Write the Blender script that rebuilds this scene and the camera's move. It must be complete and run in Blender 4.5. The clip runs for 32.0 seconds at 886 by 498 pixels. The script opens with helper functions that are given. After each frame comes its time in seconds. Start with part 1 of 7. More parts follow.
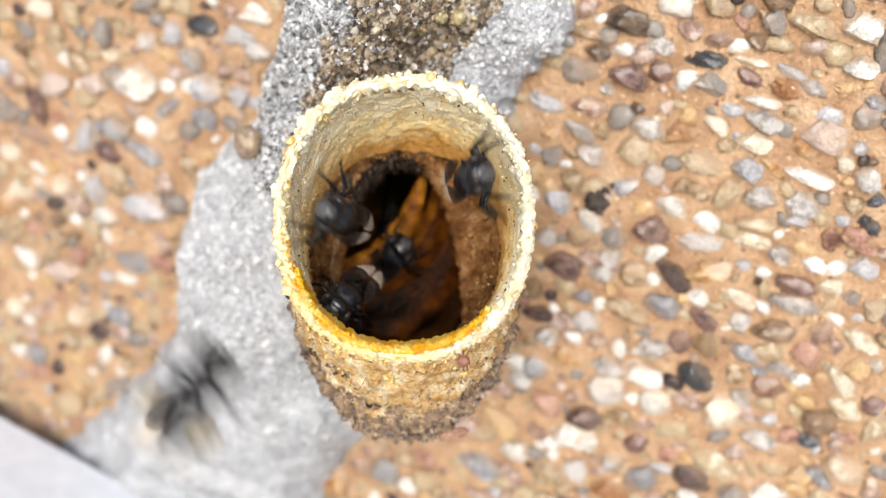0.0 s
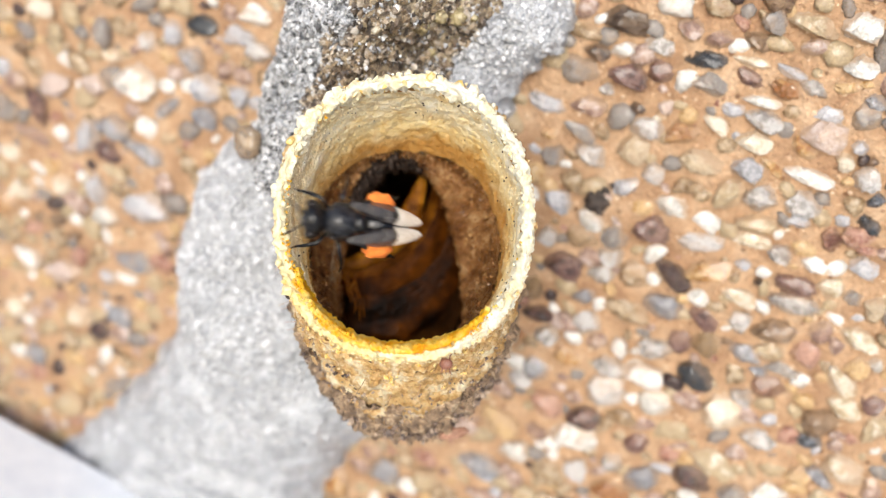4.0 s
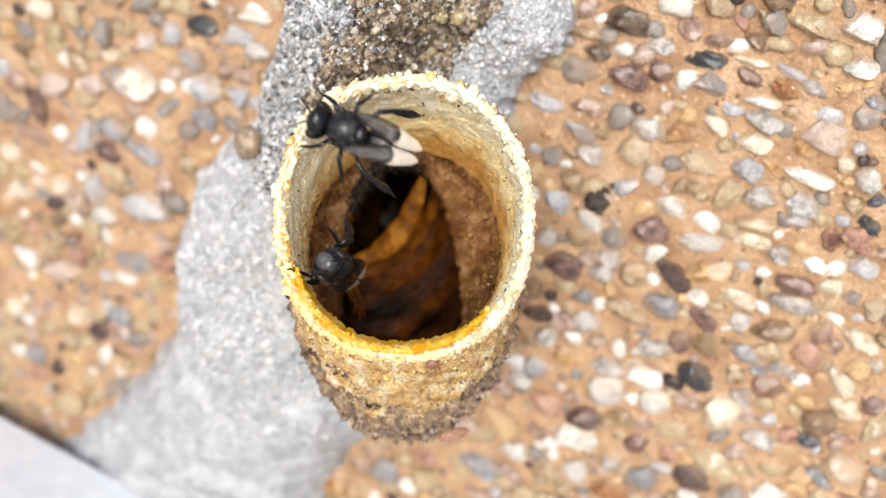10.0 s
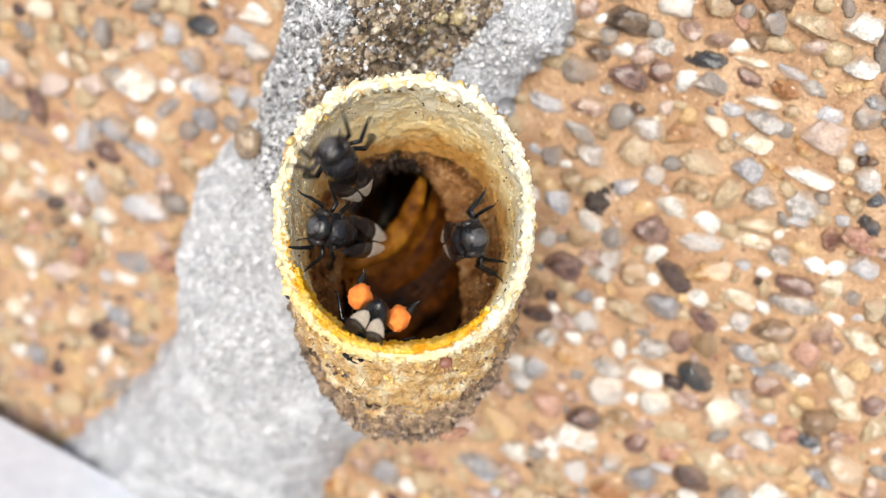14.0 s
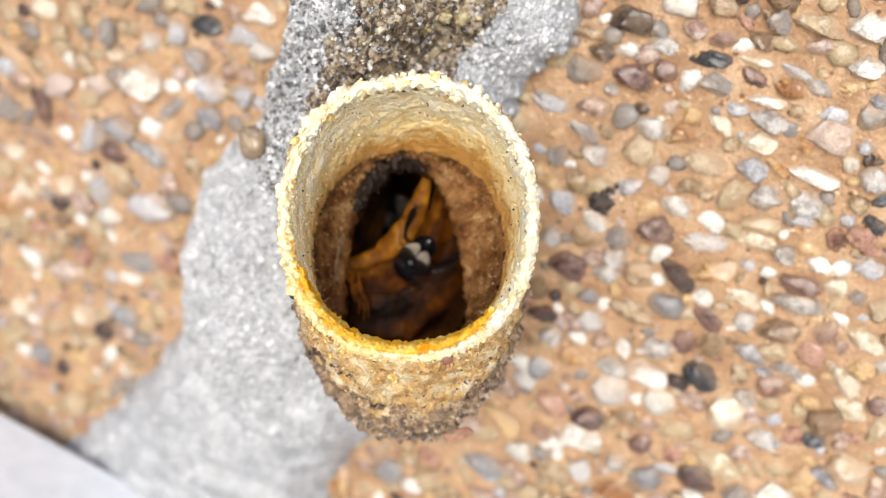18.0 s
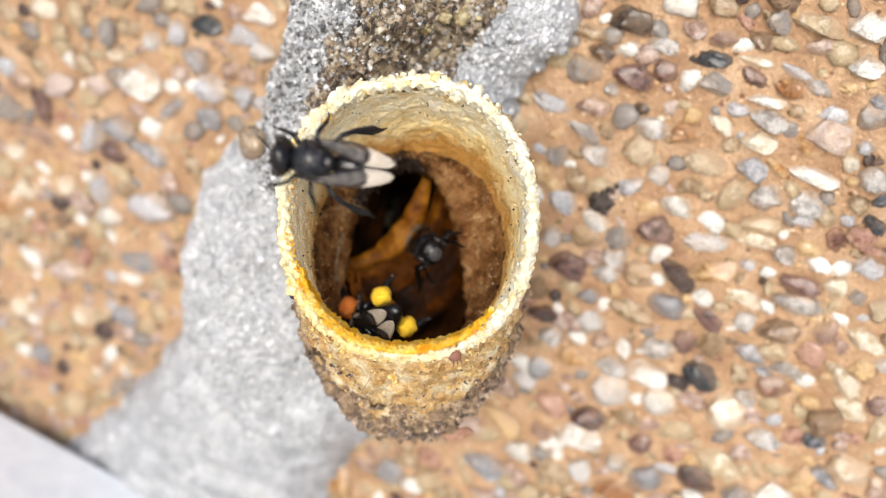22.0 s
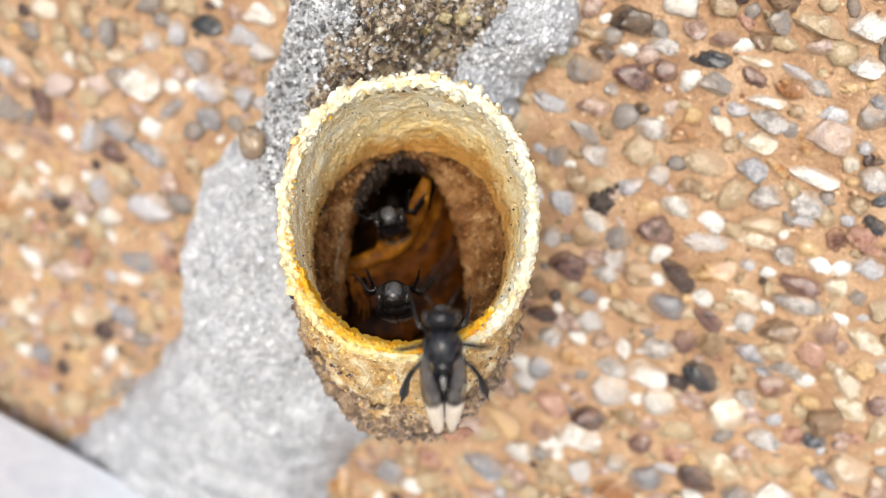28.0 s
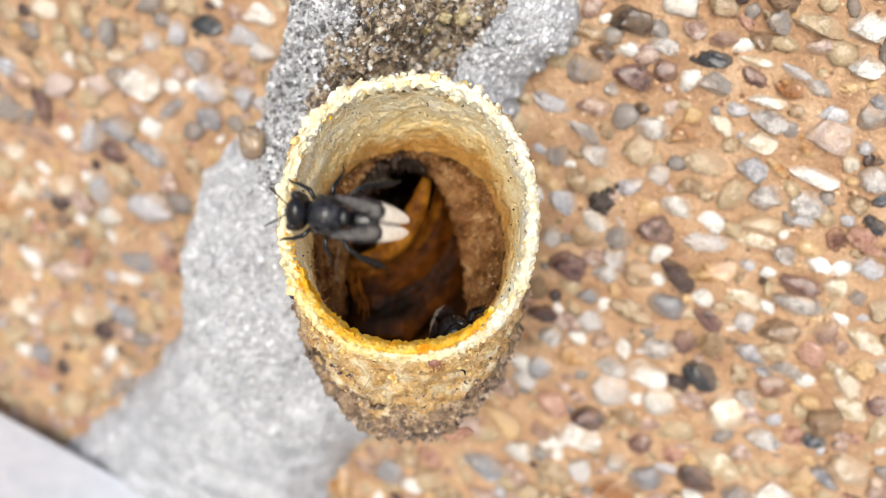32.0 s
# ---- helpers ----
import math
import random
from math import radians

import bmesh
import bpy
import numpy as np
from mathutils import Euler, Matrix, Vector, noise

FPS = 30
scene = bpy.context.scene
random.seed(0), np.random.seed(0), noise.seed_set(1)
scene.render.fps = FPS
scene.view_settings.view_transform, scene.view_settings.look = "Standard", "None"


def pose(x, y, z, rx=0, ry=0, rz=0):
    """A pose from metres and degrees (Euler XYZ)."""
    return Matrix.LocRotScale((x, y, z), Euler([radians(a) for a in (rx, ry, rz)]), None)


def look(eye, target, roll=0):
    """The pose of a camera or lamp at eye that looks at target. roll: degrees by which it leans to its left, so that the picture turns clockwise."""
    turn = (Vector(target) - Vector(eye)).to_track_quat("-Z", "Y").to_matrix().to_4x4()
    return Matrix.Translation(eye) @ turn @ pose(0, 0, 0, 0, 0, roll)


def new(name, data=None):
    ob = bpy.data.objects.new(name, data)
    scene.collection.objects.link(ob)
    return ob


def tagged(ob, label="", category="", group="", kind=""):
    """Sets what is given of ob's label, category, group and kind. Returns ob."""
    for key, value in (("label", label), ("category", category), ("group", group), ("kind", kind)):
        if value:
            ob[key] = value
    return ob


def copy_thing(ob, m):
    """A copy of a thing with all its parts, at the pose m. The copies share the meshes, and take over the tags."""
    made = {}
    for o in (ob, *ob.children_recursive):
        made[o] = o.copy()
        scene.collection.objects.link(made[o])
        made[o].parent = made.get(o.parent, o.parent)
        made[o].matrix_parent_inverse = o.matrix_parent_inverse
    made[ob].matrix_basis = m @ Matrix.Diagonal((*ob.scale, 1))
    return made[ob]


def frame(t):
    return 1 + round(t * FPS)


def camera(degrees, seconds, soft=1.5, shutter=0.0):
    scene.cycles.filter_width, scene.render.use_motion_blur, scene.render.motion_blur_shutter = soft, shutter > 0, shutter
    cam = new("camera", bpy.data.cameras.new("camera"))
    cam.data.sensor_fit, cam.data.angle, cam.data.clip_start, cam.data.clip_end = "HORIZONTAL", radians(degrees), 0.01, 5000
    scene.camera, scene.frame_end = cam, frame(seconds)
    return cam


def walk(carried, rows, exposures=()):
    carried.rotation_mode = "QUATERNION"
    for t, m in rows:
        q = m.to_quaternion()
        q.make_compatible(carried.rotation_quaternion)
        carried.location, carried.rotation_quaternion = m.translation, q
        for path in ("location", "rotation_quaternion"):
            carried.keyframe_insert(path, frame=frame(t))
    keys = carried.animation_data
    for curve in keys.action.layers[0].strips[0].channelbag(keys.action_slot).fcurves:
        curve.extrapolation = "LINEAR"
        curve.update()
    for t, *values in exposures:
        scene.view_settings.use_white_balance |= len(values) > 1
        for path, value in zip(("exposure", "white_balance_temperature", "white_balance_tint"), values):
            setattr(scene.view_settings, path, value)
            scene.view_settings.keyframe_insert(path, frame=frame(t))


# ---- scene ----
# The mouth of a stingless-bee nest on a pebble-dashed wall. 1 unit = 1 m; MM turns millimetres into metres.
MM = 0.001
EYE = (0.0, -0.0818, 1.2)

# ---- camera ----
cam = camera(50, 32.0, soft=1.0, shutter=0.9)
cam.data.dof.use_dof = True
cam.data.dof.focus_distance = 0.0687
cam.data.dof.aperture_fstop = 22.0
FIRST = pose(*EYE, 61.512, -21.154, 20.539)
SECOND = pose(*EYE, 61.425, -21.032, 20.779)
walk(cam, [(0, FIRST), (7, FIRST), (14.1, FIRST), (14.4, SECOND), (20, SECOND), (32, SECOND)], exposures=[(0, 0.70), (14.1, 0.70), (16.5, 0.66), (24, 0.65), (32, 0.62)])

# ---- light: a bright overcast day ----
sky_world = bpy.data.worlds.new("sky")
scene.world = sky_world
sky_world.use_nodes = True
sky_nodes = sky_world.node_tree
sky = sky_nodes.nodes.new("ShaderNodeTexSky")
sky.sky_type = "NISHITA"
sky.sun_disc = False
sky.sun_elevation = radians(30)
sky.sun_rotation = radians(178)
sky.air_density, sky.dust_density, sky.ozone_density = 1.0, 2.5, 1.5
background = sky_nodes.nodes["Background"]
background.inputs["Strength"].default_value = 0.135
sky_nodes.links.new(sky.outputs["Color"], background.inputs["Color"])
sun = new("sun", bpy.data.lights.new("sun", "SUN"))
sun.data.energy, sun.data.angle, sun.data.color = 1.85, radians(28), (0.99, 0.962, 0.912)
sun.matrix_world = look((0.04, -0.95, 1.70), (0, 0, 1.17))

# the mouth of the nest: its own axes, from which the tube and the bees are placed
NEST = pose(-0.0132449, -0.0227610, 1.1710147, 61.512, -21.154, 20.539)


def at(x, y, z, heading, pitch, roll=0):
    """A place in the mouth of the nest, in mm; the heading turns about its axis, the pitch lifts the head outwards."""
    return NEST @ pose(x * MM, y * MM, z * MM) @ Euler((radians(roll), radians(-pitch), radians(heading))).to_matrix().to_4x4()


# ---- materials ----
def material(name, stops, size, rough=0.6, bump=0.4, fine=None, speck=None, wax=0.0, per_piece=0.0, coat=0.0, island=False, shine=0.5, smear=None, clear=0.0, deep=None):
    """A surface of colours (place, rgb) over noise with features of `size` mm, finer grain of `fine` mm, dark specks, and waxy translucency."""
    m = bpy.data.materials.new(name)
    m.use_nodes = True
    t = m.node_tree
    n, link = t.nodes, t.links.new
    bsdf, out = n["Principled BSDF"], n["Material Output"]
    coords = n.new("ShaderNodeTexCoord")
    large = n.new("ShaderNodeTexNoise")
    large.inputs["Scale"].default_value = 1000.0 / size
    large.inputs["Detail"].default_value = 6.0
    large.inputs["Roughness"].default_value = 0.65
    spot = n.new("ShaderNodeNewGeometry").outputs["Position"] if smear else coords.outputs["Object"]
    link(spot, large.inputs["Vector"])
    ramp = n.new("ShaderNodeValToRGB")
    ramp.color_ramp.elements[0].position, ramp.color_ramp.elements[0].color = stops[0][0], (*stops[0][1], 1)
    ramp.color_ramp.elements[1].position, ramp.color_ramp.elements[1].color = stops[-1][0], (*stops[-1][1], 1)
    for place, rgb in stops[1:-1]:
        ramp.color_ramp.elements.new(place).color = (*rgb, 1)
    factor = large.outputs["Fac"]
    if per_piece:
        source = n.new("ShaderNodeNewGeometry").outputs["Random Per Island"] if island else n.new("ShaderNodeObjectInfo").outputs["Random"]
        shift = n.new("ShaderNodeMath")
        shift.operation = "MULTIPLY_ADD"
        link(source, shift.inputs[0])
        shift.inputs[1].default_value = per_piece
        add = n.new("ShaderNodeMath")
        add.operation = "SUBTRACT"
        link(factor, add.inputs[0])
        add.inputs[1].default_value = per_piece / 2
        link(add.outputs[0], shift.inputs[2])
        factor = shift.outputs[0]
    link(factor, ramp.inputs["Fac"])
    colour = ramp.outputs["Color"]
    grain = n.new("ShaderNodeTexNoise")
    grain.inputs["Scale"].default_value = 1000.0 / (fine or size / 6)
    grain.inputs["Detail"].default_value = 4.0
    link(spot, grain.inputs["Vector"])
    tone = n.new("ShaderNodeMixRGB")
    tone.blend_type = "OVERLAY"
    tone.inputs["Fac"].default_value = 0.7 if smear else 0.5
    link(colour, tone.inputs["Color1"])
    link(grain.outputs["Color"], tone.inputs["Color2"])
    grey = n.new("ShaderNodeRGBToBW")
    link(grain.outputs["Color"], grey.inputs["Color"])
    link(grey.outputs["Val"], tone.inputs["Color2"])
    colour = tone.outputs["Color"]
    if smear:
        dirt = n.new("ShaderNodeTexNoise")
        dirt.inputs["Scale"].default_value = 420.0
        dirt.inputs["Detail"].default_value = 5.0
        dirt.inputs["Roughness"].default_value = 0.7
        link(n.new("ShaderNodeNewGeometry").outputs["Position"], dirt.inputs["Vector"])
        mask = n.new("ShaderNodeMapRange")
        mask.inputs["From Min"].default_value, mask.inputs["From Max"].default_value = 0.5, 0.66
        mask.inputs["To Max"].default_value = smear[1]
        link(dirt.outputs["Fac"], mask.inputs["Value"])
        # a film of mortar left on the pebble's flanks, where it comes out of the wall
        depth = n.new("ShaderNodeSeparateXYZ")
        link(coords.outputs["Object"], depth.inputs[0])
        height = n.new("ShaderNodeMath")
        height.operation = "ABSOLUTE"
        link(depth.outputs["Z"], height.inputs[0])
        ragged = n.new("ShaderNodeMath")
        ragged.operation = "MULTIPLY_ADD"
        link(dirt.outputs["Fac"], ragged.inputs[0])
        ragged.inputs[1].default_value = -1.5
        link(height.outputs[0], ragged.inputs[2])
        film = n.new("ShaderNodeMapRange")
        film.inputs["From Min"].default_value, film.inputs["From Max"].default_value = -0.50, -0.16
        film.inputs["To Min"].default_value, film.inputs["To Max"].default_value = min(0.75, 1.6 * smear[1]), 0.0
        link(ragged.outputs[0], film.inputs["Value"])
        most = n.new("ShaderNodeMath")
        most.operation = "MAXIMUM"
        link(mask.outputs["Result"], most.inputs[0])
        link(film.outputs["Result"], most.inputs[1])
        smeared = n.new("ShaderNodeMixRGB")
        link(most.outputs[0], smeared.inputs["Fac"])
        link(colour, smeared.inputs["Color1"])
        smeared.inputs["Color2"].default_value = (*smear[0], 1)
        colour = smeared.outputs["Color"]
    # multiply the colour by tints along a slanted depth
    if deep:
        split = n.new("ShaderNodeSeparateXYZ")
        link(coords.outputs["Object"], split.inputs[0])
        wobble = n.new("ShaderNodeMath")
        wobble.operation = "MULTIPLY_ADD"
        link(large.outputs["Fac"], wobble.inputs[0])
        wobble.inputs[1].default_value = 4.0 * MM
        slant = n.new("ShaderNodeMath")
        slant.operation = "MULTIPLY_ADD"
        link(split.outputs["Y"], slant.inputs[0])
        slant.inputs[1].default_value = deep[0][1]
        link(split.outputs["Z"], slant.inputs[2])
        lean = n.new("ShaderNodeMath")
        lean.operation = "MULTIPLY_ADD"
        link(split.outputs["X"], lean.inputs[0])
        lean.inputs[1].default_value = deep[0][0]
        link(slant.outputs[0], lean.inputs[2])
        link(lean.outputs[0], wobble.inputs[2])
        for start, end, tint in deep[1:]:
            gradient = n.new("ShaderNodeMapRange")
            gradient.interpolation_type = "SMOOTHSTEP"
            gradient.inputs["From Min"].default_value, gradient.inputs["From Max"].default_value = start * MM, end * MM
            link(wobble.outputs[0], gradient.inputs["Value"])
            toned = n.new("ShaderNodeMixRGB")
            toned.blend_type = "MULTIPLY"
            link(gradient.outputs["Result"], toned.inputs["Fac"])
            link(colour, toned.inputs["Color1"])
            toned.inputs["Color2"].default_value = (*tint, 1)
            colour = toned.outputs["Color"]
    if speck:
        dots = n.new("ShaderNodeTexVoronoi")
        dots.inputs["Scale"].default_value = 1000.0 / speck[0]
        link(coords.outputs["Object"], dots.inputs["Vector"])
        few = n.new("ShaderNodeValToRGB")
        few.color_ramp.elements[0].position, few.color_ramp.elements[1].position = speck[1], speck[1] + 0.06
        few.color_ramp.elements[0].color, few.color_ramp.elements[1].color = (1, 1, 1, 1), (0, 0, 0, 1)
        link(dots.outputs["Distance"], few.inputs["Fac"])
        dotted = n.new("ShaderNodeMixRGB")
        link(few.outputs["Color"], dotted.inputs["Fac"])
        link(colour, dotted.inputs["Color1"])
        dotted.inputs["Color2"].default_value = (*speck[2], 1)
        colour = dotted.outputs["Color"]
    link(colour, bsdf.inputs["Base Color"])
    uneven = n.new("ShaderNodeMapRange")
    link(grain.outputs["Fac"], uneven.inputs["Value"])
    uneven.inputs["To Min"].default_value, uneven.inputs["To Max"].default_value = max(0.03, rough - 0.18), min(1.0, rough + 0.18)
    link(uneven.outputs["Result"], bsdf.inputs["Roughness"])
    bsdf.inputs["Specular IOR Level"].default_value = shine
    bsdf.inputs["Coat Weight"].default_value = coat
    bsdf.inputs["Coat Roughness"].default_value = 0.12
    if bump:
        both = n.new("ShaderNodeMath")
        both.operation = "ADD"
        link(large.outputs["Fac"], both.inputs[0])
        link(grain.outputs["Fac"], both.inputs[1])
        relief = n.new("ShaderNodeBump")
        relief.inputs["Strength"].default_value = bump
        relief.inputs["Distance"].default_value = 0.25 * MM * min(size, 2.0)
        link(both.outputs[0], relief.inputs["Height"])
        link(relief.outputs["Normal"], bsdf.inputs["Normal"])
    bsdf.inputs["Alpha"].default_value = 1.0 - clear
    if wax:
        glow = n.new("ShaderNodeBsdfTranslucent")
        link(colour, glow.inputs["Color"])
        mix = n.new("ShaderNodeMixShader")
        mix.inputs["Fac"].default_value = wax
        link(bsdf.outputs[0], mix.inputs[1])
        link(glow.outputs[0], mix.inputs[2])
        link(mix.outputs[0], out.inputs["Surface"])
    return m


MORTAR = material("sandy_mortar", [(0.3, (0.275, 0.150, 0.079)), (0.5, (0.410, 0.257, 0.146)), (0.7, (0.52, 0.37, 0.24))], 4, 0.85, 0.9, 0.35, (2.2, 0.07, (0.146, 0.073, 0.036)))
CEMENT = material("grey_cement", [(0.30, (0.26, 0.270, 0.285)), (0.43, (0.36, 0.374, 0.393)), (0.53, (0.41, 0.425, 0.447)), (0.68, (0.51, 0.528, 0.552))], 2.2, 0.3, 0.8, 0.3, coat=0.35)
CRUST = material("resin_crust", [(0.34, (0.035, 0.028, 0.022)), (0.44, (0.13, 0.10, 0.07)), (0.54, (0.32, 0.25, 0.15)), (0.66, (0.56, 0.52, 0.42))], 1.3, 0.4, 1.0, 0.3, coat=0.25)
PLASTIC = material("white_plastic", [(0.3, (0.60, 0.63, 0.68)), (0.7, (0.66, 0.69, 0.74))], 25, 0.4, 0.08, 2)
BOUNCE_GROUND = material("pale_bounce_ground", [(0.3, (0.50, 0.485, 0.46)), (0.7, (0.64, 0.625, 0.60))], 60, 0.95, 0.5, 8)
SAND = (0.462, 0.306, 0.183)
STONES = {
    "white": material("white_pebble", [(0.41, (0.467, 0.448, 0.403)), (0.55, (0.727, 0.715, 0.675))], 0.9, 0.35, 1.0, 0.22, per_piece=0.3, smear=(SAND, 0.51), coat=0.5, clear=0.1),
    "cream": material("cream_pebble", [(0.41, (0.418, 0.320, 0.190)), (0.5, (0.567, 0.474, 0.333)), (0.585, (0.665, 0.597, 0.480))], 0.9, 0.35, 1.0, 0.22, per_piece=0.4, smear=(SAND, 0.51), coat=0.5, clear=0.15),
    "quartz": material("grey_quartz_pebble", [(0.41, (0.251, 0.238, 0.226)), (0.5, (0.401, 0.391, 0.376)), (0.585, (0.589, 0.577, 0.559))], 0.9, 0.2, 1.0, 0.22, per_piece=0.5, smear=(SAND, 0.41), coat=0.5, clear=0.32),
    "tan": material("tan_quartz_pebble", [(0.41, (0.241, 0.154, 0.075)), (0.5, (0.389, 0.286, 0.172)), (0.585, (0.527, 0.423, 0.286))], 0.9, 0.2, 1.0, 0.22, per_piece=0.4, smear=(SAND, 0.46), coat=0.5, clear=0.25),
    "bluegrey": material("bluish_grey_pebble", [(0.41, (0.230, 0.242, 0.266)), (0.5, (0.351, 0.363, 0.394)), (0.585, (0.508, 0.520, 0.551))], 0.9, 0.2, 1.0, 0.22, per_piece=0.5, smear=(SAND, 0.38), coat=0.5, clear=0.28),
    "pink": material("pinkish_pebble", [(0.41, (0.256, 0.152, 0.117)), (0.5, (0.420, 0.292, 0.239)), (0.585, (0.560, 0.454, 0.403))], 0.9, 0.35, 1.0, 0.22, per_piece=0.4, smear=(SAND, 0.46), coat=0.5, clear=0.22),
    "amber": material("amber_pebble", [(0.41, (0.252, 0.097, 0.023)), (0.5, (0.413, 0.212, 0.063)), (0.585, (0.527, 0.355, 0.172))], 0.9, 0.3, 1.0, 0.22, per_piece=0.4, smear=(SAND, 0.46), coat=0.5, clear=0.12),
    "russet": material("russet_pebble", [(0.41, (0.093, 0.029, 0.016)), (0.5, (0.220, 0.086, 0.054)), (0.585, (0.365, 0.202, 0.144))], 0.9, 0.3, 1.0, 0.22, per_piece=0.4, smear=(SAND, 0.22), coat=0.35),
    "maroon": material("maroon_pebble", [(0.41, (0.026, 0.010, 0.008)), (0.5, (0.068, 0.025, 0.020)), (0.585, (0.146, 0.075, 0.059))], 0.9, 0.3, 1.0, 0.22, per_piece=0.4, smear=(SAND, 0.13), coat=0.35),
    "brown": material("brown_pebble", [(0.41, (0.036, 0.018, 0.008)), (0.5, (0.095, 0.049, 0.024)), (0.585, (0.184, 0.113, 0.061))], 0.9, 0.35, 1.0, 0.22, per_piece=0.4, smear=(SAND, 0.15), coat=0.35),
    "slate": material("slate_pebble", [(0.41, (0.009, 0.012, 0.016)), (0.5, (0.037, 0.041, 0.049)), (0.585, (0.125, 0.135, 0.155))], 0.9, 0.3, 1.0, 0.22, per_piece=0.5, smear=(SAND, 0.13), coat=0.35),
}
# yellower, then browner further down the tube
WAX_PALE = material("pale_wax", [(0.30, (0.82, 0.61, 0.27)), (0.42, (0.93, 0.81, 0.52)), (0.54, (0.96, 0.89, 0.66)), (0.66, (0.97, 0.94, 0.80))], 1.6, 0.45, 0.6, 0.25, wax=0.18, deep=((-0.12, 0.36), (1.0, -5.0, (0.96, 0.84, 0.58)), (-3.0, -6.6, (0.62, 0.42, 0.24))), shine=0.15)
WAX_TAN = material("tan_wax", [(0.34, (0.20, 0.115, 0.055)), (0.5, (0.36, 0.245, 0.135)), (0.66, (0.56, 0.44, 0.29))], 1.2, 0.35, 0.6, 0.2, wax=0.2, coat=0.25)
WAX_BROWN = material("brown_wax", [(0.34, (0.075, 0.026, 0.008)), (0.45, (0.20, 0.085, 0.028)), (0.57, (0.33, 0.168, 0.064)), (0.7, (0.54, 0.36, 0.18))], 1.5, 0.3, 0.7, 0.2, wax=0.15, coat=0.08, shine=0.2)
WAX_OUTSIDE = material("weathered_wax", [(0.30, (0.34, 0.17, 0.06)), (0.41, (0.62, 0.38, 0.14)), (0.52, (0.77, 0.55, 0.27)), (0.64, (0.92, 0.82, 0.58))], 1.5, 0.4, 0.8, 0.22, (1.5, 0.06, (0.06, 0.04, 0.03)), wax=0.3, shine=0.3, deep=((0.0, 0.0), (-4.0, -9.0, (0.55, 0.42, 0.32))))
# yellow tint to the lower left: light through the wax, put into colour
RIM_WAX = material("rim_wax", [(0.3, (0.88, 0.71, 0.36)), (0.41, (0.91, 0.84, 0.58)), (0.53, (0.93, 0.91, 0.77))], 2.2, 0.4, 0.6, 0.4, wax=0.3, deep=((0.5, 0.8), (2.0, -5.0, (1.0, 0.94, 0.68)), (-2.0, -8.0, (1.0, 0.90, 0.60))))
RIM_YELLOW = material("yellow_wax", [(0.36, (0.90, 0.62, 0.16)), (0.48, (0.93, 0.74, 0.30)), (0.62, (0.95, 0.86, 0.55))], 1.4, 0.4, 0.8, 0.3, wax=0.3)
# orange base colour stands in for light glowing through the lower rim
RIM_ORANGE = material("orange_glow_wax", [(0.36, (0.95, 0.42, 0.008)), (0.48, (0.97, 0.64, 0.03)), (0.62, (0.97, 0.82, 0.28))], 1.4, 0.4, 0.8, 0.3, wax=0.5)
# crumbs carry the rim's lower-left glow tint in their colour
GRAINS = material("wax_grains", [(0.05, (0.90, 0.68, 0.26)), (0.3, (0.92, 0.84, 0.58)), (0.7, (0.93, 0.91, 0.80))], 2.0, 0.3, 0.2, wax=0.35, per_piece=0.8, island=True, deep=((0.5, 0.8), (2.0, -5.0, (1.0, 0.94, 0.70)), (-2.0, -8.0, (1.0, 0.90, 0.62))), coat=0.4)
DARK_GRAINS = material("dirt_grains", [(0.1, (0.06, 0.042, 0.036)), (0.5, (0.19, 0.135, 0.105)), (0.95, (0.46, 0.36, 0.27))], 2.0, 0.4, 0.3, per_piece=0.9, island=True)
AMBER_DROP = material("brown_resin_drop", [(0.35, (0.13, 0.085, 0.05)), (0.6, (0.34, 0.25, 0.16))], 1.2, 0.12, 0.3, coat=0.8, clear=0.25)
ROOT = material("root_dirt", [(0.32, (0.07, 0.045, 0.028)), (0.45, (0.19, 0.125, 0.075)), (0.56, (0.34, 0.24, 0.15)), (0.68, (0.55, 0.44, 0.30))], 1.0, 0.5, 1.0, 0.25)
SAND_GRAINS = material("sand_grains", [(0.1, (0.20, 0.10, 0.05)), (0.35, (0.50, 0.32, 0.19)), (0.6, (0.54, 0.38, 0.24)), (0.9, (0.60, 0.46, 0.32))], 1.0, 0.5, 0.3, per_piece=0.95, island=True)
CEMENT_GRAINS = material("cement_grains", [(0.02, (0.30, 0.310, 0.325)), (0.3, (0.39, 0.403, 0.42)), (0.7, (0.47, 0.487, 0.51)), (0.97, (0.70, 0.72, 0.75))], 1.0, 0.18, 0.3, per_piece=0.95, island=True, coat=0.6)
THROAT_GRAINS = material("throat_grains", [(0.1, (0.10, 0.032, 0.009)), (0.5, (0.29, 0.12, 0.035)), (0.95, (0.62, 0.38, 0.16))], 1.0, 0.22, 0.2, wax=0.3, per_piece=0.95, island=True, coat=0.7)
CRUST_GRAINS = material("crust_grains", [(0.02, (0.03, 0.024, 0.02)), (0.4, (0.13, 0.095, 0.065)), (0.7, (0.28, 0.21, 0.13)), (0.97, (0.44, 0.41, 0.36))], 1.0, 0.3, 0.3, per_piece=0.95, island=True, coat=0.2)
GRIT = material("dark_grit", [(0.02, (0.055, 0.055, 0.057)), (0.35, (0.19, 0.193, 0.198)), (0.7, (0.38, 0.387, 0.395)), (0.97, (0.72, 0.73, 0.75))], 1.0, 0.18, 0.3, per_piece=0.95, island=True, coat=0.5)
RESIN_LUMP = material("yellowish_resin", [(0.36, (0.10, 0.075, 0.045)), (0.48, (0.30, 0.24, 0.12)), (0.62, (0.50, 0.44, 0.26))], 0.9, 0.2, 0.8, 0.25, coat=0.5, clear=0.1)
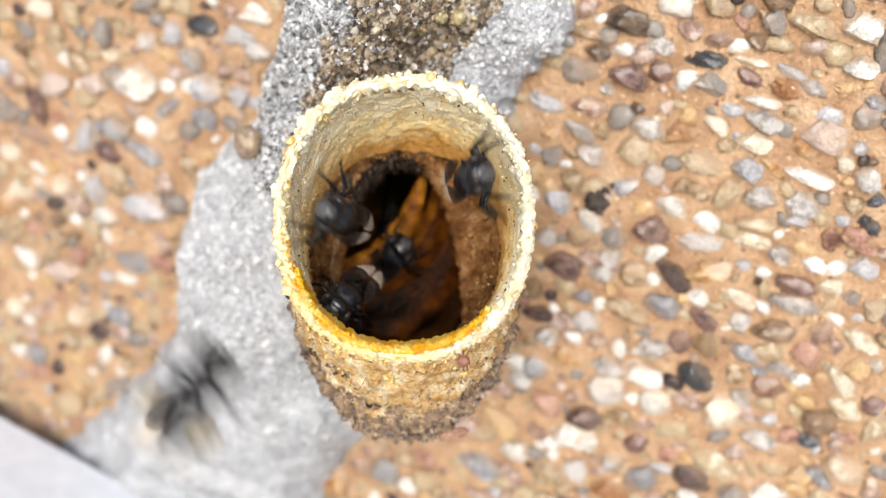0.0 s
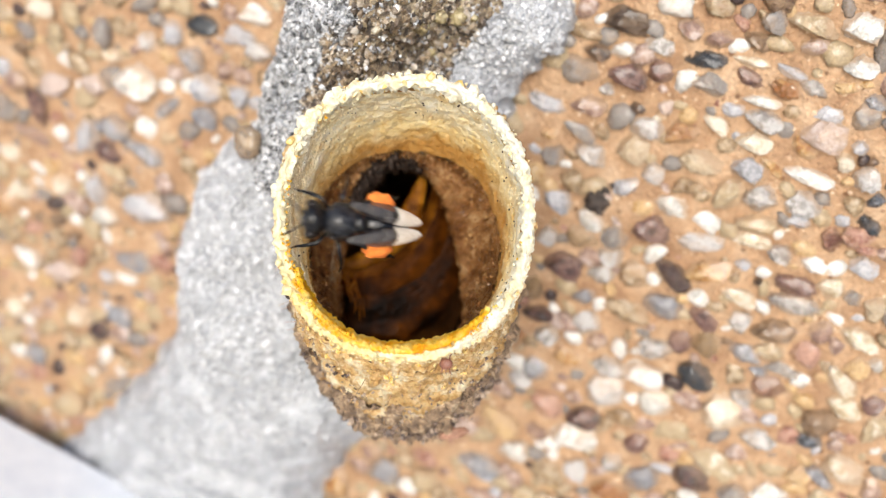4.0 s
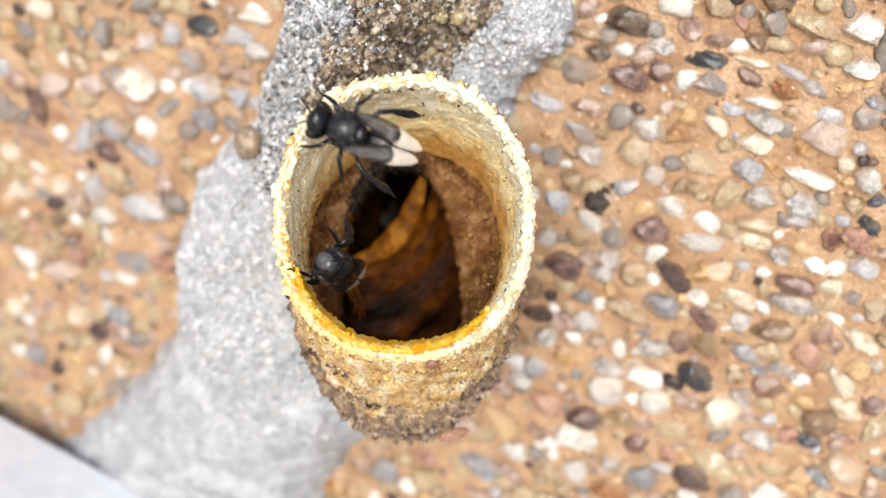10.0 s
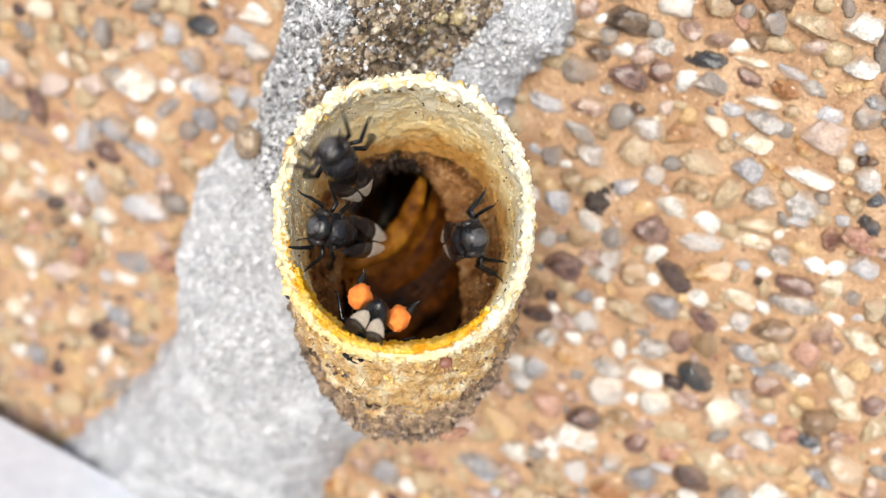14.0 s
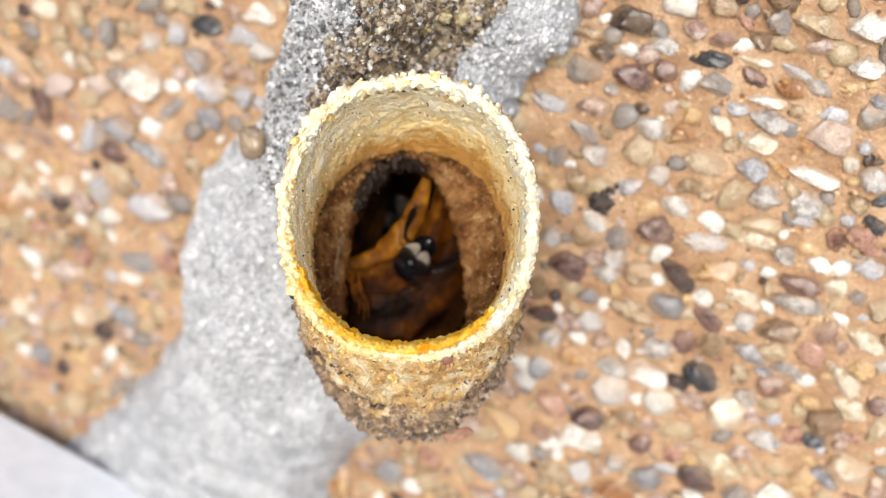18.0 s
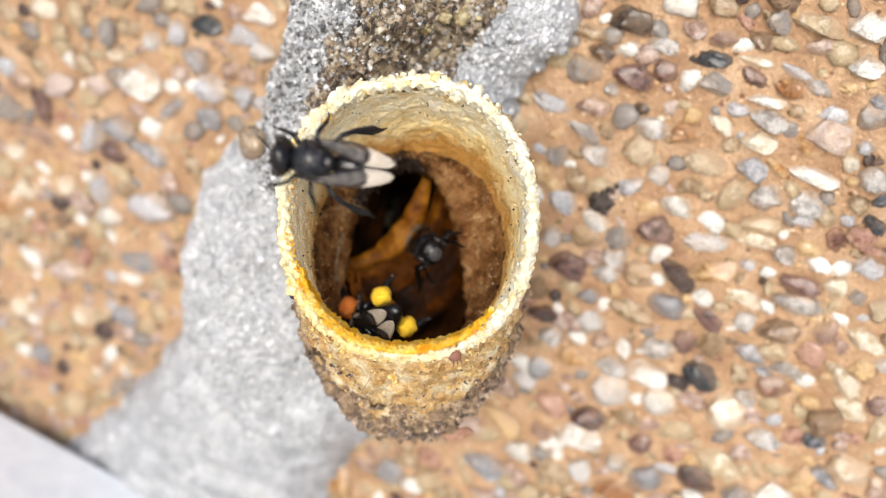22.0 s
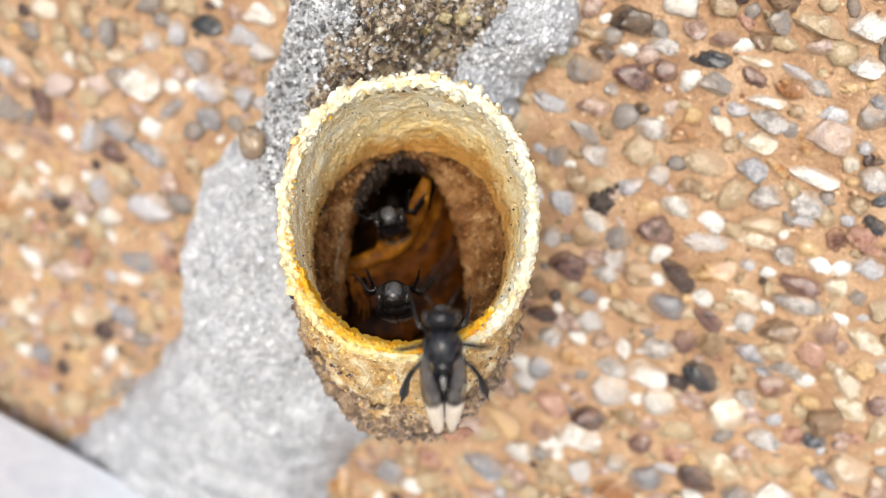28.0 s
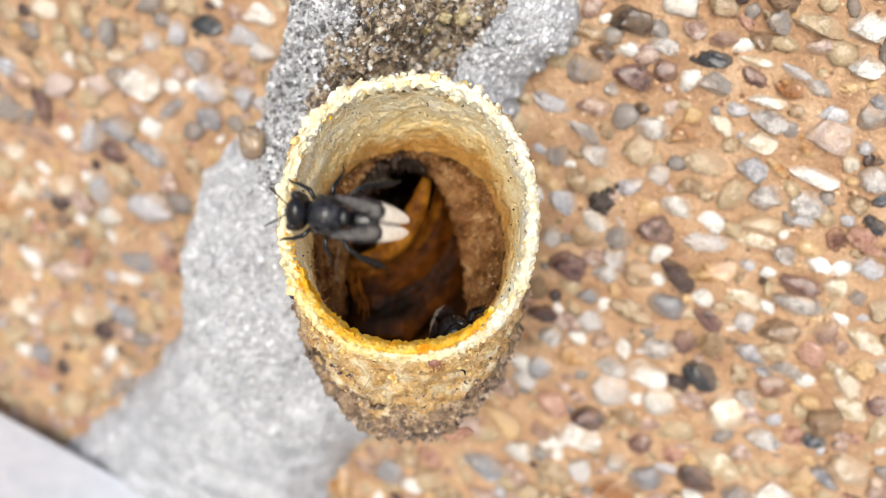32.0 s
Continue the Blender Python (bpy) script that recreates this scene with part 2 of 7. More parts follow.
SPECKS = material("dark_specks", [(0.3, (0.02, 0.015, 0.012)), (0.7, (0.06, 0.04, 0.03))], 0.5, 0.6, 0.2)
BLACK_RESIN = material("black_resin", [(0.40, (0.007, 0.0045, 0.0035)), (0.58, (0.030, 0.019, 0.014)), (0.74, (0.16, 0.12, 0.10))], 0.5, 0.3, 1.0, 0.18, shine=0.12)
# resin's own browns, albedo lowered to carry the shade inside the tube
AMBER_WALL = material("shaded_amber_wall", [(0.38, (0.006, 0.002, 0.0005)), (0.52, (0.042, 0.011, 0.0010)), (0.68, (0.16, 0.045, 0.003))], 3.4, 0.35, 0.6, 0.5, shine=0.15)
AMBER_DIM = material("shaded_brown_resin", [(0.36, (0.010, 0.003, 0.0006)), (0.48, (0.042, 0.011, 0.0010)), (0.62, (0.13, 0.038, 0.003))], 5.0, 0.5, 0.5, 0.5, shine=0.08)
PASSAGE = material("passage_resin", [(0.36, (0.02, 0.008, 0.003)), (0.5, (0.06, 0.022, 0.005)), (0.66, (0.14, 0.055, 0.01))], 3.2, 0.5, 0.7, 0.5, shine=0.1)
# near-black brown that stands for the hollow's shade
HOLLOW_DARK = material("hollow_dark_resin", [(0.36, (0.012, 0.005, 0.002)), (0.5, (0.045, 0.016, 0.004)), (0.66, (0.13, 0.045, 0.008))], 2.4, 0.5, 0.7, 0.5, shine=0.1)
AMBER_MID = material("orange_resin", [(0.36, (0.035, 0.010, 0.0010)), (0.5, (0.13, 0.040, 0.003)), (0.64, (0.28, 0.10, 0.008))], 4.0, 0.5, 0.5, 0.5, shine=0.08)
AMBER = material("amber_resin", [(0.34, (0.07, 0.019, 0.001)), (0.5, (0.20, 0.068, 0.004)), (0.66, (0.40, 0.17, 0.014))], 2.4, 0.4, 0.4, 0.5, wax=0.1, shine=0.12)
CHITIN = material("black_chitin", [(0.3, (0.0012, 0.0012, 0.0018)), (0.7, (0.005, 0.005, 0.006))], 0.5, 0.25, 0.25, 0.1, shine=0.25, coat=0.3)
HAIRY = material("greyish_thorax", [(0.36, (0.002, 0.002, 0.003)), (0.52, (0.006, 0.0065, 0.009)), (0.68, (0.05, 0.053, 0.062))], 0.3, 0.3, 0.5, 0.07, shine=0.25, coat=0.3)
EYES = material("bee_eye", [(0.3, (0.008, 0.006, 0.006)), (0.7, (0.022, 0.018, 0.017))], 0.3, 0.22, 0.15, 0.05, shine=0.25)
FACE = material("greyish_hairy_face", [(0.3, (0.010, 0.010, 0.011)), (0.7, (0.085, 0.085, 0.090))], 0.3, 0.4, 0.6, 0.06, shine=0.35, coat=0.4)
WING_DARK = material("smoky_wing", [(0.3, (0.010, 0.008, 0.009)), (0.7, (0.032, 0.027, 0.028))], 0.8, 0.25, 0.3, 0.2, clear=0.5)
WING_PALE = material("milky_wing", [(0.3, (0.46, 0.39, 0.31)), (0.7, (0.66, 0.60, 0.52))], 1.0, 0.3, 0.3, 0.2, clear=0.5)
POLLEN = material("orange_pollen", [(0.3, (0.75, 0.14, 0.015)), (0.7, (0.88, 0.30, 0.05))], 0.5, 0.8, 1.0, 0.12)
YELLOW_POLLEN = material("yellow_pollen", [(0.3, (0.80, 0.46, 0.01)), (0.7, (0.90, 0.62, 0.04))], 0.4, 0.8, 1.0, 0.1)
CLEAR_RESIN = material("clear_resin", [(0.36, (0.30, 0.26, 0.18)), (0.5, (0.55, 0.50, 0.38)), (0.66, (0.85, 0.83, 0.74))], 0.7, 0.12, 0.6, 0.2, wax=0.4, coat=0.8)
MITE = material("mite_shell", [(0.3, (0.14, 0.05, 0.03)), (0.7, (0.26, 0.11, 0.07))], 0.5, 0.3, 0.4)
FLAKE = material("bark_flake", [(0.3, (0.28, 0.13, 0.08)), (0.7, (0.50, 0.30, 0.21))], 0.8, 0.7, 0.8)


# ---- shape helpers ----
def smooth(bm):
    for f in bm.faces:
        f.smooth = True
    return bm


def to_mesh(name, bm, *mats):
    me = bpy.data.meshes.new(name)
    bm.to_mesh(me)
    bm.free()
    for m in mats:
        me.materials.append(m)
    return me


def part(name, bm, mat, parent, label="", place=None):
    ob = new(name, to_mesh(name, bm, mat))
    ob.parent = parent
    if place is not None:
        ob.matrix_local = place
    return tagged(ob, label)


def thing(name, m, label, category, group="", kind=""):
    ob = new(name)
    ob.empty_display_size = 0.003
    ob.matrix_world = m
    return tagged(ob, label, category, group, kind)


def ball(rx, ry, rz, centre=(0, 0, 0), turn=(0, 0, 0), rough=0.0, detail=2, grain=2.0, seed=0):
    """An ellipsoid in mm, made uneven by noise."""
    bm = bmesh.new()
    bmesh.ops.create_icosphere(bm, subdivisions=detail, radius=1.0)
    spin = Euler([radians(a) for a in turn]).to_matrix()
    for v in bm.verts:
        k = 1 + rough * noise.noise(v.co * grain + Vector((seed * 3.7, seed * 1.3, seed)))
        v.co = (spin @ Vector((v.co.x * rx * k, v.co.y * ry * k, v.co.z * rz * k)) + Vector(centre)) * MM
    return smooth(bm)


def ring(bm, cx, cy, rx, ry, z, tilt=0.0, power=2.0, egg=0.0, count=72, rough=0.0, seed=0.0, twist=0.0):
    """A closed row of points round an oval in the nest's axes, in mm."""
    row = []
    for i in range(count):
        a = 2 * math.pi * i / count
        c, s = math.cos(a), math.sin(a)
        x = math.copysign(abs(c) ** (2 / power), c)
        y = math.copysign(abs(s) ** (2 / power), s)
        k = 1 + rough * noise.noise(Vector((c * 2.2, s * 2.2, z * 0.35 + seed))) + rough * 0.6 * noise.noise(Vector((c * 8, s * 8, z * 1.1 + seed)))
        px, py = cx + rx * x * k * (1 - egg * y), cy + ry * y * k
        row.append(bm.verts.new((px * MM, py * MM, (z - tilt * (py - cy)) * MM)))
    return row


def bridge(bm, rows, close=True):
    for p, q in zip(rows, rows[1:]):
        for i in range(len(p)):
            j = (i + 1) % len(p)
            if close or j:
                bm.faces.new((p[i], p[j], q[j], q[i]))


def cap(bm, row):
    bm.faces.new(row)


def tube(points, radii, sides=7):
    """A bent round rod through points, in mm."""
    bm = bmesh.new()
    pts = [Vector(p) for p in points]
    rows = []
    for i, p in enumerate(pts):
        way = (pts[min(i + 1, len(pts) - 1)] - pts[max(i - 1, 0)]).normalized()
        side = way.cross(Vector((0.13, 0.31, 0.94))).normalized()
        up = way.cross(side)
        rows.append([bm.verts.new((p + (side * math.cos(2 * math.pi * k / sides) + up * math.sin(2 * math.pi * k / sides)) * radii[i]) * MM) for k in range(sides)])
    bridge(bm, rows)
    bm.faces.new(rows[0][::-1])
    bm.faces.new(rows[-1])
    return smooth(bm)


def scatter(places, shapes=6, detail=1):
    """Many small uneven grains as one mesh: places gives (vector in mm, radius in mm)."""
    verts, faces = [], []
    grains = []
    for k in range(shapes):
        bm = ball(1, 0.8, 0.65, rough=0.9, detail=detail, grain=1.6, seed=k + 1)
        bm.verts.ensure_lookup_table()
        grains.append(([v.co / MM for v in bm.verts], [[v.index for v in f.verts] for f in bm.faces]))
        bm.free()
    for i, (p, r) in enumerate(places):
        vs, fs = grains[i % shapes]
        spin = Euler((i * 1.7, i * 2.3, i * 0.9)).to_matrix()
        base = len(verts)
        verts += [tuple((Vector(p) + spin @ v * r) * MM) for v in vs]
        faces += [[base + j for j in f] for f in fs]
    me = bpy.data.meshes.new("grains")
    me.from_pydata(verts, [], faces)
    return me


# ---- ground and wall ----
# unseen ground, made pale so that it bounces light up into the tube
bm = bmesh.new()
bmesh.ops.create_grid(bm, x_segments=8, y_segments=8, size=300)
ground = tagged(new("ground", to_mesh("ground", bm, BOUNCE_GROUND)), "unseen pale ground that bounces light up at the wall", "ground", kind="structure")

NEST_BACK = NEST.inverted()


def in_passage(p):
    """Whether a point lies where the nest's passage goes through."""
    q = NEST_BACK @ p / MM
    return q.z < -9 and ((q.x + 1.6) / 6.6) ** 2 + ((q.y + 3.0) / 9.6) ** 2 < 1


def wall_front():
    bm = bmesh.new()
    xs = [-3, -1, -0.3] + [(-95 + i) * MM for i in range(0, 151)] + [0.3, 1, 3]
    zs = [0, 0.5, 0.95] + [1.07 + i * MM for i in range(0, 151)] + [1.4, 1.8, 2.6]
    rows = []
    for z in zs:
        row = []
        for x in xs:
            p = Vector((x * 160, 3, z * 160))
            y = -0.5 * noise.noise(p) - 0.25 * noise.noise(p * 3.1)
            row.append(bm.verts.new((x, y * MM, z)))
        rows.append(row)
    for p, q in zip(rows, rows[1:]):
        for i in range(len(p) - 1):
            if not in_passage((p[i].co + q[i + 1].co) / 2):
                bm.faces.new((p[i], p[i + 1], q[i + 1], q[i]))
    x0, x1, z1 = -3, 3, 2.6
    bmesh.ops.delete(bm, geom=[v for v in bm.verts if not v.link_faces], context="VERTS")
    back = [bm.verts.new(c) for c in ((x0, 0.2, 0), (x1, 0.2, 0), (x1, 0.2, z1), (x0, 0.2, z1))]
    front = [rows[0][0], rows[0][-1], rows[-1][-1], rows[-1][0]]
    bm.faces.new(back[::-1])
    bm.faces.new([*rows[0][::-1], back[0], back[1]])
    bm.faces.new([*rows[-1], back[2], back[3]])
    bm.faces.new([*[r[0] for r in rows], back[3], back[0]])
    bm.faces.new([*[r[-1] for r in rows[::-1]], back[1], back[2]])
    return smooth(bm)


wall = tagged(new("wall_north", to_mesh("wall_north", wall_front(), MORTAR)), "pebble-dashed wall of sandy orange mortar", "wall", kind="structure")

# ---- the cement mound on the wall ----
MOUND_Z = (1085, 1100, 1110, 1121, 1131, 1139, 1143, 1148, 1155, 1160, 1163, 1171, 1177.2, 1179.4, 1181.6, 1183.7, 1186, 1205, 1225)
MOUND_LEFT = (-60, -53, -47.5, -42.0, -37.9, -36.3, -37.8, -38.7, -38.8, -37.0, -33.9, -34.1, -34.7, -34.9, -35.0, -35.1, -35.3, -36.5, -36)
MOUND_RIGHT = (-12, -13, -14, -15, -14.4, -12, -11, -10, -10.6, -11.6, -12.2, -13.0, -12.9, -12.1, -10.6, -10.9, -12.2, -14, -12)
MOUND_RISE = (3.5, 3.5, 4.5, 7, 10, 11.5, 12, 12.5, 12, 11, 10.5, 10, 9.5, 9.4, 9.2, 9.1, 9, 8, 5)


def ledge(s, z):
    """How far the gritty crust beside the tube stands out of the paler cement, 0 to 1."""
    up = min(1.0, max(0.0, (z - 1161.9 - 1.2 * noise.noise(Vector((s * 9, 7, 0)))) / 1.3))
    return up * min(1.0, max(0.0, (0.66 - s) / 0.12))


def mound_point(s, z, lift=0.0):
    left, right = np.interp(z, MOUND_Z, MOUND_LEFT), np.interp(z, MOUND_Z, MOUND_RIGHT)
    x = left + s * (right - left)
    p = Vector((x * 0.16, 1.0, z * 0.16))
    out = ledge(s, z)
    rise = (np.interp(z, MOUND_Z, MOUND_RISE) + 4.6 * out) * (1 - abs(2 * s - 1) ** 2.8) ** 0.55
    coarse = (0.3 + 0.7 * min(1.0, max(0.0, (z - 1130) / 16))) * (0.75 + 0.9 * noise.noise(p * 1.3 + Vector((3, 0, 8))))
    fold_zone = max(0.0, 1 - abs(z - 1149) / 11)
    lumps = 1.3 * noise.noise(p) + 1.0 * noise.noise(p * 2.2) + fold_zone * 1.1 * abs(noise.noise(Vector((p.x * 1.1, 5, p.z * 4.2)))) + coarse * (0.9 * noise.noise(p * 5.1) + 0.9 * abs(noise.noise(p * 8)) + 0.6 * noise.noise(p * 13) + (0.3 + 0.4 * out) * noise.noise(p * 24))
    edge = min(1.0, 6 * min(s, 1 - s))
    return Vector(((x + ((1.1 * noise.noise(p * 3 + Vector((9, 0, 0))) + 0.8 * noise.noise(p * 7 + Vector((4, 0, 0)))) * (1 - edge))) * MM, (-rise - lumps * edge - lift + 0.6) * MM, z * MM))


def mound_sheet(s0, s1, z0, z1, ns, nz, lift=0.0, inside=None):
    bm = bmesh.new()
    rows = []
    for i in range(nz + 1):
        z = z0 + (z1 - z0) * i / nz
        rows.append([bm.verts.new(mound_point(s0 + (s1 - s0) * j / ns, z, lift if inside is None else inside(s0 + (s1 - s0) * j / ns, z))) for j in range(ns + 1)])
    for p, q in zip(rows, rows[1:]):
        for i in range(ns):
            if not in_passage((p[i].co + q[i + 1].co) / 2):
                bm.faces.new((p[i], p[i + 1], q[i + 1], q[i]))
    return smooth(bm)


mound = tagged(new("cement_mound", to_mesh("cement_mound", mound_sheet(0, 1, 1085, 1225, 170, 640), CEMENT)), "rough grey cement mound smeared over the wall", "cement", kind="structure")


def crust_lift(s, z):
    d = min(((s - 0.60) / 0.19) ** 2 + ((z - 1181) / 17) ** 2, ((s - 0.48) / 0.14) ** 2 + ((z - 1174) / 4) ** 2)
    return 1.0 * (1 - d) + 0.9 * noise.noise(Vector((s * 12, 2, z * 0.45))) - 0.1


crust = tagged(new("resin_crust", to_mesh("resin_crust", mound_sheet(0.1, 0.85, 1156, 1200, 60, 110, inside=crust_lift), CRUST)), "dark mottled crust of old resin and dirt on the cement", "resin crust")
def mound_grains():
    r = random.Random(3)
    places = []
    while len(places) < 15000:
        z = r.uniform(1112, 1196)
        if r.random() > (0.06 + 0.94 * min(1.0, max(0.0, (z - 1140) / 14))):
            continue
        s = r.uniform(0.01, 0.99)
        p = mound_point(s, z)
        if in_passage(p) or ((crust_lift(s, z) > 0 or ledge(s, z) > 0.3) and r.random() < 0.8):
            continue
        places.append((p / MM + Vector((0, -max(0.0, crust_lift(s, z)), 0)), 0.08 + 0.26 * r.random() ** 2))
    me = scatter(places)
    me.materials.append(CEMENT_GRAINS)
    ob = new("cement_sand", me)
    ob.parent = mound
    tagged(ob, "grey and white grains standing out of the cement", kind="stuff")


def crust_grains():
    r = random.Random(9)
    places = []
    while len(places) < 4200:
        s, z = r.uniform(0.12, 0.85), r.uniform(1157, 1199)
        lift = crust_lift(s, z)
        if lift < 0.0:
            continue
        p = mound_point(s, z, lift)
        if not in_passage(p):
            places.append((p / MM, 0.09 + 0.36 * r.random() ** 2))
    me = scatter(places)
    me.materials.append(CRUST_GRAINS)
    ob = new("crust_grit", me)
    ob.parent = crust
    tagged(ob, "glassy brown and grey crumbs of old resin", kind="stuff")


def dark_grit():
    r = random.Random(15)
    places = []
    while len(places) < 9000:
        s, z = r.uniform(0.01, 0.66), r.uniform(1161, 1190)
        p = mound_point(s, z)
        if in_passage(p) or crust_lift(s, z) > 0.2 or ledge(s, z) < r.random():
            continue
        places.append((p / MM, 0.06 + 0.24 * r.random() ** 2.5))
    me = scatter(places)
    me.materials.append(GRIT)
    ob = new("dark_grit", me)
    ob.parent = mound
    tagged(ob, "dark grey grit caught in the cement", kind="stuff")


mound_grains()
crust_grains()
dark_grit()
lump_rng = random.Random(77)
for _ in range(26):
    s, z = lump_rng.uniform(0.45, 0.74), lump_rng.uniform(1172, 1192)
    p = mound_point(s, z, max(0.0, crust_lift(s, z))) / MM
    r = lump_rng.uniform(0.35, 0.85)
    part("lump", ball(r, 0.5 * r, 0.8 * r, p, rough=0.5, detail=3, grain=1.8, seed=_), RESIN_LUMP, crust)
drop = tagged(new("resin_drop", to_mesh("resin_drop", ball(1.35, 0.9, 1.5, rough=0.22, detail=4, grain=1.4), AMBER_DROP)), "small brown glassy resin drop stuck on the cement edge", "resin")
drop.location = (-0.0308, -0.0122, 1.1652)

spot = thing("resin_spot", pose(-0.0024, -0.0003, 1.1703), "dried black resin spots stuck on the mortar", "resin")
blot_rng = random.Random(8)
for x, z, r in ((0.0, 0.0, 0.8), (-0.7, 0.35, 0.45), (0.55, 0.5, 0.5), (-0.1, 0.9, 0.42), (0.2, 1.6, 0.3), (-0.5, -0.5, 0.35), (0.5, 2.2, 0.22)):
    part("blot", ball(r * 1.1, 0.12, r * 0.85, (x, -0.25, z), (0, blot_rng.uniform(0, 90), 0), 0.8, 3, 2.4, 2 + r), SPECKS, spot)

# ---- white plastic trunking along the wall's foot ----
def trunking():
    bm = bmesh.new()
    profile = []
    r = 4.0
    for cy, cz, a0 in ((-22 + r, -40 + r, 180), (-22 + r, 0 - r, 90)):
        for k in range(7):
            a = radians(a0 + (90 - 15 * k if a0 == 180 else 90 - 15 * k))
            profile.append((cy + r * math.cos(a), cz + r * math.sin(a)))
    profile = [(-4.5, -40)] + profile + [(-4.5, 0)]
    rows = [[bm.verts.new((x * MM, y * MM, z * MM)) for y, z in profile] for x in (-900, -80, -20, 900)]
    bridge(bm, rows)
    bm.faces.new(rows[0][::-1])
    bm.faces.new(rows[-1])
    return bm


pipe = thing("cable_trunking", pose(-0.0436, 0, 1.11345, 0, -3.7, 0), "smooth pale grey plastic cable trunking along the wall", "trunking")
part("cover", trunking(), PLASTIC, pipe)
bm = bmesh.new()
bmesh.ops.create_cube(bm, size=1.0, matrix=Matrix.Translation((0, -0.0035, -0.022)) @ Matrix.Diagonal((1.79, 0.007, 0.034, 1)))
part("base", bm, PLASTIC, pipe)

# ---- the entrance tube ----
nest_tube = thing("entrance_tube", NEST, "cream and brown wax entrance tube of a bee nest", "nest entrance")
def finer(bm, stations, steps, count, rough):
    """Ovals run smoothly through the stations."""
    rows = []
    for i in range(steps + 1):
        k = i / steps * (len(stations) - 1)
        j = min(int(k), len(stations) - 2)
        cx, cy, rx, ry, z, tl = [p + (q - p) * (k - j) for p, q in zip(stations[j], stations[j + 1])]
        rows.append(ring(bm, cx, cy, rx, ry, z, tl, 2.2, rough=rough, count=count, seed=2))
    return rows


def roughen(bm, high, size):
    """Push the points about by lumps of a size and height in mm."""
    bm.normal_update()
    moved = [(v, v.normal * (high * (noise.noise(v.co / MM / size) + 0.6 * noise.noise(v.co / MM / size * 2.6)) * MM)) for v in bm.verts]
    for v, d in moved:
        v.co += d
    return smooth(bm)


OUTER = ((0.0, 0.3, 9.05, 10.05, 0.0, 0.21), (0.0, 0.1, 9.1, 10.25, -1.6, 0.2), (-0.1, -0.7, 9.1, 10.7, -4.0, 0.17), (-0.2, -2.2, 9.0, 11.5, -7.0, 0.1),
         (-0.3, -4.2, 8.7, 12.3, -10.0, 0.05), (-0.4, -5.0, 8.2, 12.5, -12.0, 0.0))
bm = bmesh.new()
bridge(bm, finer(bm, OUTER, 84, 460, 0.02))
roughen(bm, 0.42, 1.5)
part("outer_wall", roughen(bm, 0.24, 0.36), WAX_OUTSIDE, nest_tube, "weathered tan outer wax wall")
bm = bmesh.new()
bridge(bm, finer(bm, ((-0.25, -2.9, 8.5, 11.4, -7.7, 0.09), (-0.25, -3.2, 9.15, 12.0, -8.4, 0.08), (-0.3, -4.2, 9.1, 12.75, -9.9, 0.05), (-0.4, -4.8, 8.7, 12.95, -11.2, 0.0), (-0.5, -5.0, 8.2, 12.9, -12.2, 0.0), (-0.6, -5.0, 7.4, 12.0, -13.2, 0.0), (-1.0, -4.0, 6.6, 10.6, -17.0, 0.0), (-1.4, -3.2, 6.6, 9.8, -24.0, 0.0)), 72, 420, 0.05))
roughen(bm, 0.22, 0.34)
part("root_crust", roughen(bm, 0.75, 1.2), ROOT, nest_tube, "dark ragged dirt crust at the tube's root")
bm = bmesh.new()
bridge(bm, finer(bm, ((0, 0.3, 9.05, 10.05, 0.0, 0.21), (0, 0.3, 9.0, 10.0, 0.55, 0.21), (0, 0.3, 8.75, 9.7, 0.75, 0.21), (0, 0.25, 8.35, 9.3, 0.45, 0.21), (0, 0.2, 8.25, 9.2, -0.5, 0.21)), 16, 420, 0.008))
part("rim", roughen(bm, 0.4, 0.5), RIM_WAX, nest_tube, "pale cream-white crumbly wax rim")
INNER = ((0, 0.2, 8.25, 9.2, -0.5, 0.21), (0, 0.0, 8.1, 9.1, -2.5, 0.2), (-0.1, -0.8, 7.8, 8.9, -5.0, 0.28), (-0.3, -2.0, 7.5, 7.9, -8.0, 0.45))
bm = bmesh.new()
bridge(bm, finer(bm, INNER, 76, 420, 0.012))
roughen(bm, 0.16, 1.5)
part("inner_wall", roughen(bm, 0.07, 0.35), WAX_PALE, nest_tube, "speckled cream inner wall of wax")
bm = bmesh.new()
bridge(bm, [ring(bm, cx, cy, rx, ry, z, tl, pw, eg, rough=rg, count=160, seed=3) for cx, cy, rx, ry, z, tl, pw, eg, rg in (
    (-0.3, -2.0, 7.5, 7.9, -8.0, 0.45, 2.2, 0.0, 0.0), (-0.5, -2.6, 6.9, 8.2, -10.5, 0.25, 2.3, 0.03, 0.03), (-0.8, -3.6, 5.8, 8.8, -13.0, 0.0, 2.4, 0.15, 0.05),
    (-1.0, -4.2, 5.0, 9.2, -14.2, 0.0, 2.4, 0.22, 0.03), (-1.0, -4.2, 5.1, 9.3, -15.2, 0.0, 2.4, 0.2, 0.03))])
bmesh.ops.subdivide_edges(bm, edges=bm.edges[:], cuts=2, use_grid_fill=True)
roughen(bm, 0.2, 0.4)
part("throat", roughen(bm, 0.25, 0.9), WAX_BROWN, nest_tube, "brown glistening throat of wax and resin")
bm = bmesh.new()
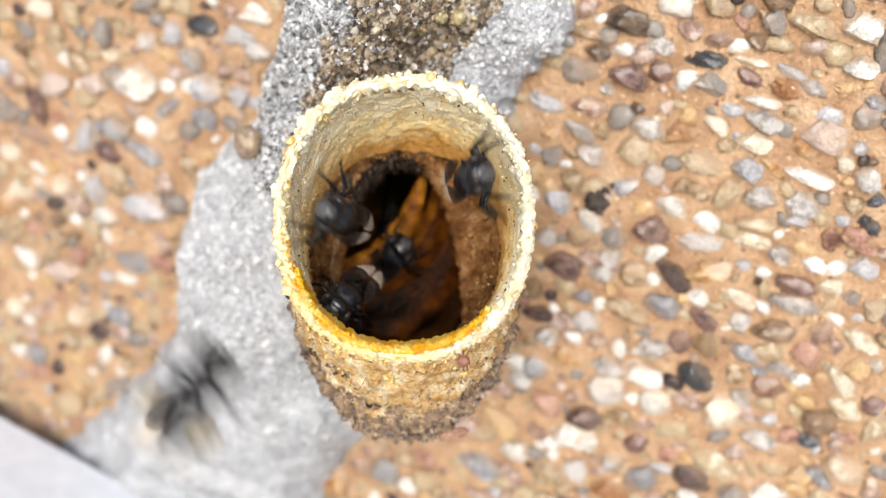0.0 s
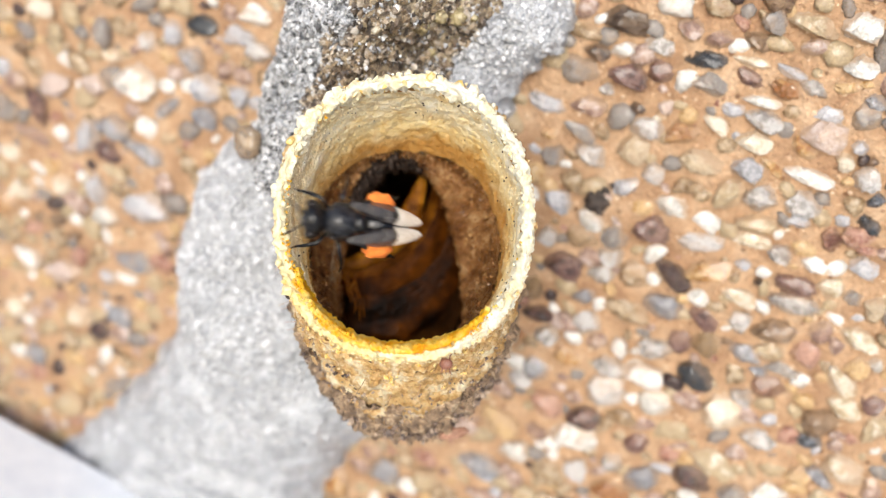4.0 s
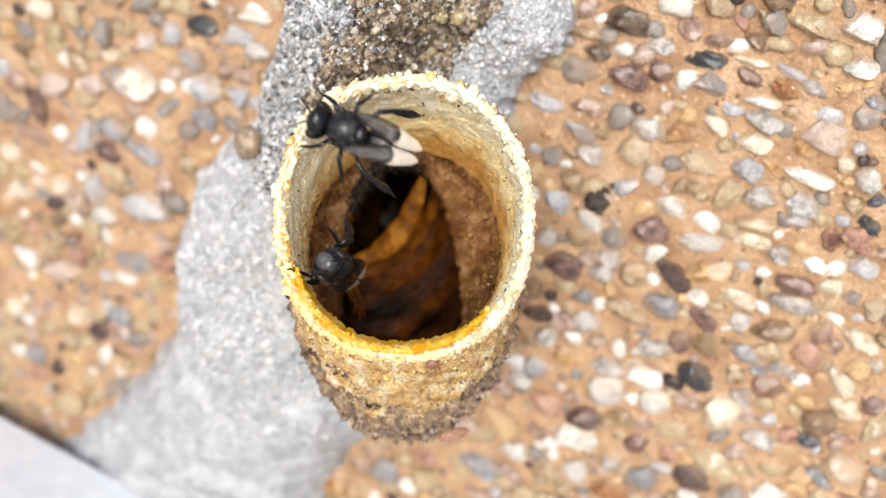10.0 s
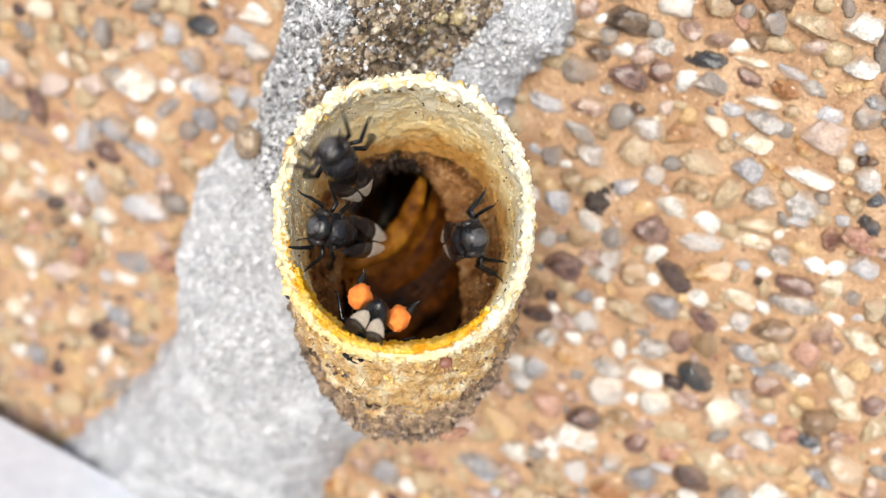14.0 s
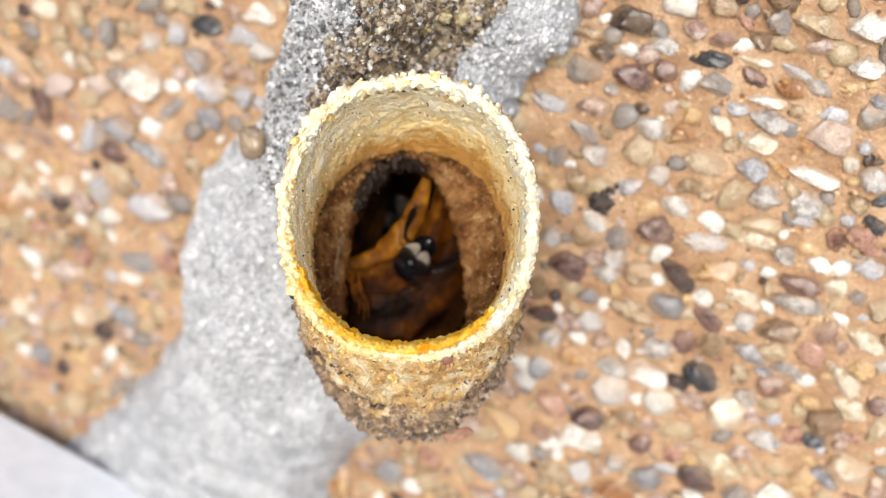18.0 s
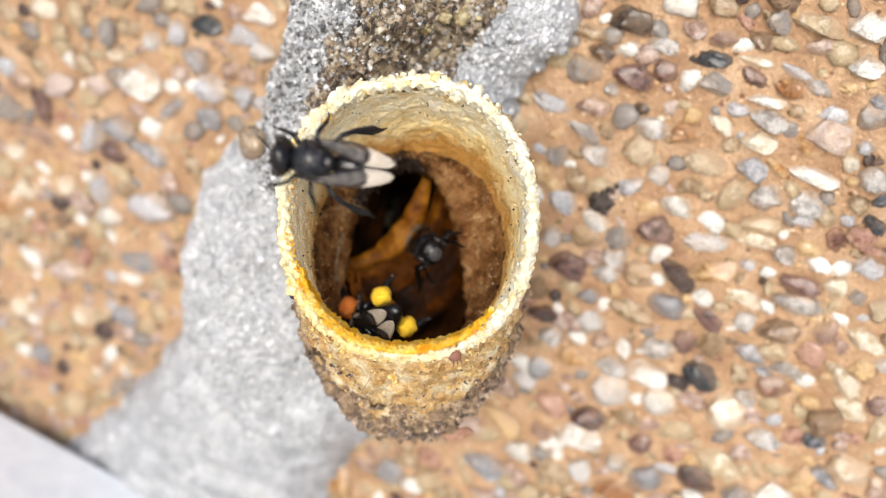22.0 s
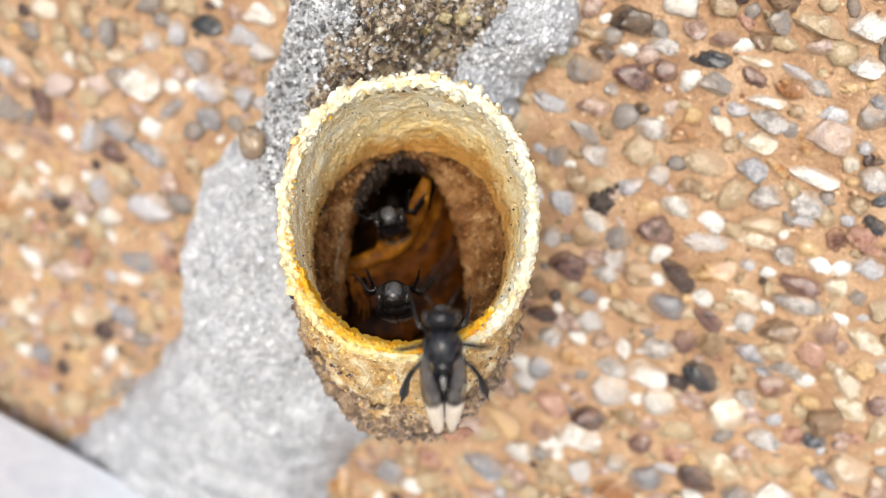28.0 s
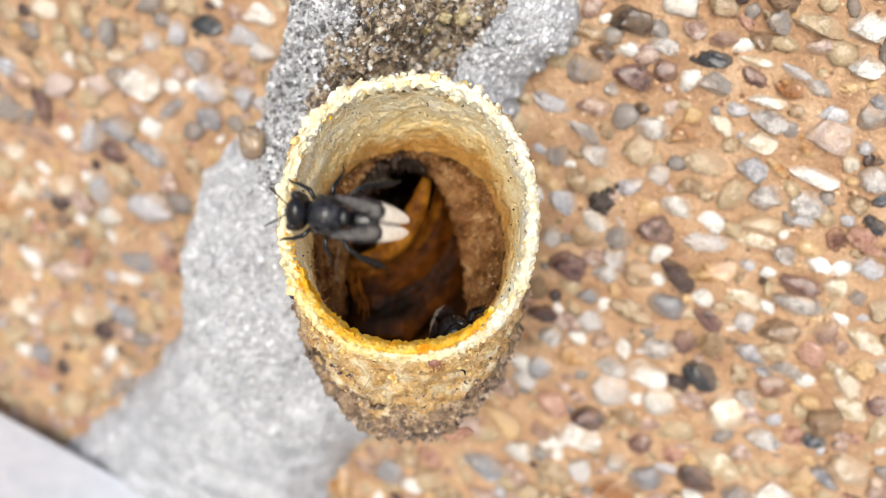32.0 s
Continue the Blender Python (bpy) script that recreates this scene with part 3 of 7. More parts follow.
rows = [ring(bm, cx, cy, rx, ry, z, 0.0, 2.2, eg, rough=0.08, count=72, seed=6) for cx, cy, rx, ry, z, eg in (
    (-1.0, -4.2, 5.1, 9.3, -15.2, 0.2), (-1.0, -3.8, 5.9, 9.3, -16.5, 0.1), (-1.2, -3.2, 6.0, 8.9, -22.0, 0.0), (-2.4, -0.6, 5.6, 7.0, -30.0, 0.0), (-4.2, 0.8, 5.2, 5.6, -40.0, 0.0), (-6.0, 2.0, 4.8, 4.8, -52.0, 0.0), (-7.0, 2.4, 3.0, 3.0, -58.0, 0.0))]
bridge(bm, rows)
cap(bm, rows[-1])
part("passage", roughen(bm, 0.3, 1.6), PASSAGE, nest_tube, "amber resin passage into the nest, darkened for inner shade")


def fold(edge, far, mat, name, label, wave):
    """A sheet of resin between two curves, in mm, with a little thickness and waves."""
    bm = bmesh.new()
    layers = []
    for drop in (0.0, -0.5):
        rows = []
        for p, q in zip(edge, far):
            p, q = Vector(p), Vector(q)
            row = []
            for k in range(9):
                v = p.lerp(q, k / 8)
                v.z += drop + wave * noise.noise(v * 0.9) + 0.35 * wave * noise.noise(v * 2.5)
                row.append(bm.verts.new(v * MM))
            rows.append(row)
        layers.append(rows)
    top, low = layers
    for rows in layers:
        bridge(bm, rows, False)
    for row_t, row_l in ((top[0], low[0]), (top[-1], low[-1]), ([r[0] for r in top], [r[0] for r in low]), ([r[-1] for r in top], [r[-1] for r in low])):
        bridge(bm, [row_t, row_l], False)
    bmesh.ops.recalc_face_normals(bm, faces=bm.faces[:])
    return part(name, smooth(bm), mat, nest_tube, label)


FOOT = ((1.9, 5.0, -18.6), (1.7, 3.4, -19.6), (1.2, 1.6, -20.2), (-0.3, -0.3, -20.4), (-1.9, -1.7, -20.4), (-3.8, -2.8, -20.2), (-6.8, -3.5, -19.0))
FLOOR = ((5.6, 4.0, -24), (5.4, 1.6, -24.4), (5.2, -1.4, -24.6), (4.8, -4.6, -24.4), (3.0, -8.0, -23.4), (-0.8, -10.8, -22.0), (-6.8, -10.0, -19.6))
RIDGE = ((1.15, 5.6, -17.0, 0.35), (1.0, 4.4, -17.3, 0.6), (0.5, 2.5, -17.8, 0.95), (-0.5, 0.2, -18.4, 1.35), (-1.9, -1.5, -18.9, 1.4), (-3.5, -2.7, -19.2, 1.15), (-5.2, -3.4, -19.2, 0.9), (-6.8, -3.8, -18.8, 0.8))


def resin_ridge():
    """A rounded, uneven rib of resin that runs along RIDGE: middle and half-width in mm."""
    bm = bmesh.new()
    rows = []
    for i in range(57):
        k = i / 56 * (len(RIDGE) - 1)
        j = min(int(k), len(RIDGE) - 2)
        x, y, z, w = [p + (q - p) * (k - j) for p, q in zip(RIDGE[j], RIDGE[j + 1])]
        way = (Vector(RIDGE[j + 1][:3]) - Vector(RIDGE[j][:3])).normalized()
        side = way.cross(Vector((0.2, 0.3, 1))).normalized()
        up = side.cross(way)
        w *= 0.78 + 0.12 * noise.noise(Vector((i * 0.23, 4, 1)))
        rows.append([bm.verts.new((Vector((x, y, z)) + side * w * math.cos(b) + up * 0.45 * math.sin(b)) * MM) for b in [2 * math.pi * n / 16 for n in range(16)]])
    bridge(bm, rows)
    bm.faces.new(rows[0][::-1])
    bm.faces.new(rows[-1])
    bmesh.ops.recalc_face_normals(bm, faces=bm.faces[:])
    return roughen(bm, 0.14, 2.6)


part("resin_ridge", resin_ridge(), AMBER, nest_tube, "yellow amber resin ridge")


def between(a, b, shares):
    return tuple(tuple(p + (q - p) * k for p, q in zip(v, w)) for v, w, k in zip(a, b, shares))


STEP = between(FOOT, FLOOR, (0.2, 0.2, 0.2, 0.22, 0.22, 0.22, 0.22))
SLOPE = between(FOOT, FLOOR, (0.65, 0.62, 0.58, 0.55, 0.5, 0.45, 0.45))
# each band darker than the last, the hollow's shade in its colour
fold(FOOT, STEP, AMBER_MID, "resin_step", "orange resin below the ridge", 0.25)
fold(STEP, SLOPE, AMBER_DIM, "resin_slope", "orange brown resin slope, darkened for inner shade", 0.4)
fold(SLOPE, FLOOR, AMBER_WALL, "resin_floor", "reddish brown resin floor, darkened for inner shade", 0.6)
# added dark sheet in place of the shaded hollow left of the ridge
fold(((-6.2, 6.4, -16.0), (-6.8, 4.0, -16.4), (-7.0, 1.0, -17.0), (-7.0, -2.0, -17.6), (-6.8, -4.5, -18.4)), ((-2.9, 7.2, -26.5), (-3.0, 4.2, -27.5), (-3.3, 1.6, -27.5), (-3.8, -0.8, -26.5), (-4.6, -2.6, -25.0)), HOLLOW_DARK, "dark_hollow_sheet", "added dark sheet standing for the shaded hollow beside the ridge", 0.7)
# an added tan sheet, pale as the throat's lit left panel, and strands of resin below it
fold(((-5.99, 3.5, -12.6), (-6.13, 0.7, -12.6), (-6.46, -2.1, -12.5), (-6.9, -5.0, -12.4), (-7.4, -7.8, -12.2)), ((-5.35, 2.5, -14.6), (-5.5, 0.3, -14.6), (-5.85, -2.1, -14.6), (-6.2, -5.0, -14.6), (-6.7, -8.0, -14.6)), WAX_TAN, "lit_panel_sheet", "added pale tan sheet for the throat's lit left panel", 0.5)
strand_rng = random.Random(4)
for k in range(5):
    x, y = -5.9 + 0.26 * k + strand_rng.gauss(0, 0.1), -3.1 - 0.25 * k
    part("strand", tube(((x, y, -15.2), (x + 0.1 + strand_rng.gauss(0, 0.3), y - 1.3, -15.3), (x + 0.5 + strand_rng.gauss(0, 0.35), y - 2.5, -15.0), (x + 0.7, y - 3.6 - strand_rng.random(), -14.6)), (0.06, 0.10, 0.09, 0.05), 6), AMBER_MID, nest_tube)
# black lip over the throat
bm = bmesh.new()
rows = []
for i in range(25):
    a = radians(66 + 80 * i / 24)
    cx, cy, z = -1.0 + 4.6 * math.cos(a) * 1.05, -3.7 + 9.6 * math.sin(a), -13.2
    r = 0.92 + 0.3 * noise.noise(Vector((i * 0.5, 1, 2))) - 0.7 * (abs(i - 12) / 12) ** 2
    rows.append([bm.verts.new(((cx + r * math.cos(a) * math.cos(b)) * MM, (cy + r * math.sin(a) * math.cos(b) - 0.75) * MM, (z + r * 1.2 * math.sin(b)) * MM)) for b in [2 * math.pi * k / 10 for k in range(10)]])
bridge(bm, rows)
bmesh.ops.subdivide_edges(bm, edges=bm.edges[:], cuts=2, use_grid_fill=True)
roughen(bm, 0.35, 0.8)
part("black_lip", roughen(bm, 0.22, 0.3), BLACK_RESIN, nest_tube, "sparkling black resin lip over the throat")


def oval(a, lift=0.0, z=0.0, k=1.0):
    c, s = math.cos(a), math.sin(a)
    x, y = 8.85 * k * math.copysign(abs(c) ** (2 / 2.2), c), 0.3 + 9.9 * k * math.copysign(abs(s) ** (2 / 2.2), s)
    return Vector((x * (1 + lift / 9), y * (1 + lift / 9), z - 0.21 * (y - 0.3)))


# arc of the lower rim coloured as if light glowed through it
bm = bmesh.new()
rows = []
for i in range(181):
    a = radians(203 + 112 * i / 180)
    fade = max(0.0, math.sin(math.pi * i / 180)) ** 0.6
    rows.append([bm.verts.new((oval(a, 0, z, k) * MM)) for k, z in ((0.90, -1.2), (0.905, -0.4), (0.885 + 0.03 * fade, 0.55), (0.90 + 0.04 * fade, 0.58 + 0.3 * fade), (0.91 + 0.05 * fade, 0.55 + 0.35 * fade), (0.92 + 0.05 * fade, 0.3 + 0.4 * fade))])
bridge(bm, rows, False)
bmesh.ops.subdivide_edges(bm, edges=bm.edges[:], cuts=1, use_grid_fill=True)
part("inner_lip", roughen(bm, 0.2, 0.5), RIM_ORANGE, nest_tube, "wax lip with light-through glow in its yellow-orange colour")

rng = random.Random(5)
places = []
for i in range(2300):
    a = rng.uniform(0, 2 * math.pi)
    top = max(0.0, math.sin(a))
    places.append((oval(a, rng.gauss(0, 0.12), rng.uniform(-0.5, 0.5), rng.uniform(0.94, 1.02)), rng.uniform(0.05, 0.15) + 0.26 * top * rng.random() ** 4))
me = scatter(places)
me.materials.append(GRAINS)
grains = new("rim_sugar", me)
grains.parent = nest_tube
tagged(grains, "white and yellow wax crumbs along the rim", kind="stuff")
places = []
for i in range(800):
    a = radians(rng.gauss(246, 34))
    places.append((oval(a, 0, rng.uniform(0.2, 0.85), rng.uniform(0.912, 0.968)), rng.uniform(0.05, 0.14)))
me = scatter(places)
me.materials.append(RIM_ORANGE)
grains = new("lip_sugar", me)
grains.parent = nest_tube
tagged(grains, "orange-yellow wax crumbs on the inner lip, glow in their colour", kind="stuff")

for k in range(22):
    a = radians(rng.uniform(52, 150) if k < 16 else rng.uniform(150, 215))
    r = rng.uniform(0.22, 0.5)
    part("wax_crumb", ball(r, r * 0.85, r * 0.8, oval(a, rng.uniform(0.05, 0.35), rng.uniform(0.2, 0.6), 1.0), (rng.uniform(0, 90), 0, rng.uniform(0, 90)), 0.5, 3, 1.9, k), (RIM_WAX, GRAINS, RIM_YELLOW)[k % 3], nest_tube)


def on_outer(a, s):
    """A point on the outer wall: angle round it, and 0 at the rim to 1 at the root."""
    k = s * (len(OUTER) - 1)
    i = min(int(k), len(OUTER) - 2)
    cx, cy, rx, ry, z, tl = [p + (q - p) * (k - i) for p, q in zip(OUTER[i], OUTER[i + 1])]
    c, sn = math.cos(a), math.sin(a)
    x, y = rx * math.copysign(abs(c) ** (2 / 2.2), c), ry * math.copysign(abs(sn) ** (2 / 2.2), sn)
    return Vector((cx + x, cy + y, z - tl * y))


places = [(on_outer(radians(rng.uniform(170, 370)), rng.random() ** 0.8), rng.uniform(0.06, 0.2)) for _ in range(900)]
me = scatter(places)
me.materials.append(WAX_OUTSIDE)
grains = new("wax_grit", me)
grains.parent = nest_tube
tagged(grains, "tan wax lumps on the outer wall", kind="stuff")
places = [(on_outer(radians(rng.uniform(170, 370)), 1 - abs(rng.gauss(0, 0.10))) + Vector((rng.gauss(0, 0.25), rng.gauss(0, 0.3), rng.gauss(0, 0.3))), rng.uniform(0.1, 0.34)) for _ in range(2400)]
me = scatter(places)
me.materials.append(DARK_GRAINS)
grains = new("root_dirt_crumble", me)
grains.parent = nest_tube
tagged(grains, "dark brown dirt crumbs round the root", kind="stuff")
places = []
for i in range(120):
    a, s = rng.uniform(0, 2 * math.pi), rng.random()
    cx, cy, rx, ry, z, tl = [p + (q - p) * (s * 3 - int(s * 3)) for p, q in zip(INNER[int(s * 3)], INNER[min(3, int(s * 3) + 1)])]
    c, sn = math.cos(a), math.sin(a)
    x, y = rx * math.copysign(abs(c) ** 0.91, c), ry * math.copysign(abs(sn) ** 0.91, sn)
    places.append((Vector((cx + x * 0.985, cy + y * 0.985, z - tl * y)), rng.uniform(0.03, 0.1)))
me = scatter(places)
me.materials.append(SPECKS)
grains = new("speck_dust", me)
grains.parent = nest_tube
tagged(grains, "tiny black specks on the inner wax", kind="stuff")


def on_inner(a, s):
    k = s * (len(INNER) - 1)
    i = min(int(k), len(INNER) - 2)
    cx, cy, rx, ry, z, tl = [p + (q - p) * (k - i) for p, q in zip(INNER[i], INNER[i + 1])]
    c, sn = math.cos(a), math.sin(a)
    x, y = rx * math.copysign(abs(c) ** 0.91, c), ry * math.copysign(abs(sn) ** 0.91, sn)
    return Vector((cx + x * 0.995, cy + y * 0.995, z - tl * y))


def crumbs(name, label, places, mat):
    me = scatter(places)
    me.materials.append(mat)
    ob = new(name, me)
    ob.parent = nest_tube
    return tagged(ob, label, kind="stuff")


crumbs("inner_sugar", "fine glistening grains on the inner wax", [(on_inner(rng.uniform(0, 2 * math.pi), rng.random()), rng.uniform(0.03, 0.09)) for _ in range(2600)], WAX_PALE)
places = []
for _ in range(1100):
    a, s = rng.uniform(0, 2 * math.pi), rng.random()
    c, sn = math.cos(a), math.sin(a)
    places.append((Vector((-0.4 - 0.5 * s + (7.2 - 1.7 * s) * math.copysign(abs(c) ** 0.87, c) * (1 - 0.15 * s * sn), -2.1 - 1.6 * s + (7.9 + 0.9 * s) * math.copysign(abs(sn) ** 0.87, sn), -8.2 - 4.9 * s - (0.44 - 0.44 * s) * 8.2 * sn)), rng.uniform(0.05, 0.13)))
crumbs("throat_sugar", "glistening brown grains in the throat", places, THROAT_GRAINS)
places = []
for _ in range(260):
    a = radians(rng.uniform(72, 138))
    places.append((Vector((-1.0 + 4.83 * math.cos(a) + rng.gauss(0, 0.35), -4.6 + 9.6 * math.sin(a) + rng.gauss(0, 0.35), -12.6 + rng.uniform(-0.4, 0.5))), rng.uniform(0.06, 0.16)))
crumbs("lip_grit", "black and white crumbs on the dark lip", places, BLACK_RESIN)
places = []
while len(places) < 2600:
    a, t = radians(rng.uniform(165, 375)), rng.random() ** 2.2 * 0.62
    q = on_outer(a, t)
    if noise.noise(q * 0.55) + 0.5 * noise.noise(q * 1.4) > 0.55 * t / 0.3 - 0.35:
        places.append((q, rng.uniform(0.06, 0.14) + 0.16 * rng.random() ** 3))
crumbs("outer_sugar", "cream wax grains clinging under the rim", places, GRAINS)
places = []
while len(places) < 1100:
    a, t = radians(rng.uniform(165, 375)), rng.uniform(0.5, 1.0)
    q = on_outer(a, t)
    if noise.noise(q * 0.5 + Vector((5, 0, 0))) > 0.75 - 1.15 * t:
        places.append((q, rng.uniform(0.06, 0.2)))
crumbs("tan_grit", "brown and tan crumbs of resin and dirt on the lower wall", places, DARK_GRAINS)
part("bark_flake", ball(1.2, 0.45, 0.4, (3.6, -17.3, -11.0), (0, 10, 5), 0.4, 3, seed=3), FLAKE, nest_tube, "curled reddish brown bark flake")
for k in range(9):
    x, y = rng.uniform(2.0, 5.2), rng.uniform(-17.6, -16.4)
    part("fibre", tube(((x, y, -10.6), (x + rng.gauss(0.2, 0.3), y - 0.35, -10.3), (x + rng.gauss(0.5, 0.4), y - rng.uniform(0.3, 0.9), -10.0)), (0.025, 0.022, 0.012), 4), FLAKE, nest_tube)
for k in range(46):
    a, t = radians(rng.uniform(185, 358)), rng.uniform(0.45, 1.0)
    q = on_outer(a, t)
    out = Vector((math.cos(a), math.sin(a), rng.uniform(-0.2, 0.5))).normalized()
    side = Vector((rng.gauss(0, 0.3), rng.gauss(0, 0.3), rng.gauss(0, 0.3)))
    part("fibre", tube((q - out * 0.2, q + out * 0.35 + side * 0.5, q + out * rng.uniform(0.6, 1.1) + side * 1.4), (0.03, 0.022, 0.012), 4), FLAKE if k % 2 else WAX_TAN, nest_tube)
part("dark_spot", ball(0.5, 0.35, 0.25, (-7.75, -5.4, 1.0), rough=0.6), SPECKS, nest_tube, "black resin spot on the rim")


# ---- the bees ----
BEE_SIZE = 1.1

def wing(side, length, width, lift):
    """The two halves of a wing, smoky base and milky tip: blades with a rounded end."""
    halves = []
    for a, b in ((0.0, 0.68), (0.68, 1.0)):
        bm = bmesh.new()
        rows = []
        for i in range(9):
            s = a + (b - a) * i / 8
            w = width * (0.22 + 0.78 * math.sin(min(1.0, s * 1.45) * math.pi / 2)) * math.sqrt(max(0.004, 1 - max(0.0, (s - 0.58) / 0.42) ** 2))
            z = lift * s + 0.1 * math.sin(s * 3)
            f = i / 8 if a == 0 else 1 - i / 8
            rows.append([bm.verts.new(((-(s - 0.3 * f * (k - 0.35) ** 2) * length) * MM, side * (0.2 - 0.85 * s + 0.22 * width - (k - 0.35) * w) * MM, (z + 0.05 * math.sin(k * 9 + s * 7) + (0.05 if side > 0 else -0.03) + t) * MM)) for t, ks in ((0.02, (-0.15, 0.15, 0.5, 0.85)), (-0.02, (0.85, 0.5, 0.15, -0.15))) for k in ks])
        bridge(bm, rows)
        bm.faces.new(rows[0][::-1])
        bm.faces.new(rows[-1])
        bmesh.ops.recalc_face_normals(bm, faces=bm.faces[:])
        halves.append(smooth(bm))
    return halves


def bee_abdomen():
    bm = bmesh.new()
    rows = []
    for i in range(15):
        s = i / 14
        r = 1.12 * math.sin(math.pi * min(1.0, s * 0.93 + 0.05)) ** 0.62 * (1 - 0.16 * s)
        r *= 1 + 0.035 * math.cos(s * 2 * math.pi * 5)
        rows.append([bm.verts.new(((-1.15 - 3.2 * s) * MM, r * math.cos(b) * MM, (r * 0.86 * math.sin(b) - 0.25 * s) * MM)) for b in [2 * math.pi * k / 18 for k in range(18)]])
    bridge(bm, rows)
    bm.faces.new(rows[0][::-1])
    bm.faces.new(rows[-1])
    bmesh.ops.recalc_face_normals(bm, faces=bm.faces[:])
    return smooth(bm)


def leg(points, thick):
    return tube(points, thick)


def make_bee(name, label, group, pollen=None):
    bee = thing(name, pose(0, 0, 0), label, "bee", group)
    part("thorax", ball(1.30, 1.22, 1.12, rough=0.06, detail=3, grain=3), HAIRY, bee)
    part("scutellum", ball(0.42, 0.66, 0.34, (-1.0, 0, 0.72), rough=0.1), CHITIN, bee)
    head = part("head", ball(0.72, 1.14, 0.98, (1.72, 0, -0.12), (0, 18, 0), 0.05, 3), CHITIN, bee)
    part("face", ball(0.30, 0.62, 0.70, (2.20, 0, -0.28), (0, 18, 0), 0.1, 2), FACE, head, "greyish hairy face")
    for s in (1, -1):
        part("eye", ball(0.46, 0.34, 0.72, (1.86, s * 0.88, -0.08), (0, 18, s * 14), 0, 2), EYES, head, "large glossy dark eye")
        part("antenna", tube(((2.35, s * 0.22, -0.05), (2.75, s * 0.55, 0.35), (3.15, s * 0.85, 0.1), (3.6, s * 1.15, -0.35)), (0.07, 0.055, 0.06, 0.045), 6), CHITIN, head)
        part("tegula", ball(0.22, 0.18, 0.14, (0.55, s * 1.02, 0.62)), EYES, bee)
        # front, middle and hind leg
        part("leg", leg(((0.75, s * 0.7, -0.7), (1.3, s * 1.4, -0.6), (1.95, s * 1.65, -1.2), (2.5, s * 1.75, -1.6), (2.75, s * 1.9, -1.7)), (0.14, 0.15, 0.12, 0.07, 0.04)), CHITIN, bee)
        part("leg", leg(((0.0, s * 0.8, -0.8), (-0.1, s * 1.8, -0.5), (-0.45, s * 2.5, -1.3), (-0.55, s * 2.9, -1.7), (-0.45, s * 3.2, -1.8)), (0.14, 0.16, 0.13, 0.07, 0.04)), CHITIN, bee)
        wide = 0.72 if pollen else 1.0
        hind = part("leg", leg(((-0.7, s * 0.8, -0.8), (-1.5, s * 1.8 * wide, -0.5), (-2.2, s * 2.2 * wide, -1.0), (-3.3, s * 2.5 * wide, -1.7), (-3.8, s * 2.6 * wide, -1.9), (-4.1, s * 2.8 * wide, -1.95)), (0.14, 0.17, 0.18, 0.32, 0.11, 0.04)), CHITIN, bee, "broad hind leg")
        if pollen:
            part(pollen[0], ball(1.15 * pollen[3], 0.85 * pollen[3], 0.95 * pollen[3], (-2.6, s * pollen[4], -1.0), (0, 25, s * 8), 0.3, 3, 2.5, 5), pollen[1], hind, pollen[2])
        for up, length, width, yaw in ((0.0, 4.6, 1.2, 0), (-0.14, 3.4, 0.85, 2)):
            base, tip = wing(s, length, width, 0.25)
            w = part("wing", base, WING_DARK, bee, "smoky dark wing", pose(-0.25 * MM, s * 0.72 * MM, (0.82 + up) * MM, s * -8, 0, s * -yaw))
            part("wing_tip", tip, WING_PALE, w, "milky white wing tip")
    part("abdomen", bee_abdomen(), CHITIN, bee)
    for ob in bee.children_recursive:
        ob.data.transform(Matrix.Scale(BEE_SIZE, 4))
        ob.location *= BEE_SIZE
    return bee


BEE_LABEL = "glossy black stingless bee with white-tipped wings at the tube"
bee_a = make_bee("bee", BEE_LABEL, "bees at the nest entrance")
bee_p = make_bee("bee", "black stingless bee carrying orange pollen on its hind legs", "bees at the nest entrance", ("pollen_load", POLLEN, "bright orange pollen load", 0.84, 1.4))
bee_q = make_bee("bee", "black stingless bee carrying yellow pollen on its hind legs", "bees at the nest entrance", ("pollen_load", YELLOW_POLLEN, "bright yellow pollen load", 0.76, 1.4))
bee_d = make_bee("bee", "black stingless bee carrying glassy resin drops on its hind legs", "bees at the nest entrance", ("resin_load", CLEAR_RESIN, "pale glassy resin drop", 0.88, 1.85))
bee_b = copy_thing(bee_a, pose(0, 0, 0))
bee_c = copy_thing(bee_a, pose(0, 0, 0))
bee_n = copy_thing(bee_a, pose(0, 0, 0))
bee_e = copy_thing(bee_a, pose(0, 0, 0))
bee_f = copy_thing(bee_a, pose(0, 0, 0))
bee_g = copy_thing(bee_a, pose(0, 0, 0))
bee_l = copy_thing(bee_a, pose(0, 0, 0))
bee_h = copy_thing(bee_a, pose(0, 0, 0))
bee_j = copy_thing(bee_a, pose(0, 0, 0))
bee_k = copy_thing(bee_a, pose(0, 0, 0))
bee_m = copy_thing(bee_a, pose(0, 0, 0))


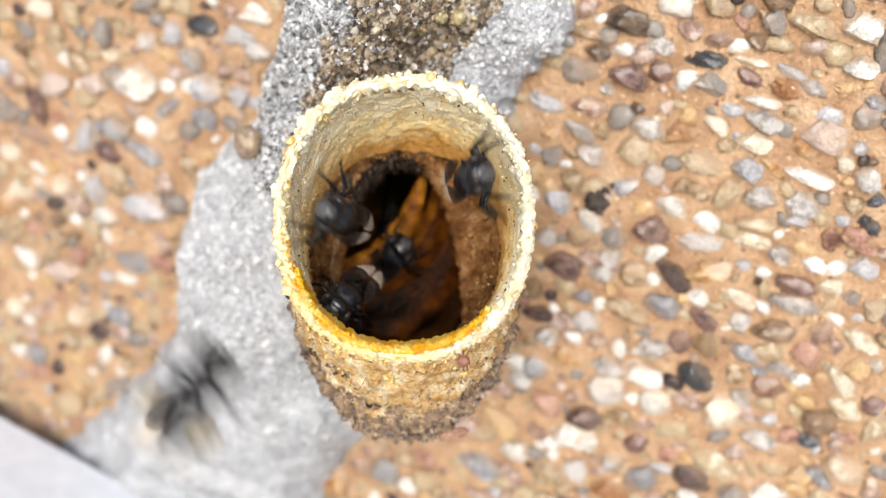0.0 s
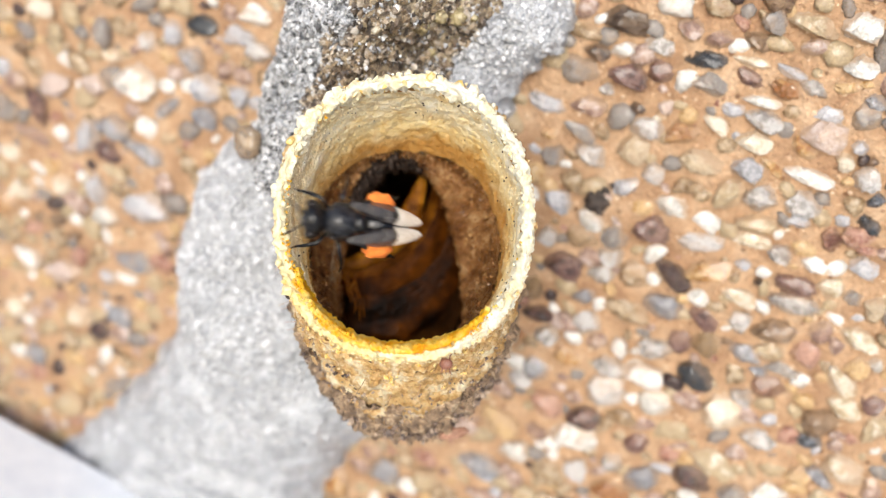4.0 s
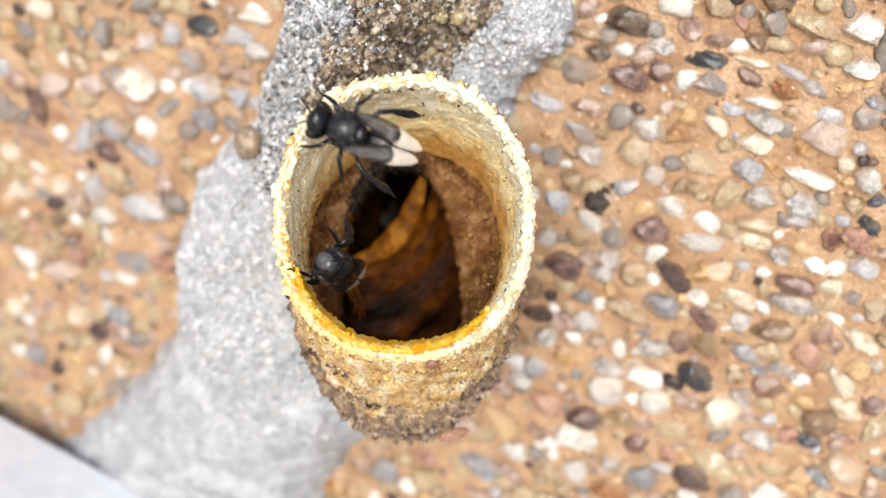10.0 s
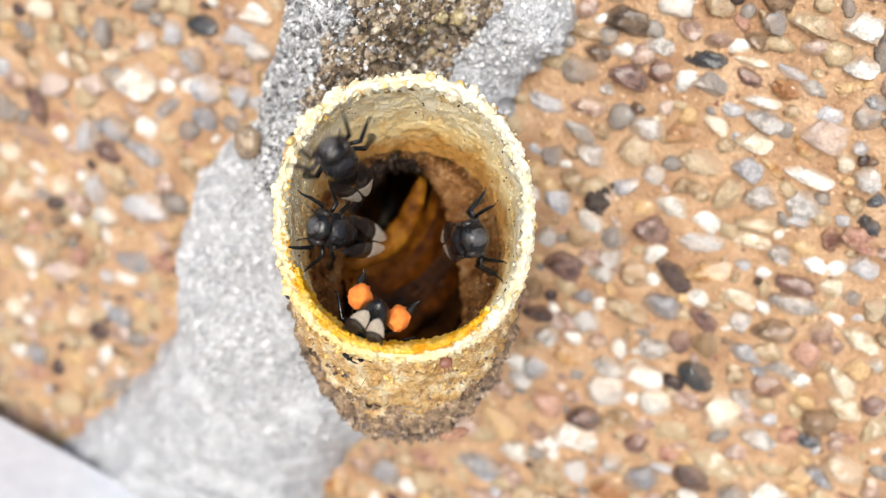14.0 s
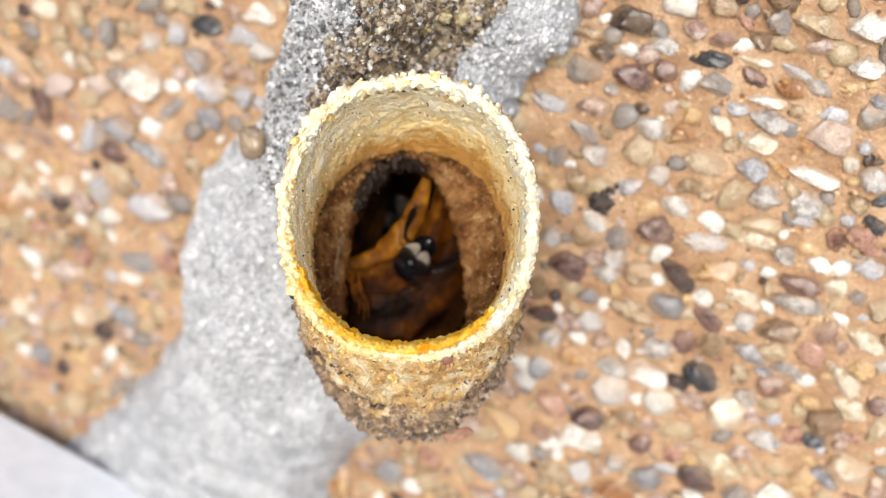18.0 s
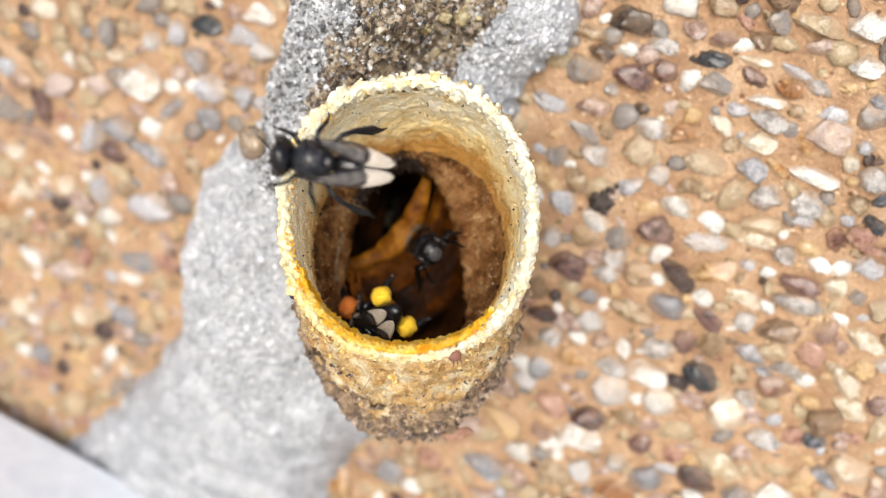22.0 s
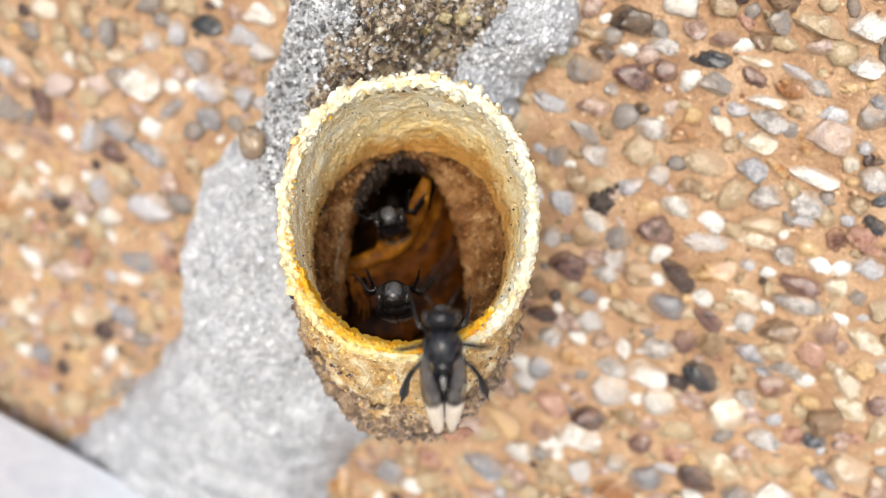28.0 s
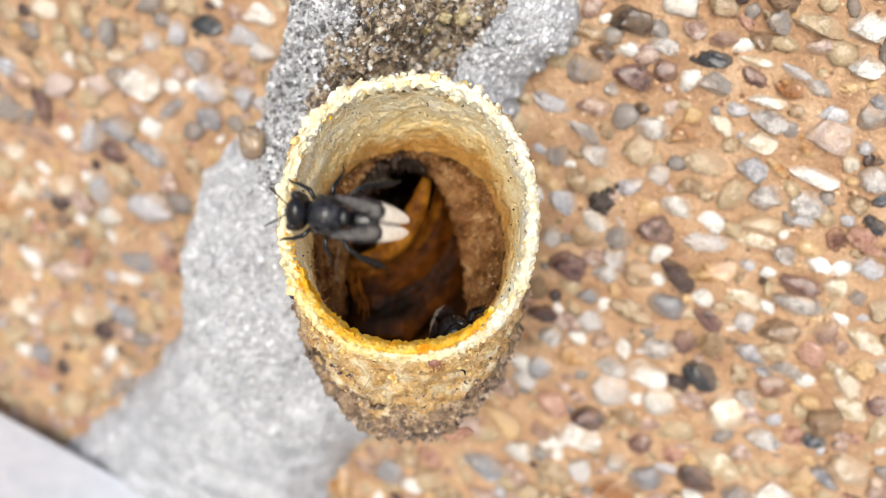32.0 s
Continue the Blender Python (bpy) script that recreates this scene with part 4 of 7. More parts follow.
def flutter(bee, *spells):
    """Spread the wings and beat them during each spell (from, to) in seconds; folded on the back at all other times."""
    for w in [c for c in bee.children if c.name.startswith("wing")]:
        side = 1 if w.location.y > 0 else -1
        rest = w.matrix_basis.copy()
        rows = [(0, rest)]
        for start, end in spells:
            if start - 0.07 > rows[-1][0]:
                rows.append((start - 0.07, rest))
            beats = max(2, round((end - start) * FPS))
            for i in range(beats + 1):
                t = start + (end - start) * i / beats
                if t > rows[-1][0] + 0.02:
                    up = 32 if i % 2 else -24
                    rows.append((t, Matrix.Translation(rest.translation) @ pose(0, 0, 0, side * up, 0, -side * 44)))
            if end + 0.07 < 32:
                rows.append((end + 0.07, rest))
        if rows[-1][0] < 32:
            rows.append((32, rest))
        walk(w, rows)


mite = thing("mite", NEST, "tiny reddish brown mite crawling on the tube", "mite")
part("body", ball(0.5, 0.42, 0.28, rough=0.2, detail=2), MITE, mite)
for s in (1, -1):
    for k in range(3):
        part("leg", tube(((0.25 - 0.25 * k, s * 0.3, 0), (0.3 - 0.3 * k, s * 0.55, 0.05), (0.35 - 0.35 * k, s * 0.7, -0.2)), (0.05, 0.045, 0.03), 5), MITE, mite)


# ---- the pebbles in the mortar: each a stone of its own, half sunk ----
STONE_MESHES = {}


def stone_mesh(kind, shape, detail=3):
    if (kind, shape, detail) not in STONE_MESHES:
        bm = bmesh.new()
        bmesh.ops.create_icosphere(bm, subdivisions=detail, radius=1.0)
        off = Vector((shape * 5.3, shape * 2.1, shape * 7.7))
        cut = random.Random(shape * 31 + 7)
        planes = []
        for i in range(9):
            a = 2 * math.pi * (i + cut.random()) / 7
            n = Vector((math.cos(a), math.sin(a), cut.uniform(-0.3, 0.9) if i < 7 else 1.6)).normalized()
            planes.append((n, cut.uniform(0.6, 1.0)))
        for v in bm.verts:
            n = v.co.normalized()
            v.co *= 1.1 + 0.42 * noise.noise(n * 1.3 + off) + 0.2 * noise.noise(n * 2.9 + off)
            for way, far in planes:
                over = v.co.dot(way) - far
                if over > 0:
                    v.co -= way * over * 0.85
            v.co *= 1 + 0.2 * noise.noise(n * 4.5 + off) + 0.13 * noise.noise(n * 9 + off)
        wide = [max(abs(v.co[i]) for v in bm.verts) for i in range(3)]
        for v in bm.verts:
            v.co = Vector((v.co.x / wide[0], v.co.y / wide[1], v.co.z / wide[2])) * 1.14
        me = to_mesh("pebble", smooth(bm), STONES[kind])
        me.set_sharp_from_angle(angle=radians(36))
        STONE_MESHES[kind, shape, detail] = me
    return STONE_MESHES[kind, shape, detail]


stone_rng = random.Random(11)
STONE_SPOTS = []


def stone(x, z, length, width, angle, kind):
    """A pebble in the wall: its middle, size in mm, the turn in the wall's plane."""
    ob = new("pebble", stone_mesh(kind, stone_rng.randrange(12)))
    ob.parent = wall
    thick = 0.5 * (0.62 * width + 0.25)
    lean = Euler((radians(-90 + stone_rng.gauss(0, 5)), radians(stone_rng.gauss(0, 5)), 0)).to_quaternion()
    spin = Euler((0, radians(-angle), 0)).to_quaternion()
    ob.matrix_local = Matrix.LocRotScale((x * MM, -(thick * 0.16) * MM, z * MM), spin @ lean @ Euler((radians(180), 0, 0)).to_quaternion(), (length / 2 * MM, width / 2 * MM, thick * MM))
    STONE_SPOTS.append((x, z, (length + width) / 4))


stone(-7.0, 1185.9, 4.0, 2.1, 5, "brown")
stone(9.8, 1193.1, 3.1, 2.1, 9, "white")
stone(-8.2, 1182.5, 2.2, 1.6, 4, "brown")
stone(-6.2, 1183.6, 2.1, 1.4, 15, "white")
stone(-3.6, 1185.2, 2.6, 1.4, 10, "quartz")
stone(-9.8, 1183.6, 3.4, 1.4, 6, "tan")
stone(-9.0, 1180.3, 3.2, 2.7, -4, "quartz")
stone(-4.6, 1181.8, 3.8, 2.2, 6, "maroon")
stone(-2.7, 1183.2, 2.3, 1.8, 1, "maroon")
stone(0.2, 1185.8, 3.4, 1.7, 10, "slate")
stone(1.6, 1184.2, 3.0, 1.9, 4, "quartz")
stone(3.9, 1185.9, 2.8, 1.3, -9, "maroon")
stone(3.4, 1187.2, 2.9, 1.0, 10, "cream")
stone(3.2, 1188.8, 2.3, 1.5, -5, "brown")
stone(0.5, 1187.7, 2.5, 1.6, 15, "pink")
stone(-2.1, 1187.5, 2.1, 1.8, -14, "pink")
stone(3.8, 1190.7, 2.2, 2.1, 3, "quartz")
stone(6.3, 1191.7, 3.9, 1.7, 10, "cream")
stone(7.4, 1190.3, 2.1, 1.3, 15, "pink")
stone(6.7, 1187.8, 2.7, 1.0, 3, "bluegrey")
stone(7.1, 1186.3, 2.9, 1.8, 0, "amber")
stone(5.8, 1184.7, 3.2, 1.1, 6, "white")
stone(9.0, 1187.3, 2.5, 1.5, -9, "quartz")
stone(11.0, 1188.4, 2.1, 1.1, 15, "amber")
stone(11.2, 1190.3, 2.6, 1.9, 10, "white")
stone(10.9, 1186.0, 2.6, 1.3, 11, "bluegrey")
stone(13.5, 1187.0, 2.4, 2.3, 5, "quartz")
stone(13.6, 1188.4, 1.7, 1.3, 3, "bluegrey")
stone(-10.3, 1176.5, 3.8, 1.9, 1, "bluegrey")
stone(-6.9, 1178.0, 3.2, 1.8, 11, "pink")
stone(-6.3, 1175.5, 3.8, 1.4, 2, "quartz")
stone(-9.0, 1174.3, 1.4, 1.4, 27, "amber")
stone(-6.0, 1180.0, 1.5, 1.2, 26, "quartz")
stone(-3.0, 1179.6, 1.4, 1.0, 27, "brown")
stone(-0.9, 1180.9, 1.5, 1.4, 117, "pink")
stone(-1.1, 1179.5, 1.0, 0.9, 27, "cream")
stone(-1.4, 1178.4, 2.7, 2.2, -4, "quartz")
stone(1.3, 1179.4, 2.7, 1.9, 22, "amber")
stone(3.7, 1181.3, 2.7, 1.4, -9, "cream")
stone(4.1, 1183.0, 2.1, 1.4, 6, "bluegrey")
stone(6.7, 1183.4, 3.2, 2.0, -9, "quartz")
stone(6.9, 1181.4, 3.0, 1.9, 11, "cream")
stone(10.5, 1182.8, 2.9, 1.6, -19, "amber")
stone(11.5, 1184.4, 4.0, 2.7, 1, "pink")
stone(14.4, 1184.7, 1.3, 1.3, 117, "bluegrey")
stone(-7.9, 1172.5, 2.3, 2.2, 5, "quartz")
stone(-4.9, 1174.1, 3.0, 2.1, -3, "quartz")
stone(-1.6, 1176.2, 2.9, 2.5, 7, "tan")
stone(3.9, 1177.8, 3.3, 2.2, 12, "tan")
stone(7.6, 1179.1, 2.8, 1.9, -9, "bluegrey")
stone(9.5, 1180.1, 2.6, 0.9, -14, "amber")
stone(12.2, 1180.8, 4.1, 1.6, 1, "white")
stone(14.1, 1183.1, 1.6, 1.5, 118, "cream")
stone(16.3, 1182.6, 2.2, 2.1, 4, "quartz")
stone(-5.2, 1171.1, 2.3, 2.1, 5, "tan")
stone(0.8, 1175.1, 2.2, 1.9, 5, "quartz")
stone(-0.9, 1173.0, 2.3, 2.0, 56, "bluegrey")
stone(-5.4, 1168.8, 3.1, 2.2, -8, "bluegrey")
stone(3.9, 1175.4, 2.6, 1.5, 7, "tan")
stone(7.0, 1176.3, 2.9, 2.6, 86, "cream")
stone(9.8, 1177.4, 2.8, 2.5, 5, "quartz")
stone(3.7, 1173.1, 3.4, 2.3, -9, "white")
stone(-2.2, 1168.6, 2.5, 2.1, -14, "white")
stone(13.0, 1178.4, 2.7, 2.4, 4, "quartz")
stone(13.4, 1177.1, 1.8, 1.4, 5, "bluegrey")
stone(17.8, 1181.4, 1.5, 1.2, 28, "slate")
stone(10.5, 1175.1, 3.5, 2.0, 23, "cream")
stone(3.3, 1170.5, 3.7, 2.7, 18, "maroon")
stone(18.3, 1179.4, 2.1, 1.7, -14, "slate")
stone(16.5, 1176.9, 2.0, 1.9, 95, "russet")
stone(18.1, 1178.0, 2.6, 2.1, 12, "russet")
stone(7.2, 1171.5, 3.6, 2.1, 18, "quartz")
stone(10.9, 1173.7, 3.7, 1.3, 13, "cream")
stone(-2.4, 1166.5, 3.1, 2.2, 6, "tan")
stone(-5.1, 1165.2, 2.1, 2.0, 6, "quartz")
stone(0.3, 1168.2, 2.6, 2.5, 96, "quartz")
stone(-2.5, 1163.4, 3.9, 2.6, 3, "maroon")
stone(0.9, 1166.2, 2.3, 2.1, 6, "quartz")
stone(3.5, 1165.6, 3.0, 2.5, 8, "tan")
stone(1.0, 1164.3, 2.5, 2.1, 6, "quartz")
stone(6.6, 1167.5, 3.8, 2.1, -19, "maroon")
stone(9.1, 1169.4, 4.1, 2.4, 24, "amber")
stone(11.3, 1171.4, 1.4, 1.1, -3, "bluegrey")
stone(13.7, 1173.7, 2.3, 1.8, 5, "quartz")
stone(16.4, 1174.2, 2.3, 1.5, 7, "white")
stone(15.9, 1171.9, 3.5, 2.1, 2, "maroon")
stone(13.2, 1170.6, 0.8, 0.8, 30, "brown")
stone(20.0, 1175.9, 2.5, 1.7, 7, "bluegrey")
stone(19.2, 1177.3, 2.2, 1.0, 5, "russet")
stone(18.7, 1173.1, 2.3, 2.0, 5, "cream")
stone(12.9, 1168.5, 3.6, 1.6, 2, "cream")
stone(16.6, 1170.3, 4.2, 2.1, 25, "quartz")
stone(20.5, 1173.2, 1.6, 1.6, 121, "quartz")
stone(22.6, 1173.0, 2.4, 2.0, 95, "tan")
stone(0.5, 1161.4, 2.1, 1.7, 20, "bluegrey")
stone(-2.5, 1157.6, 3.3, 1.8, 20, "maroon")
stone(-4.1, 1159.8, 2.5, 2.2, 97, "tan")
stone(1.9, 1159.2, 2.9, 2.7, 7, "quartz")
stone(7.4, 1164.3, 3.6, 2.5, -14, "bluegrey")
stone(4.8, 1162.1, 4.7, 2.4, -8, "tan")
stone(11.0, 1165.0, 3.0, 1.7, -8, "maroon")
stone(13.7, 1166.4, 2.3, 1.9, 96, "quartz")
stone(16.6, 1167.1, 3.6, 2.1, 26, "brown")
stone(20.0, 1169.1, 2.1, 2.1, 96, "pink")
stone(23.1, 1170.0, 3.5, 1.8, 2, "cream")
stone(-0.9, 1156.0, 2.4, 2.2, 7, "quartz")
stone(-3.6, 1154.7, 2.0, 1.5, 31, "amber")
stone(5.7, 1158.4, 2.1, 2.0, 97, "white")
stone(8.4, 1160.0, 3.1, 2.4, 9, "quartz")
stone(10.2, 1161.8, 2.4, 2.3, 20, "maroon")
stone(12.2, 1163.1, 2.7, 2.6, 6, "tan")
stone(15.8, 1163.9, 3.1, 2.1, -19, "bluegrey")
stone(17.3, 1165.2, 2.9, 2.1, 20, "cream")
stone(20.0, 1166.6, 2.6, 2.6, 98, "russet")
stone(17.4, 1163.0, 2.0, 1.1, 7, "bluegrey")
stone(19.3, 1164.2, 3.4, 1.4, 9, "quartz")
stone(23.8, 1165.9, 3.5, 2.3, -19, "cream")
stone(24.2, 1167.6, 2.3, 2.0, 6, "amber")
stone(25.4, 1168.6, 1.5, 1.3, 122, "white")
stone(1.9, 1154.8, 3.2, 2.2, 7, "amber")
stone(-0.4, 1152.1, 3.0, 2.9, 10, "bluegrey")
stone(-1.2, 1150.2, 2.5, 2.0, 8, "quartz")
stone(5.8, 1156.1, 3.2, 2.1, 10, "quartz")
stone(8.9, 1157.1, 4.2, 2.3, 9, "white")
stone(13.0, 1159.5, 3.3, 2.6, -8, "slate")
stone(18.7, 1162.0, 3.2, 2.3, 15, "russet")
stone(6.5, 1153.6, 4.3, 3.6, 4, "quartz")
stone(11.0, 1154.9, 3.8, 2.8, 10, "white")
stone(17.6, 1159.9, 2.5, 1.8, 7, "quartz")
stone(16.7, 1157.4, 4.0, 3.7, 4, "cream")
stone(6.0, 1149.8, 3.3, 2.6, 16, "maroon")
stone(2.2, 1149.3, 3.3, 3.2, 8, "russet")
stone(-1.2, 1144.8, 4.6, 3.3, -13, "amber")
stone(27.1, 1165.4, 2.2, 2.1, 96, "maroon")
stone(25.3, 1163.7, 3.1, 2.2, 3, "cream")
stone(24.4, 1161.1, 3.1, 2.7, 21, "brown")
stone(24.5, 1159.0, 2.2, 1.5, 10, "slate")
stone(9.1, 1151.9, 3.2, 1.8, 22, "tan")
stone(6.2, 1147.4, 5.1, 2.7, 23, "white")
stone(11.6, 1150.2, 2.7, 2.3, 55, "maroon")
stone(20.8, 1156.8, 3.2, 2.1, 7, "quartz")
stone(28.3, 1163.2, 3.2, 2.3, 97, "cream")
stone(1.9, 1142.3, 3.2, 2.8, 9, "white")
stone(-0.8, 1138.8, 4.7, 2.9, -7, "bluegrey")
stone(5.7, 1142.2, 3.4, 3.3, 9, "tan")
stone(8.1, 1144.0, 2.8, 2.7, 9, "quartz")
stone(10.5, 1146.6, 2.5, 2.2, 8, "quartz")
stone(13.9, 1146.9, 3.2, 3.2, 9, "bluegrey")
stone(18.6, 1152.2, 4.7, 2.6, -2, "cream")
stone(17.6, 1149.5, 4.1, 2.6, -13, "maroon")
stone(28.4, 1158.1, 4.1, 2.7, -14, "cream")
stone(25.4, 1155.5, 2.5, 2.1, 8, "amber")
stone(27.2, 1156.2, 3.2, 1.4, -24, "bluegrey")
stone(24.5, 1152.3, 3.5, 2.5, 8, "white")
stone(11.8, 1143.8, 3.9, 2.6, 9, "amber")
stone(21.6, 1150.3, 2.6, 2.6, 8, "quartz")
stone(31.5, 1157.8, 2.4, 1.9, 97, "pink")
stone(2.8, 1145.6, 2.8, 1.7, -13, "pink")
stone(-44.3, 1168.2, 3.4, 2.3, 12, "slate")
stone(-44.6, 1164.4, 2.9, 2.9, 6, "bluegrey")
stone(-40.2, 1168.9, 3.5, 2.3, 5, "bluegrey")
stone(-37.8, 1168.3, 3.2, 2.2, 5, "quartz")
stone(-39.1, 1171.6, 3.5, 2.2, 5, "white")
stone(-49.7, 1159.4, 4.9, 3.9, -2, "white")
stone(-55.5, 1159.8, 2.5, 1.4, 25, "cream")
stone(-53.3, 1160.6, 2.6, 1.6, 6, "cream")
stone(-54.7, 1162.5, 3.2, 3.2, 96, "quartz")
stone(-58.9, 1154.5, 4.5, 2.9, 51, "pink")
stone(-63.6, 1152.6, 3.1, 2.7, 7, "pink")
stone(-54.3, 1156.7, 3.3, 2.6, 6, "pink")
stone(-60.5, 1151.1, 4.2, 2.4, -59, "maroon")
stone(-64.4, 1148.9, 3.5, 3.4, 7, "quartz")
stone(-54.1, 1150.8, 3.8, 3.4, 97, "bluegrey")
stone(-51.2, 1153.3, 4.0, 2.7, 7, "bluegrey")
stone(-51.0, 1150.4, 3.0, 2.4, 7, "maroon")
stone(-60.0, 1147.8, 5.6, 1.8, 7, "pink")
stone(-46.7, 1152.6, 4.6, 3.0, 7, "bluegrey")
stone(-42.2, 1162.2, 3.4, 3.0, 8, "bluegrey")
stone(-40.6, 1165.1, 2.2, 2.2, 26, "pink")
stone(-41.1, 1159.5, 3.4, 2.5, 6, "bluegrey")
stone(-38.4, 1163.2, 2.7, 2.7, 96, "bluegrey")
stone(-45.7, 1158.5, 3.4, 1.7, 52, "bluegrey")
stone(-45.6, 1162.3, 2.5, 2.0, 6, "pink")
stone(-49.7, 1163.8, 2.5, 2.1, 6, "quartz")
stone(-50.0, 1148.5, 3.4, 1.4, 7, "cream")
stone(-49.4, 1142.9, 3.8, 2.9, 10, "white")
stone(-45.0, 1146.3, 6.1, 4.0, 10, "bluegrey")
stone(-51.3, 1145.6, 3.6, 2.9, 98, "bluegrey")
stone(-63.0, 1137.5, 4.9, 2.7, 23, "amber")
stone(-60.6, 1140.4, 3.2, 2.2, 8, "cream")
stone(-43.8, 1150.3, 2.6, 2.6, 7, "pink")
stone(-62.5, 1161.7, 4.0, 1.9, 6, "cream")
stone(-47.1, 1165.9, 2.5, 2.4, 95, "bluegrey")
stone(-44.3, 1132.1, 3.9, 2.8, 9, "bluegrey")
stone(-54.3, 1120.5, 3.5, 2.6, 10, "bluegrey")
stone(-48.2, 1116.5, 3.8, 3.6, 11, "cream")
stone(-44.7, 1139.7, 5.8, 2.8, 21, "bluegrey")
stone(-58.1, 1125.3, 3.4, 2.9, 10, "cream")
stone(-47.4, 1136.0, 2.8, 2.3, 9, "bluegrey")
stone(-53.2, 1133.2, 4.7, 2.9, 21, "pink")
stone(-49.8, 1128.7, 3.7, 2.8, 9, "cream")
stone(-58.0, 1132.9, 3.7, 2.9, 9, "white")
stone(-14.0, 1126.9, 4.1, 3.8, 90, "amber")
stone(-9.6, 1131.7, 3.8, 2.9, 10, "bluegrey")
stone(-5.2, 1133.1, 3.1, 3.0, 10, "cream")
stone(-11.8, 1132.8, 2.8, 2.3, 10, "pink")
stone(-55.6, 1143.6, 2.8, 2.5, 8, "cream")
stone(-62.7, 1144.2, 3.2, 2.2, 8, "cream")


# the rest of the wall's pebbles: smaller ones between, and those round about
def small_pebbles():
    kinds = ["quartz", "cream", "tan", "bluegrey", "pink", "white", "amber", "maroon", "brown", "russet", "slate"]
    weights = [6, 10, 9, 2, 8, 6, 5, 2, 1, 2, 0]
    r = random.Random(23)
    spots = list(STONE_SPOTS)
    cells = {}
    for q in spots:
        cells.setdefault((int(q[0] // 5), int(q[1] // 5)), []).append(q)
    meshes = {k: ([], []) for k in kinds}
    for attempt in range(22000):
        x, z = r.uniform(-94, 54), r.uniform(1073, 1218)
        size = r.uniform(0.4, 1.1) if attempt > 4000 else r.uniform(0.8, 1.5)
        cx, cz = int(x // 5), int(z // 5)
        near = [q for i in (-1, 0, 1) for j in (-1, 0, 1) for q in cells.get((cx + i, cz + j), ())]
        if any((x - q[0]) ** 2 + (z - q[1]) ** 2 < (0.8 * (size + q[2])) ** 2 for q in near):
            continue
        if z < 1109:
            continue
        left, right = np.interp(z, MOUND_Z, MOUND_LEFT), np.interp(z, MOUND_Z, MOUND_RIGHT)
        if left + 1 < x < right - 1:
            continue
        q = (x, z, size)
        cells.setdefault((cx, cz), []).append(q)
        kind = r.choices(kinds, weights)[0]
        verts, faces = meshes[kind]
        src = stone_mesh(kind, r.randrange(12), 2)
        thick = size * 0.45
        turn = Euler((0, radians(r.gauss(-10, 30)), 0)).to_matrix()
        long = r.uniform(1.0, 1.35)
        base = len(verts)
        for v in src.vertices:
            p = turn @ Vector((v.co.x * size * long, -v.co.z * thick, v.co.y * size / long))
            verts.append(((x + p.x) * MM, (p.y - thick * 0.1) * MM, (z + p.z) * MM))
        faces.extend([[base + i for i in f.vertices] for f in src.polygons])
    for kind, (verts, faces) in meshes.items():
        me = bpy.data.meshes.new("pebble_fill")
        me.from_pydata(verts, [], faces)
        me.polygons.foreach_set("use_smooth", [True] * len(me.polygons))
        me.materials.append(STONES[kind])
        ob = new("pebble_fill", me)
        ob.parent = wall
        tagged(ob, "small pebbles set between the larger ones", kind="stuff")


small_pebbles()


def sand():
    """Coarse sand that stands out of the mortar."""
    r = random.Random(41)
    places = []
    while len(places) < 6500:
        x, z = r.uniform(-70, 36), r.uniform(1112, 1200)
        left, right = np.interp(z, MOUND_Z, MOUND_LEFT), np.interp(z, MOUND_Z, MOUND_RIGHT)
        if left + 1 < x < right - 1:
            continue
        p = Vector((x * 0.16, 3, z * 0.16))
        places.append((Vector((x, -0.5 * noise.noise(p) - 0.25 * noise.noise(p * 3.1), z)), 0.06 + 0.24 * r.random() ** 2))
    me = scatter(places)
    me.materials.append(SAND_GRAINS)
    ob = new("coarse_sand", me)
    ob.parent = wall
    tagged(ob, "coarse sand grains in the mortar", kind="stuff")


sand()


